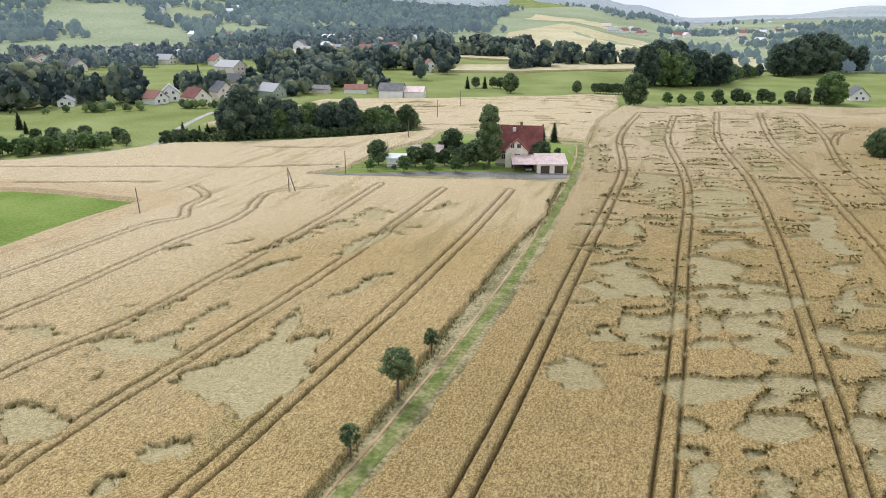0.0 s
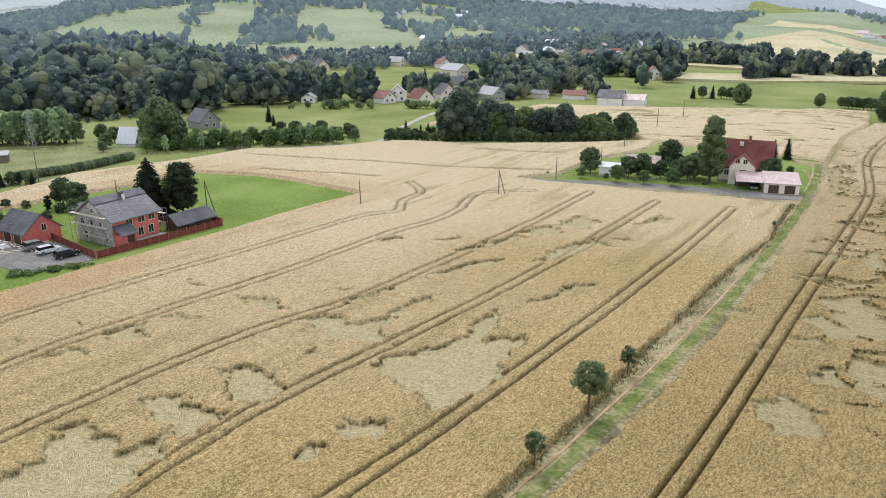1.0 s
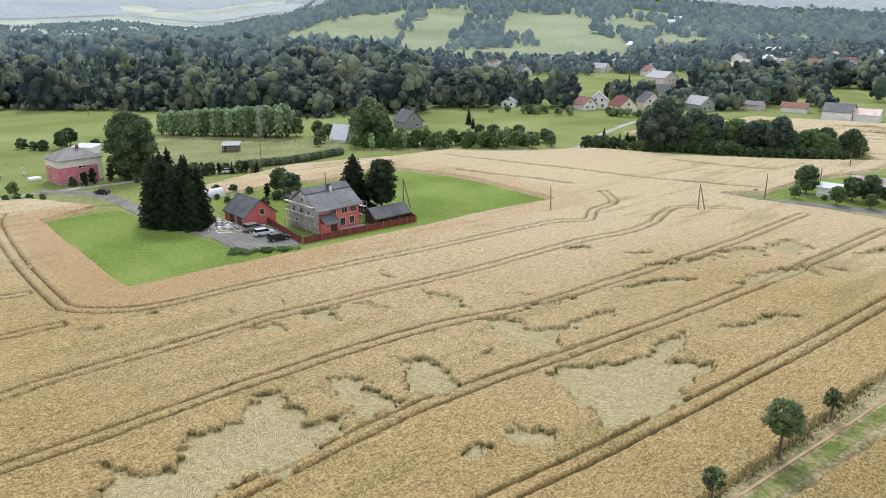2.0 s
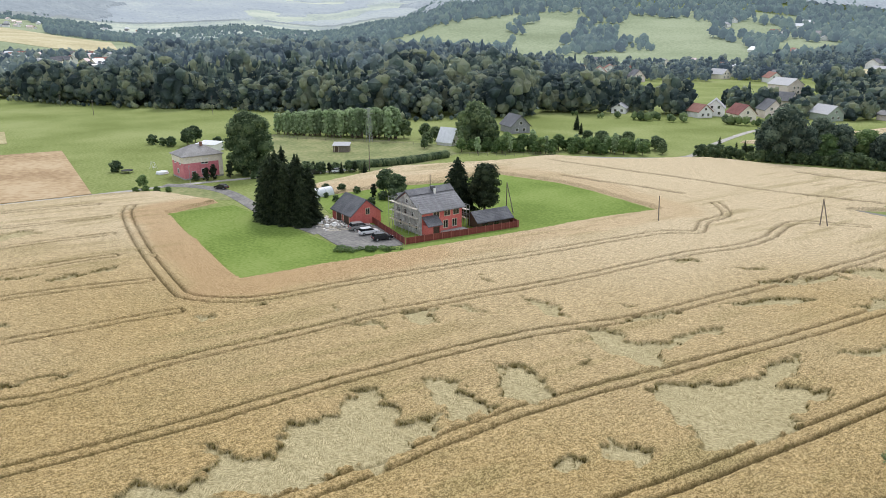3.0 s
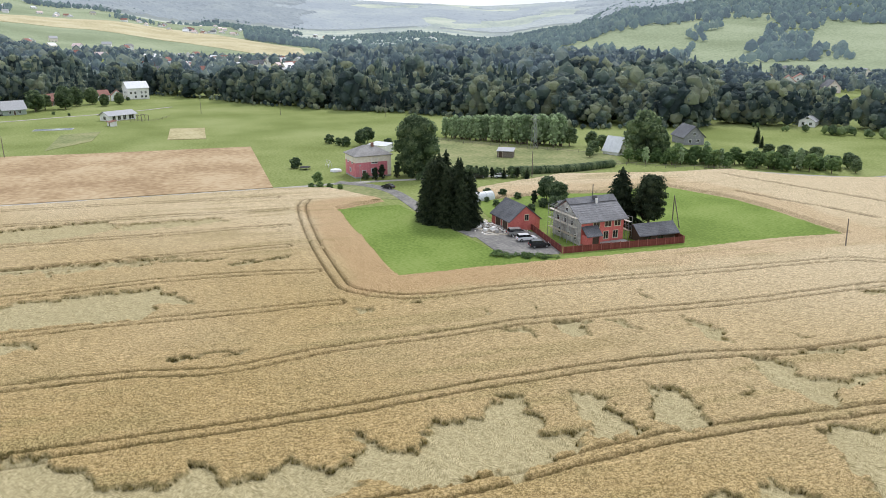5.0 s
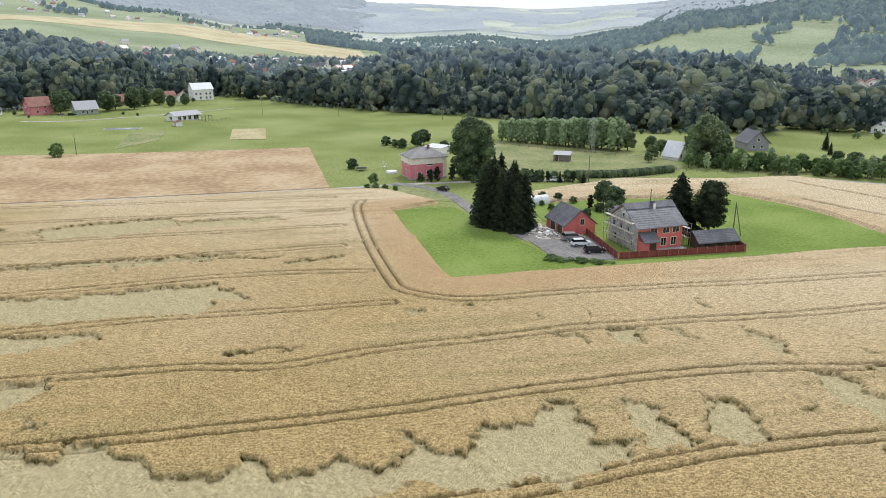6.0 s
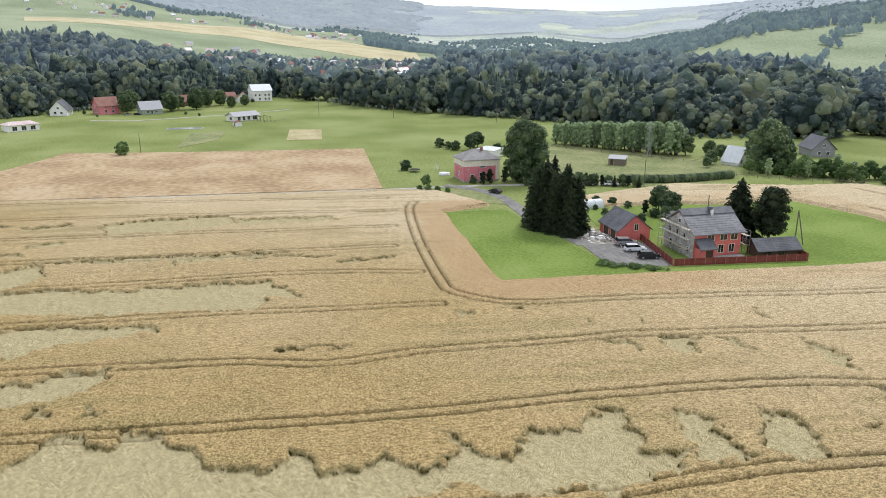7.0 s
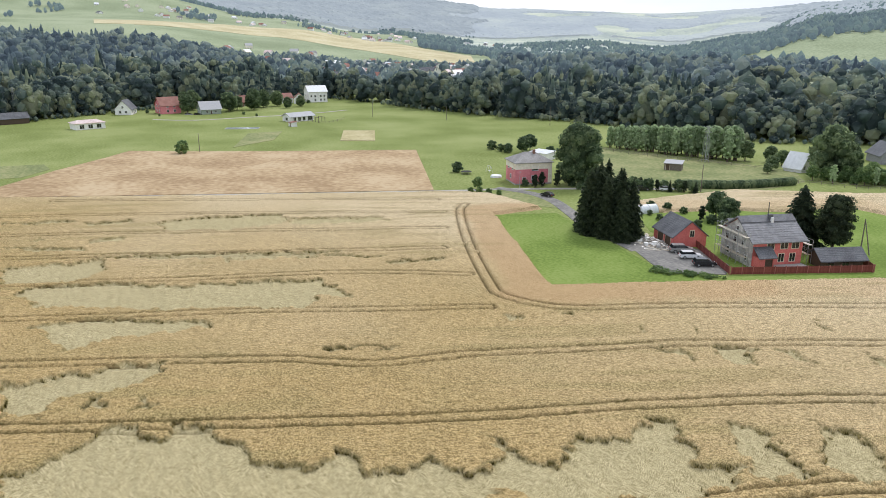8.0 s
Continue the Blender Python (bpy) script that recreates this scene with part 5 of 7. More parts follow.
for x, y, sc, a in ((-10.9, 196.8, 1.05, 0), (3.6, 196.4, 1.08, 1.4), (-3.6, 196.4, 0.85, 2.5), (-20.5, 199, 0.8, 4)):
    plant("fruit", x, y, a, sc, group="young trees along the gravel road")
for x, y, sc in ((34.3, 247, 0.75), (38.0, 245, 0.85), (31.5, 250, 0.5)):
    plant("spruce_small", x, y, x, sc)
for x, y, sc in ((-1.0, 210, 0.8), (-5.0, 208, 0.9), (12.0, 200.5, 0.5), (33, 226, 0.8), (36, 224, 0.7), (-14, 201, 0.5), (-30, 200, 0.4)):
    plant("shrub", x, y, x, sc * 1.2)

g = np.random.default_rng(5)
for k in range(36):
    t = k / 35
    x, y = -93 + 80 * t, 246 + 20 * t ** 1.3
    if t < 0.2:
        kind, size = ("copse_spruce", "garden")[k % 2], 0.36 + 0.16 * g.random()
    elif t < 0.42:
        kind, size = ("grove_oak", "copse_spruce")[k % 2], 0.72 + 0.3 * g.random()
    elif t < 0.75:
        kind, size = ("copse_spruce", "grove_oak", "copse_spruce", "willow")[k % 4], 0.52 + 0.34 * g.random()
    else:
        kind, size = ("willow", "oak", "willow")[k % 3], 0.45 + 0.24 * g.random()
    plant(kind, x + g.uniform(-2, 2), y + 3 + g.uniform(0, 9), g.random() * 6, size, group="copse in the wheat")
plant("grove_oak", -70.0, 252, 0.2, 1.15, group="copse in the wheat")
for k in range(27):
    plant("shrub", -94 + 3.05 * k, 243 + 0.8 * k + g.uniform(-0.5, 0.8), k, 1.2 + 0.9 * g.random(), group="copse undergrowth")

for k in range(66):
    t = k / 65
    plant("aspen", -246 + 46 * t + g.uniform(-1.5, 1.5), 180 + 20 * t + g.uniform(-1, 6), k, 0.72 + 0.3 * t + 0.1 * g.random(), group="planted row of aspens")
for x, y, sc in ((-193, 212, 0.6), (-186, 210, 0.55), (-180, 199, 0.5), (-199, 206, 0.75), (-176, 193, 0.35), (-207, 203, 0.8)):
    plant("garden", x, y, x, sc * 1.4)
for x, y, sc, kind in ((-168, 206, 0.9, "aspen"), (-164.5, 208, 1.1, "oak"), (-161, 205.5, 0.8, "copse_spruce"), (-162, 212, 0.75, "oak"), (-166, 203, 0.8, "aspen")):
    plant(kind, x, y, x, sc * 0.95)
for k in range(52):
    t = k / 51
    plant(("bushlight", "fruit", "bushlight", "fruit", "aspen")[k % 5], -161 + 50 * t + g.uniform(-2, 2), 196 + 38 * t + g.uniform(-2, 10), k, (1.3, 1.15, 1.5, 1.3, 0.55)[k % 5] * (0.8 + 0.4 * g.random()), group="bushes along the field's far edge")
for k in range(14):
    plant("garden", -138 + 32 * k / 13 + g.uniform(-1, 1), 241 + 10 * math.sin(k * 1.3) * 0.4 + g.uniform(-1, 3), k, 0.55 + 0.25 * g.random(), group="dark shrubs by the green field")
plant("spruce_small", -160, 272, 0, 0.85)
plant("spruce_small", -152, 262, 0, 0.6)
for x, y, sc, kind in ((94, 357, 1.0, "oak"), (113.4, 368, 0.62, "fruit"), (120.4, 368, 0.55, "fruit"), (130.6, 372, 0.65, "fruit"), (36.6, 398, 0.68, "oak"), (73, 399, 0.42, "oak"), (202, 380, 1.28, "willow"), (206, 384, 1.0, "willow"), (139.5, 228, 0.62, "oak"), (143, 224, 0.5, "garden"), (146, 230, 0.6, "oak"), (141, 221, 0.9, "shrub")):
    plant(kind, x, y, x, sc * (2.3 if kind == "fruit" else 1.0))
for k in range(13):
    plant(("garden", "shrub", "garden")[k % 3], 140 + 5.0 * k + g.uniform(-1, 1), 373 + 0.5 * k + g.uniform(-2, 2), k, 0.8 + 0.5 * g.random(), group="orchard trees beyond the crest")
for k in range(11):
    plant("garden", 84 + 3 * k * 0.6, 405 + k * 0.5, k, 0.7 + 0.2 * g.random(), group="hedge beyond the crest")
for k in range(16):
    t = k / 15
    az, r = radians(15.2 + 5.6 * t + g.uniform(-0.3, 0.3)), 472 + 40 * t + g.uniform(-8, 22)
    plant(("grove_oak", "grove_lime", "grove_oak", "willow")[k % 4], r * math.sin(az), r * math.cos(az), k, (1.35, 1.2, 1.6, 1.5)[k % 4] * (0.75 + 0.35 * math.sin(math.pi * min(1, 0.25 + t))) + 0.12 * g.random(), group="grove beyond the crest")
for k in range(10):
    az, r = radians(20.6 + 2.6 * k / 9), 515 + 10 * k + g.uniform(-8, 8)
    plant(("grove_oak", "willow", "grove_oak")[k % 3], r * math.sin(az), r * math.cos(az), k, (0.8, 0.8, 0.6)[k % 3] * (1 - 0.03 * k), group="grove beyond the crest")
for k in range(24):
    t = k / 23
    plant(("grove_lime", "grove_oak", "copse_spruce", "grove_oak", "grove_lime", "willow")[k % 6], 248 + 98 * t + g.uniform(-5, 5), 556 + 66 * t + g.uniform(-12, 14), k, (1.25, 1.55, 1.5, 1.3, 1.1, 1.2)[k % 6] * (0.72 + 0.5 * math.sin(math.pi * (0.12 + 0.8 * t))) + 0.15 * g.random(), group="large wood on the rise")
for x, y in ((14, 420), (19, 424), (24, 421), (29, 424), (33, 420)):
    plant("garden" if x % 2 else "spruce_small", x, y, x, 0.9)

# compound of the red house
for x, y, sc, kind in ((-128, 121, 0.9, "shrub"), (-127.4, 128.5, 1.4, "shrub"), (-130, 127, 1.0, "shrub"), (-134, 132, 0.95, "garden"), (-129.5, 131.5, 0.85, "garden"), (-141, 128, 0.8, "shrub"), (-145, 126, 1.0, "shrub"), (-149, 124, 0.9, "shrub"), (-138, 118, 0.7, "shrub"), (-143, 119, 0.6, "shrub"), (-152, 122, 0.4, "spruce_small"), (-131, 134, 0.75, "cypress"), (-133.5, 127, 1.1, "cypress")):
    plant(kind, x, y, x, sc)
for k in range(30):
    t = g.random()
    plant("weed", -96.6 - 8.0 * t + g.uniform(-1.0, 0.6), 99.0 - 8.5 * t + g.uniform(-1.2, 0.6), k, 0.6 + 0.6 * g.random(), group="weeds beside the yard")
# pink house's garden
for x, y, sc, kind in ((-218, 99, 1.5, "shrub"), (-189.5, 93, 0.85, "fruit"), (-260, 133, 1.6, "shrub"), (-254, 134, 1.3, "shrub"), (-250, 135, 1.6, "shrub"), (-247, 140, 0.9, "garden"), (-252, 146, 0.9, "garden"), (-238, 147, 1.5, "shrub"), (-232, 148, 1.5, "shrub"), (-226, 148, 1.6, "shrub"), (-184.6, 109.6, 1.2, "cypress"), (-185.4, 112.4, 1.35, "cypress"), (-184, 117, 1.5, "cypress"), (-188, 108.2, 0.9, "shrub"), (-182, 121, 0.9, "shrub"), (-180, 123, 0.9, "shrub"), (-177.5, 120.5, 0.8, "shrub"), (-208, 133, 1.2, "shrub"), (-190, 132, 1.2, "shrub"), (-183, 90.5, 0.8, "bushlight"), (-181, 92.5, 0.7, "bushlight"), (-184.5, 88.5, 0.7, "bushlight"), (-179.5, 95, 0.6, "bushlight")):
    plant(kind, x, y, x, sc)
for k in range(14):
    plant(("shrub", "spruce_small", "shrub", "cypress")[k % 4], -177 + 17 * k / 13 + g.uniform(-1, 1), 131 + 16 * k / 13 + g.uniform(0, 4), k, (1.3, 0.45, 1.5, 1.0)[k % 4], group="garden hedge and young spruces")
plant("bushlight", -296, 17, 0, 1.9)
plant("shrub", -396, 87, 0, 1.0)
for x, y, sc in ((-470, 30, 0.8), (-474, 34, 0.85), (-462, 55, 0.8), (-466, 70, 0.9), (-480, 78, 0.8), (-486, 88, 0.7), (-470, 92, 0.5), (-478, 102, 0.5)):
    plant("oak", x, y, x, sc * 0.9)

# long clipped hedge
bm = bmesh.new()
hl = [Vector(p) for p in smooth(pts("-168,151.5 -163,161 -160,171 -158.8,185"), 26)]
v, f = leaf_cloud([(p.x, p.y, 1.0) for p in hl], [1.6] * len(hl), 3400, 0.11, 131, 0.8, 0.9)
v, f = weld([blob((p.x, p.y, 1.0), 1.55, 7 + k, 2, 0.9, 0.4) for k, p in enumerate(hl)] + [(v, f)])
tagged(part("hedge", mesh_np("hedge", v, f), M_LEAF), "long clipped dark green hedge along the pasture", "hedge")

# ---- buildings ----
M_RED = material("brick_red_render", [(0.55, 0.135, 0.115), (0.62, 0.165, 0.14), (0.67, 0.20, 0.17)], 3, 0.85, 0.2, 40, big=0.3)
M_PINK = material("pink_render", [(0.55, 0.17, 0.195), (0.63, 0.21, 0.235), (0.68, 0.25, 0.27)], 2, 0.85, 0.2, 40, big=0.3)
M_CREAM = material("cream_render", [(0.72, 0.65, 0.53), (0.82, 0.75, 0.63), (0.87, 0.81, 0.71)], 2, 0.85, 0.2, 40, big=0.3)
M_WHITE = material("white_render", [(0.72, 0.71, 0.69), (0.82, 0.81, 0.79), (0.87, 0.86, 0.84)], 2, 0.85, 0.2, 40, big=0.3)
M_ROSE = material("pale_rose_render", [(0.62, 0.52, 0.48), (0.74, 0.64, 0.60), (0.80, 0.71, 0.67)], 2, 0.85, 0.2, 40, big=0.3)
M_HIPROOF = material("grey_brown_roof_tiles", [(0.19, 0.18, 0.175), (0.25, 0.24, 0.23), (0.31, 0.30, 0.29)], 3, 0.7, 0.4, 10, big=0.3)
M_RAW = material("unplastered_grey_blockwork", [(0.34, 0.32, 0.30), (0.48, 0.46, 0.44), (0.64, 0.62, 0.59)], 1.4, 0.9, 0.5, 12, big=0.5)
M_GREYWALL = material("grey_boards", [(0.20, 0.20, 0.21), (0.28, 0.28, 0.29), (0.35, 0.35, 0.36)], 3, 0.8, 0.2, 30)
M_GREENWALL = material("grey_green_render", [(0.28, 0.33, 0.28), (0.36, 0.41, 0.35)], 3, 0.85)
M_METALROOF = material("grey_metal_roof", [(0.15, 0.15, 0.158), (0.19, 0.19, 0.20), (0.24, 0.24, 0.25)], 1.5, 0.5, 0.15, 8, big=0.25, metal=0.2)
M_SLATE = material("dark_grey_roof_tiles", [(0.07, 0.072, 0.08), (0.105, 0.108, 0.118), (0.15, 0.152, 0.165)], 4, 0.55, 0.4, 12, big=0.4)
M_TILE = material("dark_red_roof_tiles", [(0.13, 0.035, 0.03), (0.19, 0.055, 0.045), (0.25, 0.085, 0.07)], 4, 0.7, 0.4, 12, big=0.4)
M_TILE2 = material("faded_red_roof_tiles", [(0.24, 0.11, 0.085), (0.33, 0.165, 0.13)], 4, 0.8, 0.3, 12, big=0.4)
M_SHEET = material("pale_pink_metal_sheet", [(0.56, 0.42, 0.39), (0.66, 0.52, 0.49), (0.72, 0.60, 0.57)], 1.2, 0.5, 0.2, 8, big=0.3, metal=0.1)
M_WHITESHEET = material("white_sheet_roof", [(0.68, 0.69, 0.70), (0.80, 0.81, 0.82)], 1, 0.45, 0.1, 8)
M_GREYROOF = material("light_grey_roof", [(0.34, 0.34, 0.35), (0.46, 0.46, 0.47)], 2, 0.6, 0.2, 8)
M_GLASS = material("dark_window_glass", [(0.012, 0.014, 0.017), (0.025, 0.028, 0.032)], 2, 0.08, spec=0.8)
M_FRAME = material("cream_window_frame", [(0.62, 0.55, 0.40), (0.72, 0.64, 0.48)], 6, 0.6)
M_WFRAME = material("white_window_frame", [(0.68, 0.68, 0.66), (0.78, 0.78, 0.76)], 6, 0.5)
M_BROWN = material("brown_door_boards", [(0.07, 0.045, 0.03), (0.11, 0.075, 0.05)], 6, 0.7, 0.2, 30)
M_FENCE = material("red_brown_fence_boards", [(0.13, 0.03, 0.025), (0.19, 0.045, 0.035), (0.24, 0.065, 0.05)], 4, 0.75, 0.2, 30, per_object=0.3)
M_TIMBER = material("weathered_grey_timber", [(0.11, 0.09, 0.07), (0.19, 0.16, 0.13), (0.28, 0.25, 0.21)], 5, 0.85, 0.4, 30)
M_PLANK = material("pale_planks", [(0.42, 0.36, 0.27), (0.56, 0.50, 0.40), (0.66, 0.62, 0.54)], 4, 0.8, 0.2, 30, per_object=0.5)
M_STEEL = material("galvanised_steel", [(0.35, 0.36, 0.37), (0.50, 0.51, 0.52)], 6, 0.4, metal=0.7)
M_CONCRETE = material("grey_concrete", [(0.30, 0.29, 0.28), (0.42, 0.41, 0.39)], 3, 0.9, 0.3, 20)
M_BRICK = material("brown_brick", [(0.22, 0.12, 0.09), (0.32, 0.18, 0.13)], 6, 0.85, 0.3, 20)
M_FILM = material("white_plastic_film", [(0.62, 0.65, 0.66), (0.74, 0.77, 0.78)], 2, 0.35)

WINDOWS = {}


def window(parent, w, h, face, u, z, half_w, half_l, frame=None, name="window", fill=None, bars=1):
    """A window or door with a raised frame and a set-back pane on one face of a house."""
    frame = frame or M_WFRAME
    fill = fill or M_GLASS
    key = (w, h, frame.name, fill.name, bars)
    if key not in WINDOWS:
        t = 0.10
        bm = boxes((-w / 2 - t, -w / 2, -0.07, 0.05, -h / 2 - t, h / 2 + t), (w / 2, w / 2 + t, -0.07, 0.05, -h / 2 - t, h / 2 + t),
                   (-w / 2, w / 2, -0.07, 0.05, h / 2, h / 2 + t), (-w / 2 - 0.05, w / 2 + 0.05, -0.13, 0.05, -h / 2 - t, -h / 2))
        for k in range(bars):
            c = -w / 2 + w * (k + 1) / (bars + 1)
            box(bm, c - 0.035, c + 0.035, -0.045, 0.02, -h / 2, h / 2)
        me = bpy.data.meshes.new("window_frame")
        bm.to_mesh(me)
        me.materials.append(frame)
        bm2 = boxes((-w / 2, w / 2, -0.02, 0.03, -h / 2, h / 2))
        me2 = bpy.data.meshes.new("pane")
        bm2.to_mesh(me2)
        me2.materials.append(fill)
        WINDOWS[key] = me, me2
    me, me2 = WINDOWS[key]
    ob = part(name, me, frame, parent)
    spot = {"S": (u, -half_l, 0), "N": (u, half_l, 180), "E": (half_w, u, 90), "W": (-half_w, u, -90)}[face]
    ob.matrix_basis = Matrix.Translation((spot[0], spot[1], z)) @ Matrix.Rotation(radians(spot[2]), 4, "Z")
    part("pane" if fill is M_GLASS else "leaf", me2, fill, ob)
    return ob


def gable_roof(bm, hw, hl, eave, ridge, over, th=0.18):
    s = (ridge - eave) / hw
    e = eave - over * s + 0.03
    outline = [(-hw - over, e), (0, ridge + 0.03), (hw + over, e), (hw + over, e + th), (0, ridge + th + 0.03), (-hw - over, e + th)]
    return prism(bm, outline, -hl - over, hl + over)


def courses(roof, hw, hl, eave, ridge, over, n, mat, th=0.18):
    """Raised tile courses along both slopes, each a piece of its own."""
    s = (ridge - eave) / hw
    bm = boxes((-0.05, 0.05, -hl - over, hl + over, -0.02, 0.018))
    me = bpy.data.meshes.new("tile_course")
    bm.to_mesh(me)
    me.materials.append(mat)
    for k in range(n):
        x = (hw + over) * (k + 0.5) / n
        for sg in (-1, 1):
            part("tile_course", me, mat, roof).location = (sg * x, 0, ridge + th + 0.03 - x * s)


def hip_roof(bm, hw, hl, eave, apex, over, ridge_half):
    hw, hl = hw + over, hl + over
    lo = [bm.verts.new(p) for p in ((-hw, -hl, eave), (hw, -hl, eave), (hw, hl, eave), (-hw, hl, eave))]
    fa = [bm.verts.new(p) for p in ((-hw, -hl, eave + 0.16), (hw, -hl, eave + 0.16), (hw, hl, eave + 0.16), (-hw, hl, eave + 0.16))]
    r = [bm.verts.new((0, -ridge_half, apex)), bm.verts.new((0, ridge_half, apex))]
    bm.faces.new(lo[::-1])
    for i in range(4):
        j = (i + 1) % 4
        bm.faces.new((lo[i], lo[j], fa[j], fa[i]))
    bm.faces.new((fa[0], fa[1], r[0]))
    bm.faces.new((fa[1], fa[2], r[1], r[0]))
    bm.faces.new((fa[2], fa[3], r[1]))
    bm.faces.new((fa[3], fa[0], r[0], r[1]))
    bmesh.ops.recalc_face_normals(bm, faces=bm.faces)
    return bm


def house(name, x, y, turn, width, length, eave, ridge, wall, roof, label, openings=(), hip=None, over=0.5, chimney=None, tiles=0, frame=None, category="house", plinth=0.0):
    """A house: its ridge runs along its own y; openings are (face, u, z, w, h, kind)."""
    t = thing(name, Matrix.Translation((x, y, float(ground_z(x, y)))) @ Matrix.Rotation(radians(turn), 4, "Z"), label, category)
    hw, hl = width / 2, length / 2
    bm = bmesh.new()
    if hip is None:
        prism(bm, [(-hw, -0.3), (hw, -0.3), (hw, eave), (0, ridge), (-hw, eave)], -hl, hl)
    else:
        box(bm, -hw, hw, -hl, hl, -0.3, eave)
    part("wall", bm, wall, t)
    bm = bmesh.new()
    if hip is None:
        gable_roof(bm, hw, hl, eave, ridge, over)
    else:
        hip_roof(bm, hw, hl, eave, ridge, over, hip)
    r = part("roof", bm, roof, t)
    if tiles:
        courses(r, hw, hl, eave, ridge, over, tiles, roof)
    if chimney:
        cx, cy, cz = chimney
        part("chimney", boxes((cx - 0.35, cx + 0.35, cy - 0.35, cy + 0.35, cz - 1.8, cz), (cx - 0.42, cx + 0.42, cy - 0.42, cy + 0.42, cz - 0.12, cz + 0.04)), M_BRICK, r)
    if plinth:
        part("plinth", boxes((-hw - 0.05, hw + 0.05, -hl - 0.05, hl + 0.05, -0.3, plinth)), M_CONCRETE, t)
    for face, u, z, w, h, kind in openings:
        if kind == "door":
            window(t, w, h, face, u, z, hw, hl, frame, "door", M_BROWN, 0)
        elif kind == "gate":
            window(t, w, h, face, u, z, hw, hl, frame, "garage_door", M_BROWN, 0)
        else:
            window(t, w, h, face, u, z, hw, hl, frame, bars=1 if w > 0.8 else 0)
    return t


# red house under renovation
red = house("red_house", -104.1, 115.6, -13, 11.0, 10.6, 5.3, 8.8, M_RED, M_METALROOF, "two-storey red house with dark roof and scaffolded gable", frame=M_FRAME, over=0.7, tiles=12,
            openings=[("E", u, 4.2, 1.5, 1.25, "w") for u in (-1.6, 1.3, 3.7)] + [("E", u, 1.75, 1.15, 1.6, "w") for u in (0.9, 3.3)] + [("N", 0, 4.2, 1.2, 1.3, "w"), ("N", -3, 1.7, 1.2, 1.3, "w")], plinth=0.35)
part("gable_cladding", prism(bmesh.new(), [(-5.52, -0.2), (5.52, -0.2), (5.52, 5.2), (0, 8.6), (-5.52, 5.2)], -5.42, -5.305), M_RAW, red, "unplastered grey gable wall")
for u, z, w, h in ((-3.4, 4.1, 1.0, 1.2), (-0.6, 4.1, 1.0, 1.2), (2.2, 4.1, 0.6, 1.0), (-2.6, 1.5, 1.0, 1.2), (1.0, 1.5, 0.6, 0.9), (3.6, 1.5, 0.6, 0.9), (0, 6.6, 0.8, 0.8)):
    window(red, w, h, "S", u, z, 5.5, 5.44, M_WFRAME, bars=0)
porch = part("porch", boxes((5.5, 7.3, -5.0, -4.8, 0, 2.4), (5.5, 7.3, -1.9, -1.7, 0, 2.4), (7.1, 7.3, -4.8, -3.6, 0, 2.4), (7.1, 7.3, -3.6, -1.9, 2.1, 2.4)), M_RED, red)
part("porch_roof", prism(bmesh.new(), [(5.5, 4.05), (7.9, 2.35), (7.9, 2.5), (5.5, 4.2)], -5.3, -1.4), M_SLATE, red, "dark lean-to porch roof")
part("porch_door", boxes((7.0, 7.08, -3.6, -1.9, 0.05, 2.1)), M_BROWN, red)
part("chimney", boxes((0.7, 1.3, 0.2, 1.0, 7.4, 9.45), (0.62, 1.38, 0.12, 1.08, 9.3, 9.4)), M_SLATE, red)
part("vent_box", boxes((1.5, 1.9, 0.4, 0.9, 7.6, 8.9)), M_WFRAME, red)
# Thin darker slab along the upper part of the front slope.
part("roof_hatch_strip", prism(bmesh.new(), [(0.1, 9.06), (1.7, 8.05), (1.7, 8.12), (0.1, 9.13)], -6.0, 6.0), M_SLATE, red)
part("terrace", boxes((5.5, 8.2, -1.0, 5.6, 0, 0.35)), M_CONCRETE, red)
part("back_wing", prism(bmesh.new(), [(-9.5, 0), (-5.4, 0), (-5.4, 5.6), (-9.5, 4.0)], -2.0, 4.0), M_RAW, red)
part("back_wing_roof", prism(bmesh.new(), [(-10.0, 3.9), (-5.2, 5.75), (-5.2, 5.95), (-10.0, 4.1)], -2.5, 4.5), M_SLATE, red)


def scaffold(x, y, turn, length, levels, label):
    t = thing("scaffold", Matrix.Translation((x, y, 0)) @ Matrix.Rotation(radians(turn), 4, "Z"), label, "scaffold", "scaffolds at the red house")
    n = int(length / 2.2) + 1
    for k in range(n):
        u = -length / 2 + length * k / (n - 1)
        for v in (0, 0.9):
            part("post", tube(bmesh.new(), (u, v, -0.1), (u, v, levels * 2.0 + 1.0), 0.05, 0.05, 6), M_STEEL, t)
    for lv in range(1, levels + 1):
        part("platform", boxes((-length / 2, length / 2, 0.03, 0.87, lv * 2.0 - 0.06, lv * 2.0)), M_PLANK, t)
        for v in (0.0, 0.9):
            part("guard_rail", tube(bmesh.new(), (-length / 2, v, lv * 2.0 + 0.95), (length / 2, v, lv * 2.0 + 0.95), 0.035, 0.035, 6), M_STEEL, t)
    for k in range(n - 1):
        u = -length / 2 + length * k / (n - 1)
        part("brace", tube(bmesh.new(), (u, 0, 0.1), (u + length / (n - 1), 0, 2.0 * levels), 0.03, 0.03, 6), M_STEEL, t)
    return t


c, s = math.cos(radians(-13)), math.sin(radians(-13))
scaffold(-104.1 + 6.9 * s, 115.6 - 6.9 * c, -13, 10.5, 3, "grey steel scaffold with plank platforms at the gable")
scaffold(-104.1 + 1.0 * c - 6.6 * s, 115.6 + 1.0 * s + 6.6 * c, -13, 9.0, 2, "steel scaffold at the house's end wall")

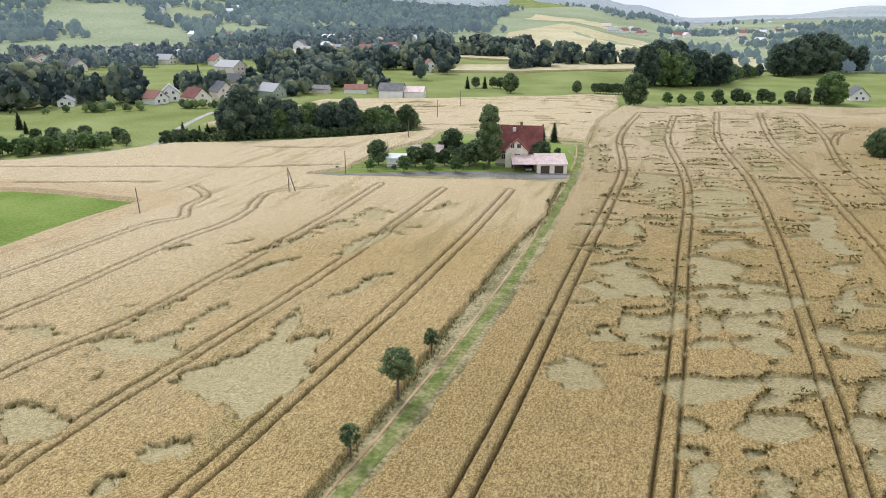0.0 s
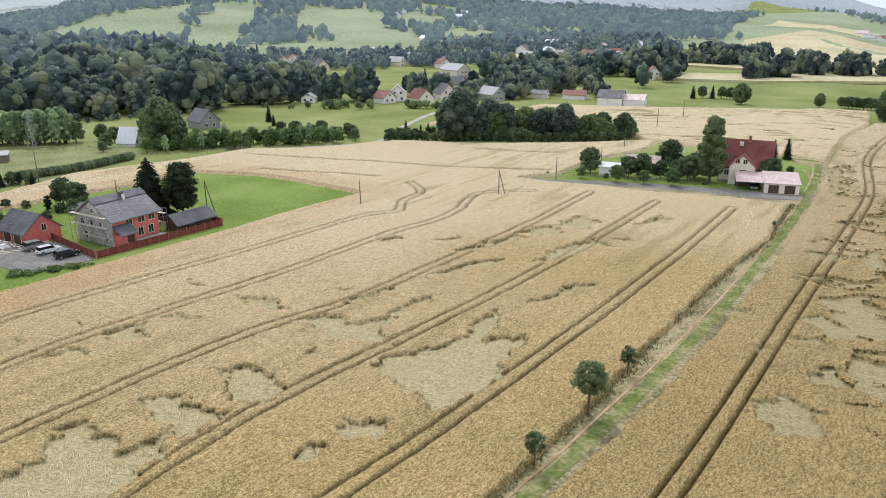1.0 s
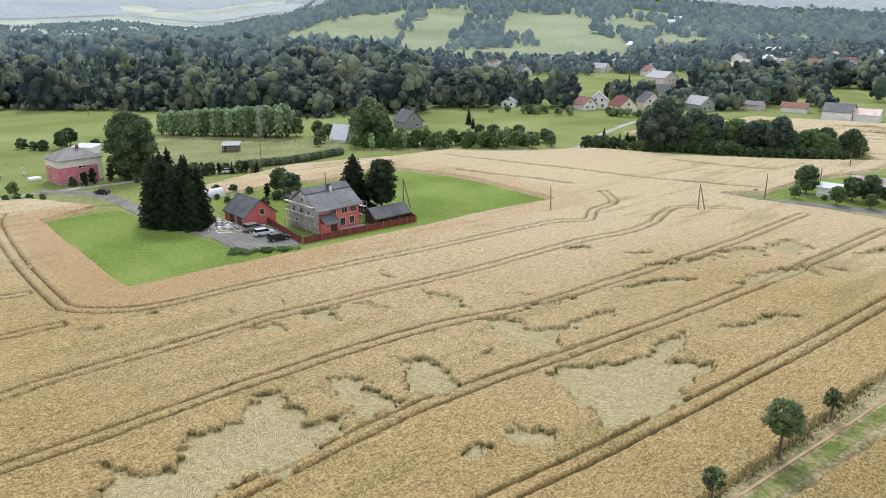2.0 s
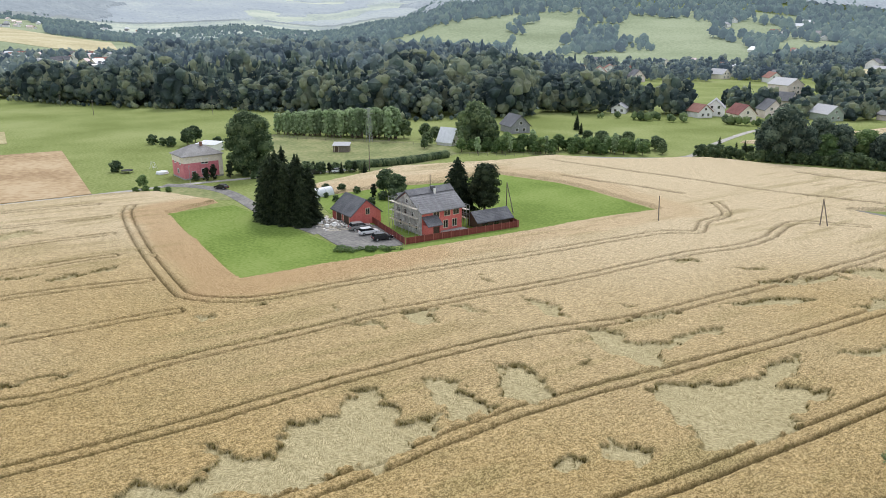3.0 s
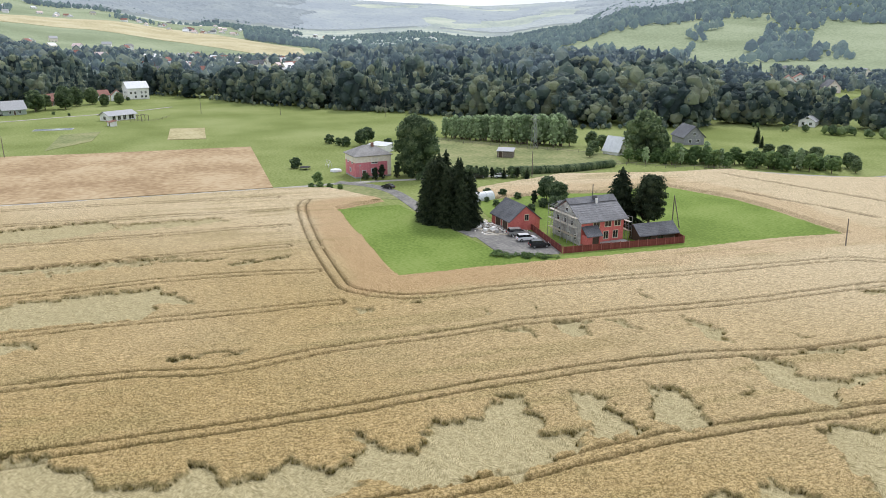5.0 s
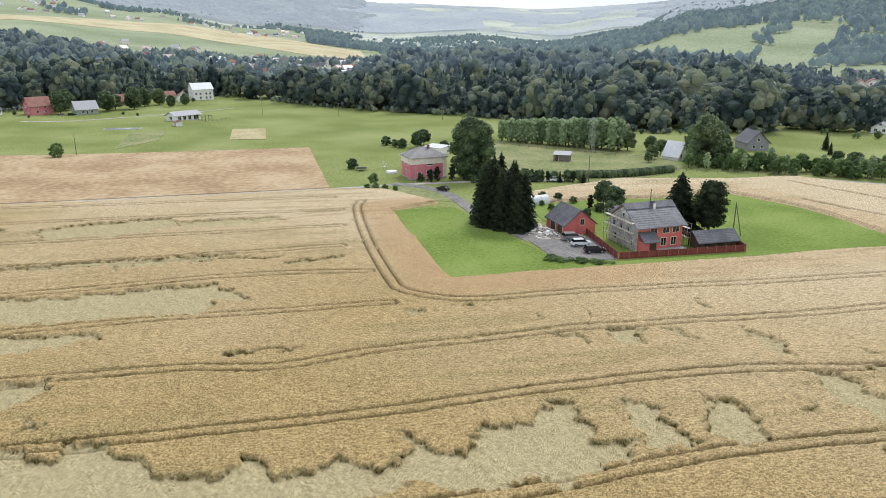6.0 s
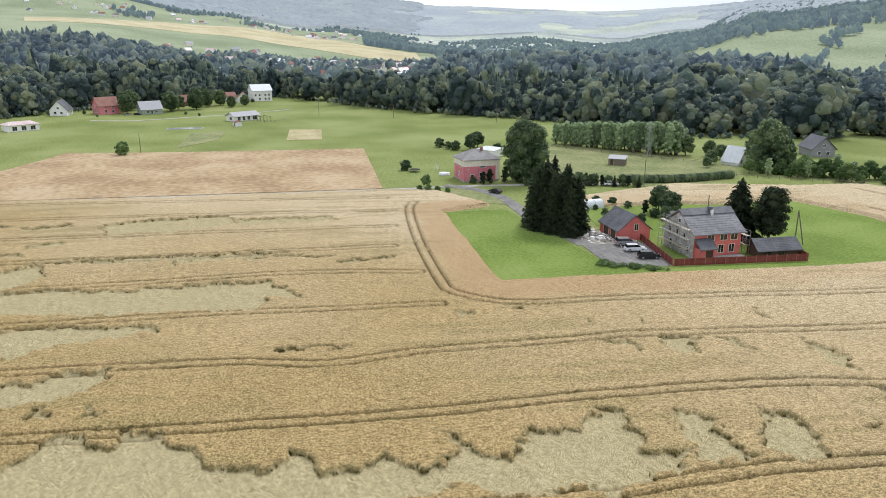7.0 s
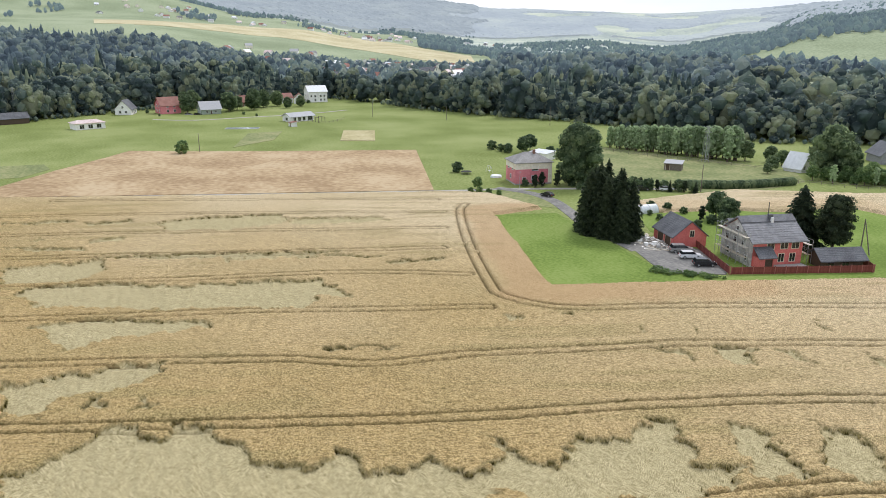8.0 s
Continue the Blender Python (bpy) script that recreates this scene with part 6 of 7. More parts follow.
house("red_garage", -120.3, 109.0, 77, 7.6, 9.0, 2.5, 5.6, M_RED, M_SLATE, "red garage with a steep dark gable roof", frame=M_FRAME, over=0.4, tiles=10,
      openings=[("S", 0.4, 3.0, 0.9, 1.3, "w"), ("W", -2.2, 1.1, 2.4, 2.1, "gate"), ("W", 1.2, 1.1, 2.4, 2.1, "gate")], category="garage")
house("garden_shed", -94.8, 125.8, -17, 4.2, 8.6, 2.0, 3.5, M_BROWN, M_SLATE, "dark timber shed with a grey gable roof", over=0.7, tiles=8,
      openings=[("E", -2.4, 1.1, 1.3, 1.1, "w"), ("E", 0.6, 1.1, 1.3, 1.1, "w"), ("E", 2.8, 1.0, 0.9, 1.8, "door")], category="shed", frame=M_BROWN)
house("garden_hut", -120.5, 126.5, -13, 4.0, 6.0, 2.2, 3.6, M_RAW, M_SLATE, "small grey garden hut with dark roof", over=0.5, category="shed")

pink = house("pink_house", -194.4, 112.9, -10, 9.4, 11.6, 6.6, 9.4, M_PINK, M_HIPROOF, "two-storey pink house with cream upper band and hip roof", hip=1.6, over=0.55, chimney=(0.8, 1.2, 10.0),
             openings=[("E", 0.4, 4.9, 1.9, 1.3, "w"), ("E", 0.2, 2.1, 1.7, 1.2, "w"), ("E", -3.0, 1.2, 1.1, 2.1, "door"), ("S", -2.0, 4.9, 1.2, 1.2, "w"), ("S", 1.8, 4.9, 1.2, 1.2, "w"), ("S", 0, 2.1, 1.2, 1.2, "w")], plinth=0.4)
part("upper_band", boxes((-4.74, 4.74, -5.84, 5.84, 4.7, 6.55)), M_CREAM, pink, "cream band under the eaves")
part("corner_band", boxes((4.6, 4.76, 4.6, 5.86, 0.4, 4.69)), M_CREAM, pink)

cream = house("cream_house", 22.4, 210.5, 80, 10.0, 12.6, 4.6, 10.8, M_CREAM, M_TILE, "cream house with a steep dark red tiled roof", over=0.7, tiles=16, chimney=(-0.6, -0.6, 12.0),
              openings=[("S", -1.6, 5.6, 1.0, 1.1, "w"), ("S", 1.6, 5.6, 1.0, 1.1, "w"), ("S", 0, 2.4, 1.3, 1.3, "w"), ("W", -4.2, 2.6, 1.2, 1.3, "w"), ("W", 4.0, 2.6, 1.2, 1.3, "w")], plinth=0.6)
wing = house("cream_house_front_gable", 21.3, 204.4, -10, 6.4, 3.6, 5.0, 7.9, M_CREAM, M_TILE, "cream front gable with dark red tiled roof", over=0.5, tiles=6,
             openings=[("S", -1.3, 6.3, 1.0, 1.1, "w"), ("S", 0.6, 6.3, 1.0, 1.1, "w"), ("S", 0.2, 3.4, 1.5, 1.4, "w"), ("S", 1.2, 1.1, 1.1, 2.1, "door")])
part("skylight", boxes((-1.9, -1.1, 0.9, 1.8, 9.4, 10.5)), M_WFRAME, cream)


def flat_garage(name, x, y, turn, w, d, h, wall, label, doors, roof_mat, category, slope=0.8):
    t = thing(name, Matrix.Translation((x, y, 0)) @ Matrix.Rotation(radians(turn), 4, "Z"), label, category)
    if wall is None:
        for px_, py_ in ((-w / 2 + 0.1, -d / 2 + 0.1), (w / 2 - 0.1, -d / 2 + 0.1), (-w / 2 + 0.1, d / 2 - 0.1), (w / 2 - 0.1, d / 2 - 0.1)):
            part("post", boxes((px_ - 0.08, px_ + 0.08, py_ - 0.08, py_ + 0.08, -0.1, h)), M_TIMBER, t)
        part("back_wall", boxes((-w / 2, w / 2, d / 2 - 0.12, d / 2, 0, h + slope - 0.15)), M_BROWN, t)
    else:
        bm = bmesh.new()
        a = prism(bm, [(-d / 2, -0.2), (d / 2, -0.2), (d / 2, h + slope), (-d / 2, h)], -w / 2, w / 2)
        bmesh.ops.rotate(bm, verts=bm.verts, cent=(0, 0, 0), matrix=Matrix.Rotation(radians(90), 3, "Z"))
        bmesh.ops.scale(bm, verts=bm.verts, vec=(-1, 1, 1))
        bmesh.ops.recalc_face_normals(bm, faces=bm.faces)
        part("wall", bm, wall, t)
    bm = prism(bmesh.new(), [(-d / 2 - 0.4, h - 0.05), (d / 2 + 0.3, h + slope + 0.05), (d / 2 + 0.3, h + slope + 0.17), (-d / 2 - 0.4, h + 0.07)], -w / 2 - 0.3, w / 2 + 0.3)
    bmesh.ops.rotate(bm, verts=bm.verts, cent=(0, 0, 0), matrix=Matrix.Rotation(radians(90), 3, "Z"))
    bmesh.ops.scale(bm, verts=bm.verts, vec=(-1, 1, 1))
    bmesh.ops.recalc_face_normals(bm, faces=bm.faces)
    r = part("roof", bm, roof_mat, t)
    rib = prism(bmesh.new(), [(-d / 2 - 0.4, h + 0.06), (d / 2 + 0.3, h + slope + 0.16), (d / 2 + 0.3, h + slope + 0.21), (-d / 2 - 0.4, h + 0.11)], -0.04, 0.04)
    bmesh.ops.rotate(rib, verts=rib.verts, cent=(0, 0, 0), matrix=Matrix.Rotation(radians(90), 3, "Z"))
    bmesh.ops.scale(rib, verts=rib.verts, vec=(-1, 1, 1))
    bmesh.ops.recalc_face_normals(rib, faces=rib.faces)
    me = bpy.data.meshes.new("roof_rib")
    rib.to_mesh(me)
    me.materials.append(roof_mat)
    n = int(w / 0.6)
    for k in range(n):
        part("roof_rib", me, roof_mat, r).location = (-w / 2 + w * (k + 0.5) / n, 0, 0)
    for u, dw in doors:
        window(t, dw, 2.1, "S", u, 1.1, w / 2, d / 2, M_FRAME, "garage_door", M_BROWN, 0)
    return t


flat_garage("double_garage", 30.1, 198.4, 0, 8.2, 6.6, 2.6, M_CREAM, "cream double garage with brown doors and pale pink roof", [(-1.9, 2.4), (1.9, 2.4)], M_SHEET, "garage", 1.6)
flat_garage("carport", 22.6, 199.0, 0, 6.2, 5.6, 2.4, None, "open carport with a pale pink sheet roof", [], M_SHEET, "carport", 1.4)
house("garden_outbuilding", -4.6, 214.5, 90, 5.0, 9.0, 2.4, 4.4, M_CREAM, M_SHEET, "low cream outbuilding with a faded pink roof", over=0.4, category="outbuilding", openings=[("W", -2, 1.3, 1.0, 1.0, "w"), ("W", 2, 1.3, 1.0, 1.0, "w")])
flat_garage("white_caravan_shed", -13.0, 206.0, -8, 6.0, 4.0, 2.5, M_WHITE, "white garden shed with a flat white roof", [(1.2, 1.0)], M_WHITESHEET, "shed", 0.5)
flat_garage("pasture_hut", -194.4, 169.5, 40, 5.6, 4.0, 2.3, M_TIMBER, "weathered grey timber hut in the pasture", [(-1.6, 1.2)], M_GREYROOF, "hut", 0.6)

WIN2 = [("E", -2, 4.2, 1.1, 1.3, "w"), ("E", 2, 4.2, 1.1, 1.3, "w"), ("E", -2, 1.6, 1.1, 1.3, "w"), ("E", 2, 1.6, 1.1, 1.3, "w"), ("S", -1.6, 4.4, 1.0, 1.2, "w"), ("S", 1.6, 4.4, 1.0, 1.2, "w"), ("S", -2, 1.6, 1.1, 1.3, "w"), ("S", 2, 1.6, 1.1, 1.3, "w")]
WIN1 = [("E", -2.4, 1.5, 1.2, 1.3, "w"), ("E", 2.4, 1.5, 1.2, 1.3, "w"), ("E", 0, 1.1, 1.0, 2.0, "door"), ("S", -1.6, 1.5, 1.1, 1.2, "w"), ("S", 1.6, 1.5, 1.1, 1.2, "w"), ("S", 0, 4.2, 1.0, 1.1, "w")]
house("white_tent_roof_house", -176.0, 206.5, 100, 6.6, 6.4, 1.5, 6.2, M_WHITE, M_WHITESHEET, "small house under a bright white steep roof", WIN1, over=0.4)
house("grey_house", -177.0, 250.5, 62, 8.5, 10.5, 3.2, 7.2, M_GREYWALL, M_SLATE, "grey boarded house with a dark gable roof", WIN1, over=0.6)
house("white_farmhouse", -512, 120, 4, 10.5, 13.5, 7.2, 11.0, M_WHITE, M_WHITESHEET, "tall white farmhouse with a bright metal roof", WIN2 + [("E", 4.6, 4.2, 1.1, 1.3, "w"), ("E", -4.8, 4.2, 1.1, 1.3, "w"), ("E", 4.6, 1.6, 1.1, 1.3, "w")], over=0.5)
house("white_annexe", -503, 106, 78, 7, 8, 3.4, 6.6, M_WHITE, M_TILE2, "white gabled annexe with an archway", [("S", 0, 1.3, 2.0, 2.4, "gate"), ("S", 0, 4.4, 0.9, 1.0, "w")], over=0.4)
house("red_roofed_barn", -509, 97, 8, 8, 10, 3.6, 6.4, M_WHITE, M_TILE2, "low white barn with faded red tiles", [("E", -2, 1.5, 1, 1, "w")], over=0.4, category="barn")
house("white_bungalow", -397.5, 83.5, 22, 8.0, 15.0, 2.7, 4.4, M_WHITE, M_GREYROOF, "low white bungalow with grey roof and large windows", [("E", u, 1.4, 1.6, 2.0, "w") for u in (-5, -2, 1)] + [("E", 4.8, 1.4, 2.6, 2.2, "w"), ("S", 0, 1.4, 2.0, 1.6, "w")], over=0.8)
house("gabled_white_house", -463, -3.5, 74, 9.0, 11.0, 3.2, 8.0, M_WHITE, M_SLATE, "white gabled house with a dark steep roof", WIN1, over=0.6)
house("red_gabled_house", -461, 19.5, 18, 10.0, 11.5, 4.8, 9.2, M_PINK, M_TILE2, "red house with an orange-red tiled roof", WIN2, over=0.6)
house("grey_roofed_house", -452, 42, 10, 9.0, 11.5, 3.0, 7.0, M_GREENWALL, M_GREYROOF, "grey-green house with a broad grey roof", WIN1, over=0.6)
house("low_modern_house", -401, -21, 20, 9.0, 14.0, 2.9, 4.4, M_WHITE, M_SHEET, "low white house with a pale pink hipped roof", [("E", u, 1.4, 2.0, 1.8, "w") for u in (-4, 0, 4)], hip=4.5, over=0.6)
house("dark_barn", -436, -58, 20, 8.0, 14.0, 2.8, 5.4, M_BROWN, M_SLATE, "long low dark barn at the wood", (), over=0.5, category="barn")
house("brick_cottage", -493, 66, 30, 7, 9, 2.8, 6.6, M_BRICK, M_TILE2, "small brick cottage half hidden by trees", WIN1, over=0.4)
house("dark_roofed_house", 229, 404, -15, 9.0, 14.0, 3.0, 7.2, M_WHITE, M_SLATE, "white house with a dark half-hipped roof", WIN1 + [("W", -3, 1.5, 1.2, 1.3, "w"), ("W", 3, 1.5, 1.2, 1.3, "w")], over=0.6)
house("dark_timber_barn", 186, 383, 20, 7.0, 9.0, 2.2, 4.8, M_BROWN, M_SLATE, "dark timber barn behind the crest", (), over=0.5, category="barn")
g = np.random.default_rng(17)
VILLAGE = (("duplex_house", -26, 376, 82, 10, 12, 4.2, 7.4, M_WHITE, M_SLATE), ("duplex_house", -14.5, 376, 82, 9, 10, 3.4, 5.6, M_WHITE, M_SHEET), ("village_house", -139, 352, 60, 8, 9, 3, 6.2, M_WHITE, M_TILE2), ("village_house", -136, 364, 20, 9, 11, 4, 8, M_WHITE, M_GREYROOF),
           ("village_house", -119, 352, 50, 9, 11, 3.5, 7.5, M_CREAM, M_TILE), ("village_house", -113, 374, 40, 9, 11, 4, 8.5, M_ROSE, M_SLATE), ("village_house", -121, 426, 75, 8, 9, 4, 8, M_ROSE, M_SLATE), ("village_house", -89, 380, 55, 9, 12, 3.5, 7, M_GREENWALL, M_GREYROOF),
           ("village_house", -147, 512, 60, 13, 18, 6, 10, M_ROSE, M_GREYROOF), ("village_house", -62, 470, 30, 9, 11, 4, 8.5, M_WHITE, M_GREYROOF), ("village_house", -47, 398, 85, 7, 12, 2.6, 4.6, M_WHITE, M_TILE2), ("village_house", -66, 398, 80, 6, 9, 2.6, 4.2, M_ROSE, M_SLATE), ("village_house", -10, 540, 10, 10, 12, 4, 9, M_WHITE, M_TILE2),
           ("village_house", -60, 540, 70, 9, 11, 4, 8, M_WHITE, M_GREYROOF), ("village_house", -276, 264, 40, 6, 12, 2.4, 4.0, M_WHITE, M_GREYROOF), ("village_house", -178, 345, 20, 7, 14, 2.6, 4.6, M_WHITE, M_GREYROOF), ("village_house", -300, 540, 30, 12, 16, 6, 11, M_WHITE, M_TILE2), ("village_house", -270, 545, 50, 10, 12, 4, 9, M_ROSE, M_SLATE), ("village_house", -185, 606, 40, 10, 14, 4, 8, M_WHITE, M_TILE2), ("village_house", -232, 620, 70, 10, 15, 4, 8, M_CREAM, M_GREYROOF), ("village_house", -330, 612, 30, 14, 18, 4, 8.5, M_WHITE, M_TILE2), ("village_house", -352, 596, 60, 10, 16, 4, 8, M_CREAM, M_TILE))
for name, x, y, turn, w, l, e, r, wm, rm in VILLAGE:
    house(name, x, y, turn, w, l, e, r, wm, rm, "village house with %s and %s" % (wm.name.replace("_", " "), rm.name.replace("_", " ")), WIN1 if e < 3.9 else WIN2, over=0.5)


def far_house(x, y, turn, k):
    w, l, e = 9 + 3 * g.random(), 11 + 5 * g.random(), 3.5 + 3 * g.random()
    wm = (M_WHITE, M_CREAM, M_WHITE, M_WHITE)[k % 4]
    rm = (M_TILE2, M_GREYROOF, M_SHEET, M_SLATE, M_WHITESHEET)[k % 5]
    house("far_house", x, y, turn, w, l, e, e + 3.8, wm, rm, "distant %s house under %s" % ("cream" if wm is M_CREAM else "white", rm.name.replace("_", " ")), [("E", -2.5, 1.6, 1.4, 1.5, "w"), ("E", 2.5, 1.6, 1.4, 1.5, "w")], over=0.6)


k = 0
for a0, a1, r0, r1, n in ((63, 76, 690, 1250, 96), (66, 92, 2150, 2500, 60), (1, 11, 690, 960, 26), (52, 63, 820, 1050, 12), (13, 34, 640, 800, 12), (12, 22, 950, 1400, 16), (46, 60, 1400, 2600, 30), (-17, -28, 1000, 2600, 48), (-12, -15, 1150, 1300, 7), (60, 75, 2200, 3200, 26), (71, 84, 1000, 1450, 34)):
    for _ in range(n):
        a, r = radians(a0 + (a1 - a0) * g.random()), r0 + (r1 - r0) * g.random()
        far_house(-r * math.sin(a), r * math.cos(a), g.uniform(0, 180), k)
        k += 1


# ---- vehicles ----
def car(x, y, turn, paint, label, estate=True, scale=1.0):
    t = thing("car", Matrix.Translation((x, y, 0.09)) @ Matrix.Rotation(radians(turn), 4, "Z") @ Matrix.Scale(scale, 4), label, "car", "parked cars")
    hull = [(-2.15, 0.30), (-2.20, 0.62), (-2.1, 0.92), (-0.95, 1.0) if estate else (-1.2, 0.98), (1.0, 0.98), (2.0, 0.80), (2.2, 0.62), (2.18, 0.30)]
    bm = prism(bmesh.new(), hull, -0.88, 0.88)
    bmesh.ops.bevel(bm, geom=list(bm.edges), offset=0.06, segments=2, affect="EDGES")
    part("body", bm, paint, t)
    cab = [(-2.02, 0.95), (-1.75, 1.46), (0.35, 1.50), (1.15, 0.96)] if estate else [(-1.9, 0.95), (-1.2, 1.40), (0.3, 1.42), (1.1, 0.96)]
    part("glazing", prism(bmesh.new(), cab, -0.76, 0.76), M_GLASS, t)
    bm = boxes((cab[1][0] - 0.05, cab[2][0] + 0.05, -0.74, 0.74, cab[2][1] - 0.07, cab[2][1] + 0.03))
    bmesh.ops.bevel(bm, geom=list(bm.edges), offset=0.03, segments=1, affect="EDGES")
    part("roof_panel", bm, paint, t)
    for u in (-1.35, 1.35):
        for v in (-0.84, 0.84):
            w = part("tyre", tube(bmesh.new(), (u, v - 0.1, 0.32), (u, v + 0.1, 0.32), 0.32, 0.32, 16), M_TYRE, t)
            part("rim", tube(bmesh.new(), (u, v - 0.11, 0.32), (u, v + 0.11, 0.32), 0.2, 0.2, 12), M_STEEL, w)
    for v in (-0.62, 0.62):
        part("headlight", boxes((2.1, 2.19, v - 0.18, v + 0.18, 0.62, 0.75)), M_WFRAME, t)
        part("tail_light", boxes((-2.2, -2.1, v - 0.15, v + 0.15, 0.65, 0.85)), M_TAIL, t)
    return t


M_YELLOW = material("yellow_plastic", [(0.55, 0.42, 0.04), (0.62, 0.50, 0.07)], 4, 0.4)
M_TYRE = material("black_rubber", [(0.015, 0.015, 0.015), (0.03, 0.03, 0.03)], 8, 0.85)
M_TAIL = material("red_plastic", [(0.3, 0.01, 0.01), (0.4, 0.02, 0.02)], 8, 0.3)
M_BLACKCAR = material("black_car_paint", [(0.012, 0.013, 0.016), (0.018, 0.019, 0.022)], 3, 0.18, spec=0.6)
M_WHITECAR = material("white_car_paint", [(0.70, 0.71, 0.72), (0.76, 0.77, 0.78)], 3, 0.2, spec=0.6)
M_SILVERCAR = material("grey_car_paint", [(0.28, 0.28, 0.27), (0.34, 0.34, 0.33)], 3, 0.25, spec=0.6, metal=0.3)
car(-113.6, 103.9, 66, M_SILVERCAR, "grey van parked beside the red garage", scale=1.12)
car(-109.4, 102.6, 66, M_WHITECAR, "white estate car parked in the yard")
car(-104.3, 101.6, 66, M_BLACKCAR, "black estate car parked in the yard")
car(-172.6, 106.8, 200, M_BLACKCAR, "black car standing on the road", False, 0.92)
car(-169.3, 137.0, 66, M_BLACKCAR, "dark red car parked by the hedge", False)
car(-166.0, 143.0, 66, M_WHITECAR, "white car parked by the hedge", False)
car(23.8, 199.2, -88, M_SILVERCAR, "grey car parked under the carport", False)
car(-448, 30, 80, M_SILVERCAR, "grey car beside the red house")
car(-447, 35, 95, M_BLACKCAR, "dark car beside the grey-green house")


# ---- fences, poles and clutter ----
def fence(a, b, label, panel=2.1):
    a, b = Vector(a), Vector(b)
    d = b - a
    turn = math.atan2(d.y, d.x)
    t = thing("fence", Matrix.Translation((a.x, a.y, 0)) @ Matrix.Rotation(turn, 4, "Z"), label, "fence", "red board fences")
    n = round(d.length / panel)
    w = d.length / n
    m = 12
    bw = (w - 0.16) / m
    meshes = []
    for key, dims in (("rail", (0.08, w - 0.08, -0.05, -0.02, 0.0, 0.1)), ("board", (0.005, bw - 0.005, -0.02, 0.015, 0.08, 1.5))):
        bm = boxes(dims)
        me = bpy.data.meshes.new(key)
        bm.to_mesh(me)
        me.materials.append(M_FENCE)
        meshes.append(me)
    bm = boxes((-0.07, 0.07, -0.07, 0.07, -0.2, 1.65))
    mp = bpy.data.meshes.new("fence_post")
    bm.to_mesh(mp)
    mp.materials.append(M_FPOST)
    for k in range(n + 1):
        part("post", mp, M_FPOST, t).location = (w * k, 0, 0)
        if k < n:
            panel_ = part("panel_rail", meshes[0], M_FENCE, t)
            panel_.location = (w * k, 0, 0.25)
            part("rail", meshes[0], M_FENCE, panel_).location = (0, 0, 0.9)
            for q in range(m):
                part("board", meshes[1], M_FENCE, panel_).location = (0.08 + bw * q, 0, -0.25 + 0.02 * (q % 2))
    return t


M_FPOST = material("pale_red_fence_post", [(0.26, 0.09, 0.07), (0.36, 0.14, 0.11)], 4, 0.8)
fence((-115.8, 109.6), (-98.3, 102.2), "red-brown board fence beside the parking yard")
fence((-98.0, 102.3), (-88.6, 128.2), "red-brown board fence along the wheat field")
fence((-88.6, 128.6), (-93.0, 131.0), "short red-brown board fence behind the shed")


def rail_fence(line, gap, height, label, rails=2):
    pts_ = [Vector((*p, 0)) for p in line]
    t = thing("post_fence", Matrix.Translation(pts_[0]), label, "fence", "post and rail fences")
    o = pts_[0]
    for p, q in zip(pts_, pts_[1:]):
        n = max(1, round((q - p).length / gap))
        for k in range(n):
            a = p.lerp(q, k / n) - o
            b = p.lerp(q, (k + 1) / n) - o
            part("post", tube(bmesh.new(), (a.x, a.y, -0.2), (a.x, a.y, height), 0.07, 0.06, 6), M_TIMBER, t)
            for r in range(rails):
                z = height * (0.5 + 0.42 * r)
                part("rail", tube(bmesh.new(), (a.x, a.y, z), (b.x, b.y, z), 0.04, 0.04, 5), M_TIMBER, t)
    return t


rail_fence(pts("-160,189 -147,198 -131,212"), 3.0, 1.2, "weathered post and rail fence along the field")
rail_fence(pts("-252,172 -228,176 -200,190 -182,199"), 4.0, 1.2, "weathered rail fence below the aspens")
rail_fence(pts("-26,201 -10,200.2 9,200.2"), 3.0, 1.1, "low dark garden fence before the cream house", 3)
rail_fence(pts("-388,76 -378,96 -392,108"), 5.0, 1.2, "thin garden fence beside the bungalow")


def pole(x, y, height, label, arm=True, twin=False, lean=0.0):
    t = thing("utility_pole", Matrix.Translation((x, y, float(ground_z(x, y)))), label, "utility pole", "utility poles")
    part("post", tube(bmesh.new(), (0, 0, -0.3), (lean, 0, height), 0.15, 0.10, 8), M_TIMBER, t)
    if twin:
        part("strut", tube(bmesh.new(), (1.7, 0.6, -0.3), (lean + 0.1, 0, height * 0.93), 0.14, 0.10, 8), M_TIMBER, t)
    if arm:
        part("crossarm", boxes((-0.8, 0.8, -0.05, 0.05, height - 0.45, height - 0.33)), M_TIMBER, t)
        for u in (-0.7, 0.0, 0.7):
            part("insulator", tube(bmesh.new(), (u + (lean if u == 0 else 0), 0, height - 0.33), (u + (lean if u == 0 else 0), 0, height - 0.1), 0.05, 0.03, 6), M_WFRAME, t)
    return t


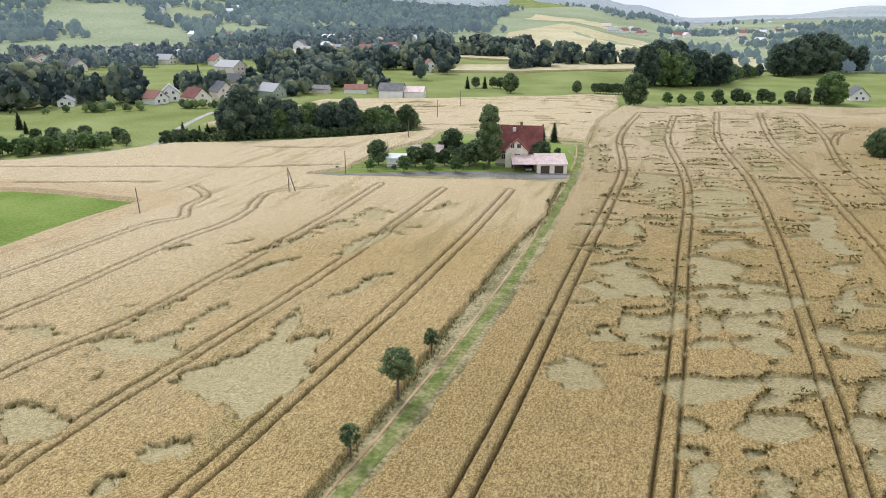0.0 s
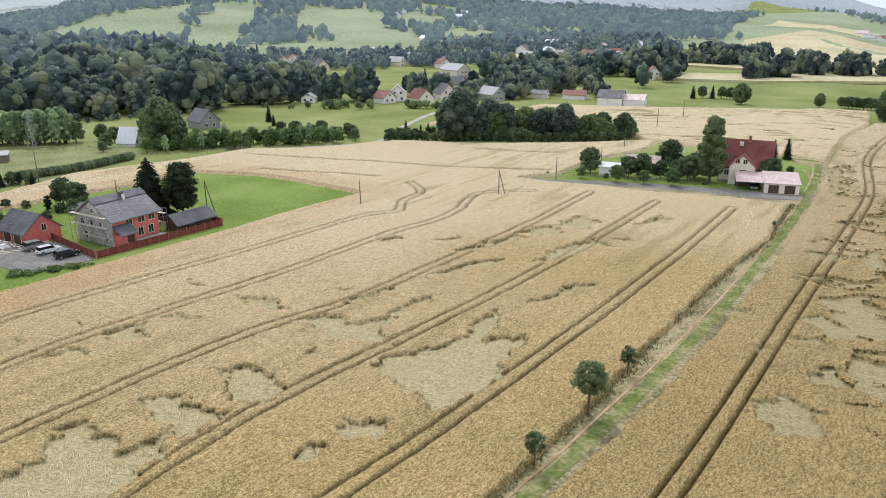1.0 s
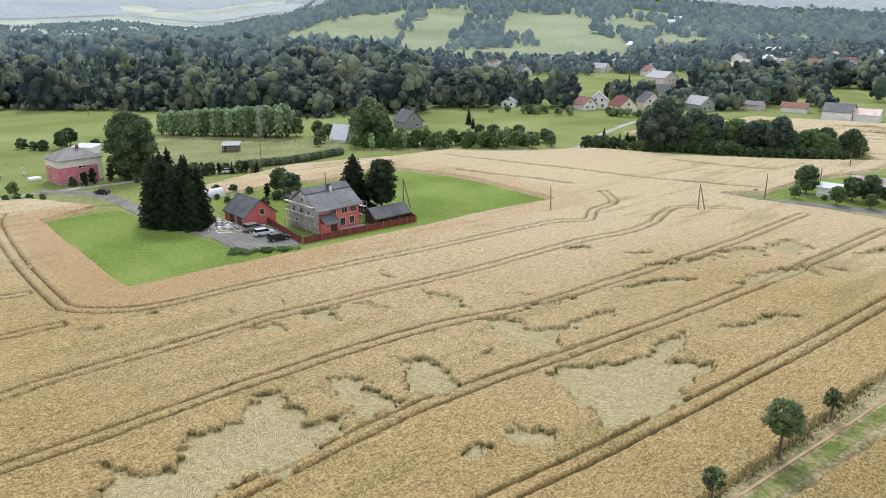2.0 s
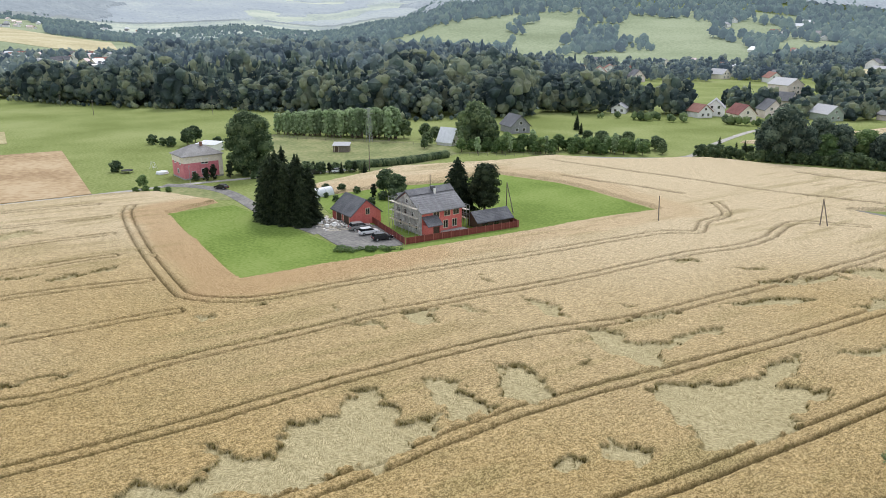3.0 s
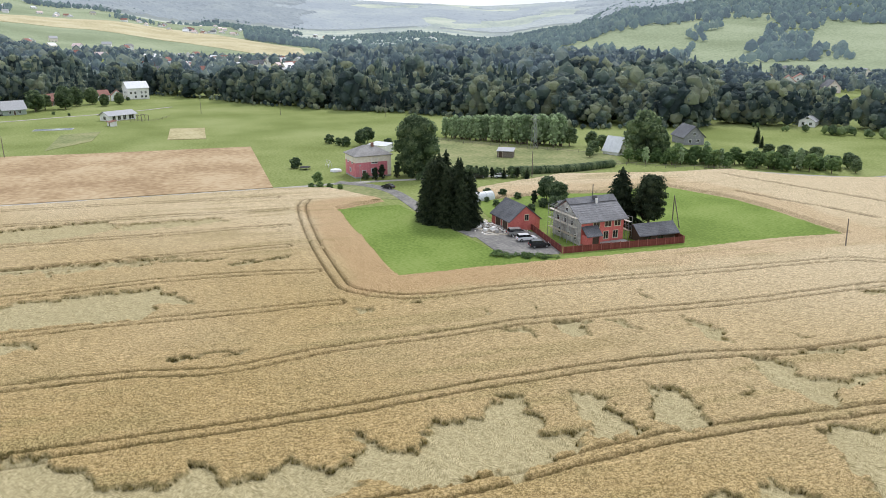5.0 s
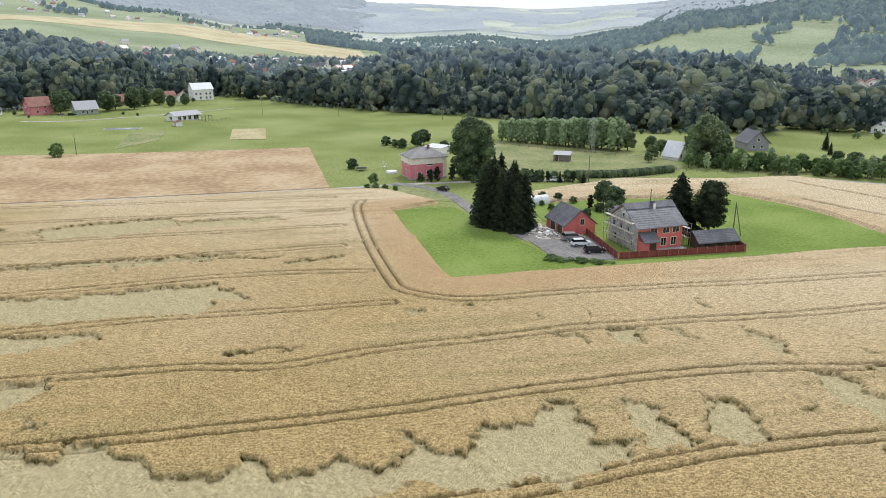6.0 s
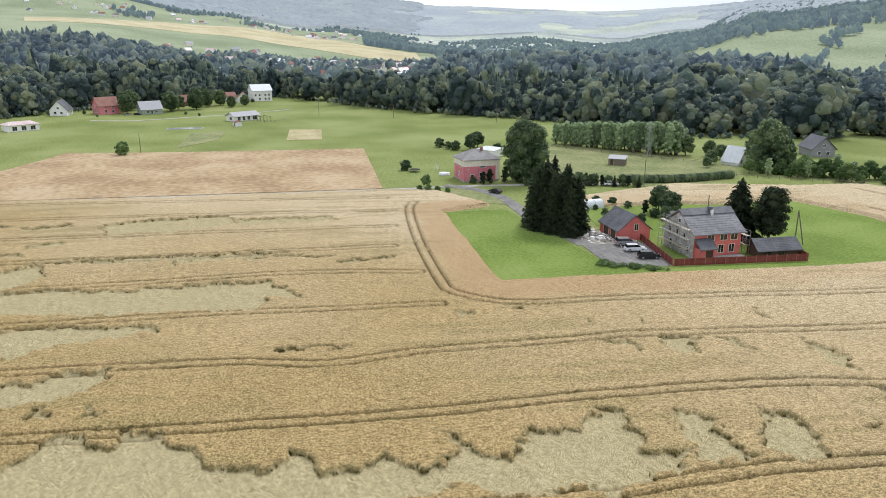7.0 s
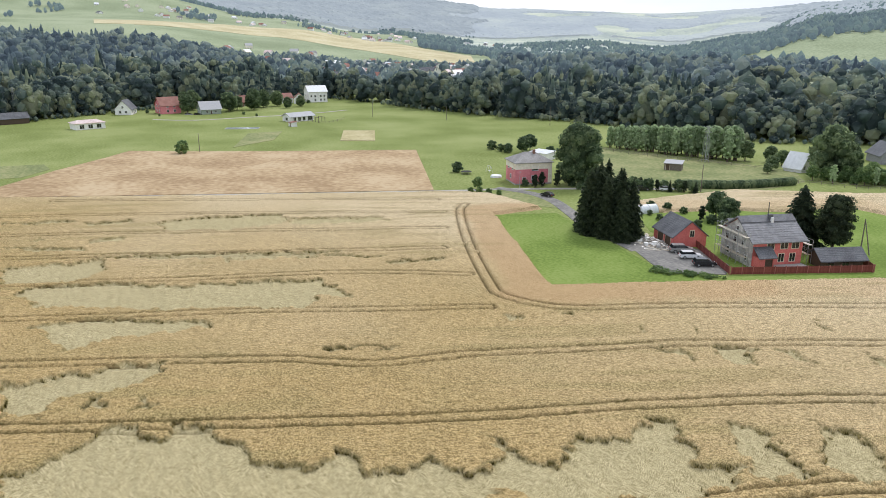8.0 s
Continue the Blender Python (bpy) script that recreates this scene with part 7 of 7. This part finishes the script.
pole(-66.0, 151.0, 6.6, "weathered wooden utility pole in the wheat", False, False, -0.3)
pole(-37.6, 171.0, 6.8, "two-legged wooden utility pole in the wheat", False, True)
for x, y, h in ((-26.9, 195.0, 6.4), (-16.1, 209, 6.5), (-10.2, 264, 7), (-2.3, 298, 8), (8, 335, 8), (-12, 250, 7)):
    pole(x, y, h, "plain wooden utility pole beside the wheat", False)
pole(-98.5, 137.5, 7.4, "two-legged wooden utility pole behind the pines", False, True)
pole(-124.5, 139.0, 5.5, "wooden utility pole beside the road", False)
pole(-161, 151.5, 8.0, "wooden utility pole beside the hedge", False)
for x, y, h in ((-298, 23.5, 7.5), (-401, 127, 8), (-368, 159, 7.5), (-325, 199, 9.5), (-422, 165, 6.5)):
    pole(x, y, h, "wooden utility pole in the meadow")
t = thing("street_lamp", Matrix.Translation((-185.6, 105.0, 0)), "grey street lamp post before the pink house", "street lamp")
part("post", tube(bmesh.new(), (0, 0, -0.1), (0, 0, 5.0), 0.07, 0.05, 8), M_STEEL, t)
part("lamp_head", boxes((-0.15, 0.7, -0.12, 0.12, 4.95, 5.1), bevel=0.03), M_STEEL, t)


def pylon(x, y, h):
    t = thing("lattice_pylon", Matrix.Translation((x, y, float(ground_z(x, y)))), "grey steel lattice pylon at the trees", "pylon")
    for sx, sy in ((-1, -1), (1, -1), (1, 1), (-1, 1)):
        part("leg", tube(bmesh.new(), (sx * 0.9, sy * 0.9, -0.2), (sx * 0.25, sy * 0.25, h), 0.08, 0.06, 5), M_STEEL, t)
    for k in range(6):
        z0, z1 = h * k / 6, h * (k + 1) / 6
        w0, w1 = 0.9 - 0.65 * k / 6, 0.9 - 0.65 * (k + 1) / 6
        for sx, sy, ex, ey in ((-1, -1, 1, -1), (1, -1, 1, 1), (1, 1, -1, 1), (-1, 1, -1, -1)):
            part("brace", tube(bmesh.new(), (sx * w0, sy * w0, z0), (ex * w1, ey * w1, z1), 0.04, 0.04, 4), M_STEEL, t)
    for z in (h - 0.6, h - 2.2):
        part("arm", boxes((-2.2, 2.2, -0.08, 0.08, z, z + 0.12)), M_STEEL, t)


pylon(-203, 191, 13)
pylon(-452, -58, 17)

# greenhouse tunnel of white film
t = thing("poly_tunnel", Matrix.Translation((-146, 119.2, 0)) @ Matrix.Rotation(radians(85), 4, "Z"), "white plastic-covered garden tunnel", "greenhouse")
bm = prism(bmesh.new(), [(1.7 * math.cos(a), 2.1 * math.sin(a)) for a in np.linspace(0, math.pi, 14)], -3.6, 3.6)
bmesh.ops.rotate(bm, verts=bm.verts, cent=(0, 0, 0), matrix=Matrix.Rotation(radians(90), 3, "Z"))
part("cover", bm, M_FILM, t)
for u in (-3.62, -1.2, 1.2, 3.62):
    for k in range(8):
        a0, a1 = math.pi * k / 8, math.pi * (k + 1) / 8
        part("hoop", tube(bmesh.new(), (u, 1.74 * math.cos(a0), 2.14 * math.sin(a0)), (u, 1.74 * math.cos(a1), 2.14 * math.sin(a1)), 0.04, 0.04, 5), M_STEEL, t)

# building rubble and planks beside the garage
M_RUBBLE = material("broken_masonry", [(0.30, 0.26, 0.22), (0.52, 0.48, 0.43), (0.78, 0.76, 0.72)], 1.5, 0.9, island=0.9)
g = np.random.default_rng(23)
for k in range(34):
    x, y = -127.5 + 11 * g.random(), 99.5 + 6.5 * g.random()
    L = 1.2 + 2.2 * g.random()
    t = thing("plank_pile", Matrix.Translation((x, y, 0.09)) @ Matrix.Rotation(g.random() * 3.1, 4, "Z"), "loose pale planks and boards lying in the yard", "plank pile", "building rubble")
    for m in range(3):
        part("plank", boxes((-L / 2, L / 2, -0.12 + 0.2 * m - 0.2, 0.02 + 0.2 * m - 0.2, 0.0 + 0.03 * (m % 2), 0.06 + 0.03 * (m % 2))), M_PLANK, t)
for k in range(12):
    x, y = -126.5 + 9 * g.random(), 100 + 5 * g.random()
    t = thing("pallet", Matrix.Translation((x, y, 0.09)) @ Matrix.Rotation(g.random() * 3.1, 4, "Z"), "pallet of pale building blocks in the yard", "pallet", "building rubble")
    part("base", boxes((-0.6, 0.6, -0.4, 0.4, 0, 0.14)), M_PLANK, t)
    part("block_stack", boxes((-0.55, 0.55, -0.38, 0.38, 0.14, 0.35 + 0.5 * g.random()), bevel=0.02), M_WHITE if k % 2 else M_CONCRETE, t)
bm = bmesh.new()
for k in range(230):
    x, y = g.normal(-121.5, 2.6), g.normal(103.0, 1.5)
    pile = max(0.0, 1.2 - math.hypot((x + 121.5) / 4.5, (y - 103.0) / 2.6) * 1.2)
    c = Matrix.Translation((x, y, 0.12 + pile * g.random())) @ Matrix.Rotation(g.random() * 3.1, 4, "Z") @ Matrix.Rotation(g.normal() * 0.35, 4, "X")
    bmesh.ops.create_cube(bm, size=1.0, matrix=c @ Matrix.Diagonal((0.25 + 0.75 * g.random() ** 2, 0.15 + 0.3 * g.random(), 0.08 + 0.18 * g.random(), 1)))
tagged(part("rubble_heap", bm, M_RUBBLE), "heap of broken pale masonry and boards in the yard", "rubble", kind="stuff")
for x, y in ((-126.8, 98.9), (-127.4, 98.6)):
    t = thing("waste_bin", Matrix.Translation((x, y, 0.09)), "yellow plastic waste bin by the spruces", "bin", "waste bins")
    part("bin_body", boxes((-0.28, 0.28, -0.28, 0.28, 0, 0.95), bevel=0.03), M_YELLOW, t)
    part("lid", boxes((-0.31, 0.31, -0.31, 0.31, 0.95, 1.03), bevel=0.02), M_BROWN, t)
t = thing("boat_pool", Matrix.Translation((-205, 107, 0.05)) @ Matrix.Rotation(radians(70), 4, "Z"), "white garden paddling pool on the lawn", "pool")
part("rim", tube(bmesh.new(), (0, 0, 0), (0, 0, 0.6), 1.9, 1.7, 20), M_WHITESHEET, t)
t = thing("trampoline", Matrix.Translation((-214, 100.5, 0)), "round dark garden trampoline on the lawn", "trampoline")
part("mat", tube(bmesh.new(), (0, 0, 0.75), (0, 0, 0.85), 1.8, 1.8, 20), M_TYRE, t)
for k in range(5):
    a = k * 1.257
    part("leg", tube(bmesh.new(), (1.7 * math.cos(a), 1.7 * math.sin(a), -0.05), (1.7 * math.cos(a), 1.7 * math.sin(a), 0.78), 0.04, 0.04, 6), M_STEEL, t)
t = thing("garden_swing", Matrix.Translation((-214, 109, 0)), "white garden swing frame on the lawn", "swing")
for u in (-1.2, 1.2):
    for v in (-0.7, 0.7):
        part("leg", tube(bmesh.new(), (u, v, -0.05), (u, 0, 2.1), 0.05, 0.05, 6), M_WFRAME, t)
part("bar", tube(bmesh.new(), (-1.3, 0, 2.1), (1.3, 0, 2.1), 0.06, 0.06, 6), M_WFRAME, t)
part("seat", boxes((-0.7, 0.7, -0.25, 0.25, 0.5, 0.58)), M_WFRAME, t)
flat_garage("white_shed", -232, 140, 20, 8.0, 5.0, 2.4, M_WHITE, "white flat-roofed shed behind the pink house", [], M_WHITESHEET, "shed", 0.5)
house("dark_summer_house", -205, 138, 40, 7, 8, 2.6, 5.2, M_CREAM, M_SLATE, "low summer house with a dark roof behind trees", WIN1[:2], over=0.5)
t = thing("pergola", Matrix.Translation((-386, 92, 0)) @ Matrix.Rotation(radians(20), 4, "Z"), "timber playground frame beside the bungalow", "pergola")
for u in (-3, 0, 3):
    for v in (-2, 2):
        part("post", boxes((u - 0.1, u + 0.1, v - 0.1, v + 0.1, -0.1, 2.6)), M_TIMBER, t)
for v in (-2, 2):
    part("beam", boxes((-3.3, 3.3, v - 0.08, v + 0.08, 2.6, 2.8)), M_TIMBER, t)

# pond and shed on the far meadow
M_POND = material("pale_pool_water", [(0.34, 0.38, 0.38), (0.46, 0.50, 0.50)], 0.6, 0.08, 0.1, 3, spec=0.6)
t = thing("garden_pond", Matrix.Translation((-372, 50, 0)) @ Matrix.Rotation(radians(72), 4, "Z"), "pale rectangular garden pool in the meadow", "pool")
part("basin", boxes((-8.2, 8.2, -3.2, 3.2, -0.3, 0.16), bevel=0.08), M_CONCRETE, t)
part("water", boxes((-7.8, 7.8, -2.8, 2.8, 0.1, 0.18)), M_POND, t)
flat_garage("field_shelter", -371, 75, 10, 4.2, 3.0, 2.0, M_WHITE, "small white shelter on the far meadow", [(0.6, 1.0)], M_TILE2, "shed", 0.4)
for x, y, sc in ((-462, 8, 0.8), (-457, 30, 1.5), (-459, 54, 1.6), (-468, 60, 1.2), (-440, 60, 0.7), (-430, 66, 0.6), (-446, 14, 0.6), (-500, 112, 1.0)):
    plant("garden" if sc > 1 else "shrub", x, y, x, sc)

# ---- standing stalks along the edges of the flattened wheat ----
M_STALK = material("wheat_stalks", [(0.065, 0.058, 0.018), (0.16, 0.137, 0.046), (0.44, 0.37, 0.155)], 3.0, 0.9, island=0.9, spec=0.1)


def stalk_fringe():
    """Tufts of stalks that lean out over the laid wheat."""
    g = np.random.default_rng(41)
    p = np.concatenate(FRINGE)
    clump = vnoise(p[:, 0], p[:, 1], 0.8, 73)
    p = np.concatenate([p, clump[:, None]], 1)[clump > 0.22]
    p = np.repeat(p, 8, axis=0)
    p[:, :2] += g.uniform(-0.55, 0.55, (len(p), 2)) * p[:, 2:3]
    m = len(p)
    x, y = p[:, 0], p[:, 1]
    h = (g.uniform(0.35, 0.72, m) + 0.3 * p[:, 4]) * p[:, 3]
    ang = g.random(m) * math.pi
    w = g.uniform(0.04, 0.10, m) * (0.55 + 1.4 * p[:, 2])
    # the stalks sag towards the laid straw
    away, sag = np.hypot(x, y), g.uniform(0.0, 0.45, m) * (0.4 + p[:, 4]) + (1 - p[:, 3]) * 0.5
    lx, ly = g.normal(0, 0.12, m) - x / away * sag, g.normal(0, 0.12, m) - y / away * sag
    p0 = np.stack([x - w * np.cos(ang), y - w * np.sin(ang), np.full(m, 0.12)], 1)
    p1 = np.stack([x + w * np.cos(ang), y + w * np.sin(ang), np.full(m, 0.12)], 1)
    p2 = np.stack([x + lx, y + ly, h], 1)
    ob = part("wheat_stalks", mesh_np("wheat_stalks", np.stack([p0, p1, p2], 1).reshape(-1, 3), np.arange(m * 3).reshape(-1, 3)), M_STALK)
    tagged(ob, "upright wheat stalks fringing the flattened patches", "wheat", kind="stuff")


stalk_fringe()


# ---- rough grass along the lane ----
M_TUFT = material("rough_verge_grass", [(0.13, 0.13, 0.05), (0.27, 0.245, 0.11), (0.47, 0.40, 0.22)], 2.0, 0.9, island=0.8, spec=0.1)


def lane_tufts():
    """Tall uncut grass under the wheat and thin tussocks over the verge."""
    g = np.random.default_rng(57)
    spots = []
    for (ax, ay), (bx, by) in zip(LANE_W[1:], LANE_W[2:]):
        n = int(math.hypot(bx - ax, by - ay) * 34)
        t = g.random(n)
        clump = vnoise(ax + (bx - ax) * t, ay + (by - ay) * t, 2.2, 71)
        off = np.abs(g.normal(0, 0.55, n)) * (0.4 + clump)
        spots.append(np.stack([ax + (bx - ax) * t + off - 0.1, ay + (by - ay) * t - off * 0.35, 0.2 + 0.45 * clump], -1))
    for (ax, ay), (bx, by) in zip(LANE_W[1:], LANE_W[2:]):
        n = int(math.hypot(bx - ax, by - ay) * 16)
        t, off = g.random(n), g.uniform(0.3, 5.5, n)
        x, y = ax + (bx - ax) * t + off, ay + (by - ay) * t - off * 0.35
        keep = vnoise(x, y, 1.6, 72) > 0.5
        spots.append(np.stack([x, y, np.full(n, 0.22)], -1)[keep])
    p = np.concatenate(spots)
    m = len(p)
    x, y, h = p[:, 0], p[:, 1], p[:, 2] * g.uniform(0.5, 1.1, m)
    ang, w = g.random(m) * math.pi, g.uniform(0.04, 0.13, m)
    lx, ly = g.normal(0, 0.2, m), g.normal(0, 0.2, m)
    p0 = np.stack([x - w * np.cos(ang), y - w * np.sin(ang), np.full(m, 0.02)], 1)
    p1 = np.stack([x + w * np.cos(ang), y + w * np.sin(ang), np.full(m, 0.02)], 1)
    p2 = np.stack([x + lx, y + ly, h], 1)
    ob = part("verge_grass", mesh_np("verge_grass", np.stack([p0, p1, p2], 1).reshape(-1, 3), np.arange(m * 3).reshape(-1, 3)), M_TUFT)
    tagged(ob, "rough uncut grass tussocks along the lane", "grass", kind="stuff")


lane_tufts()
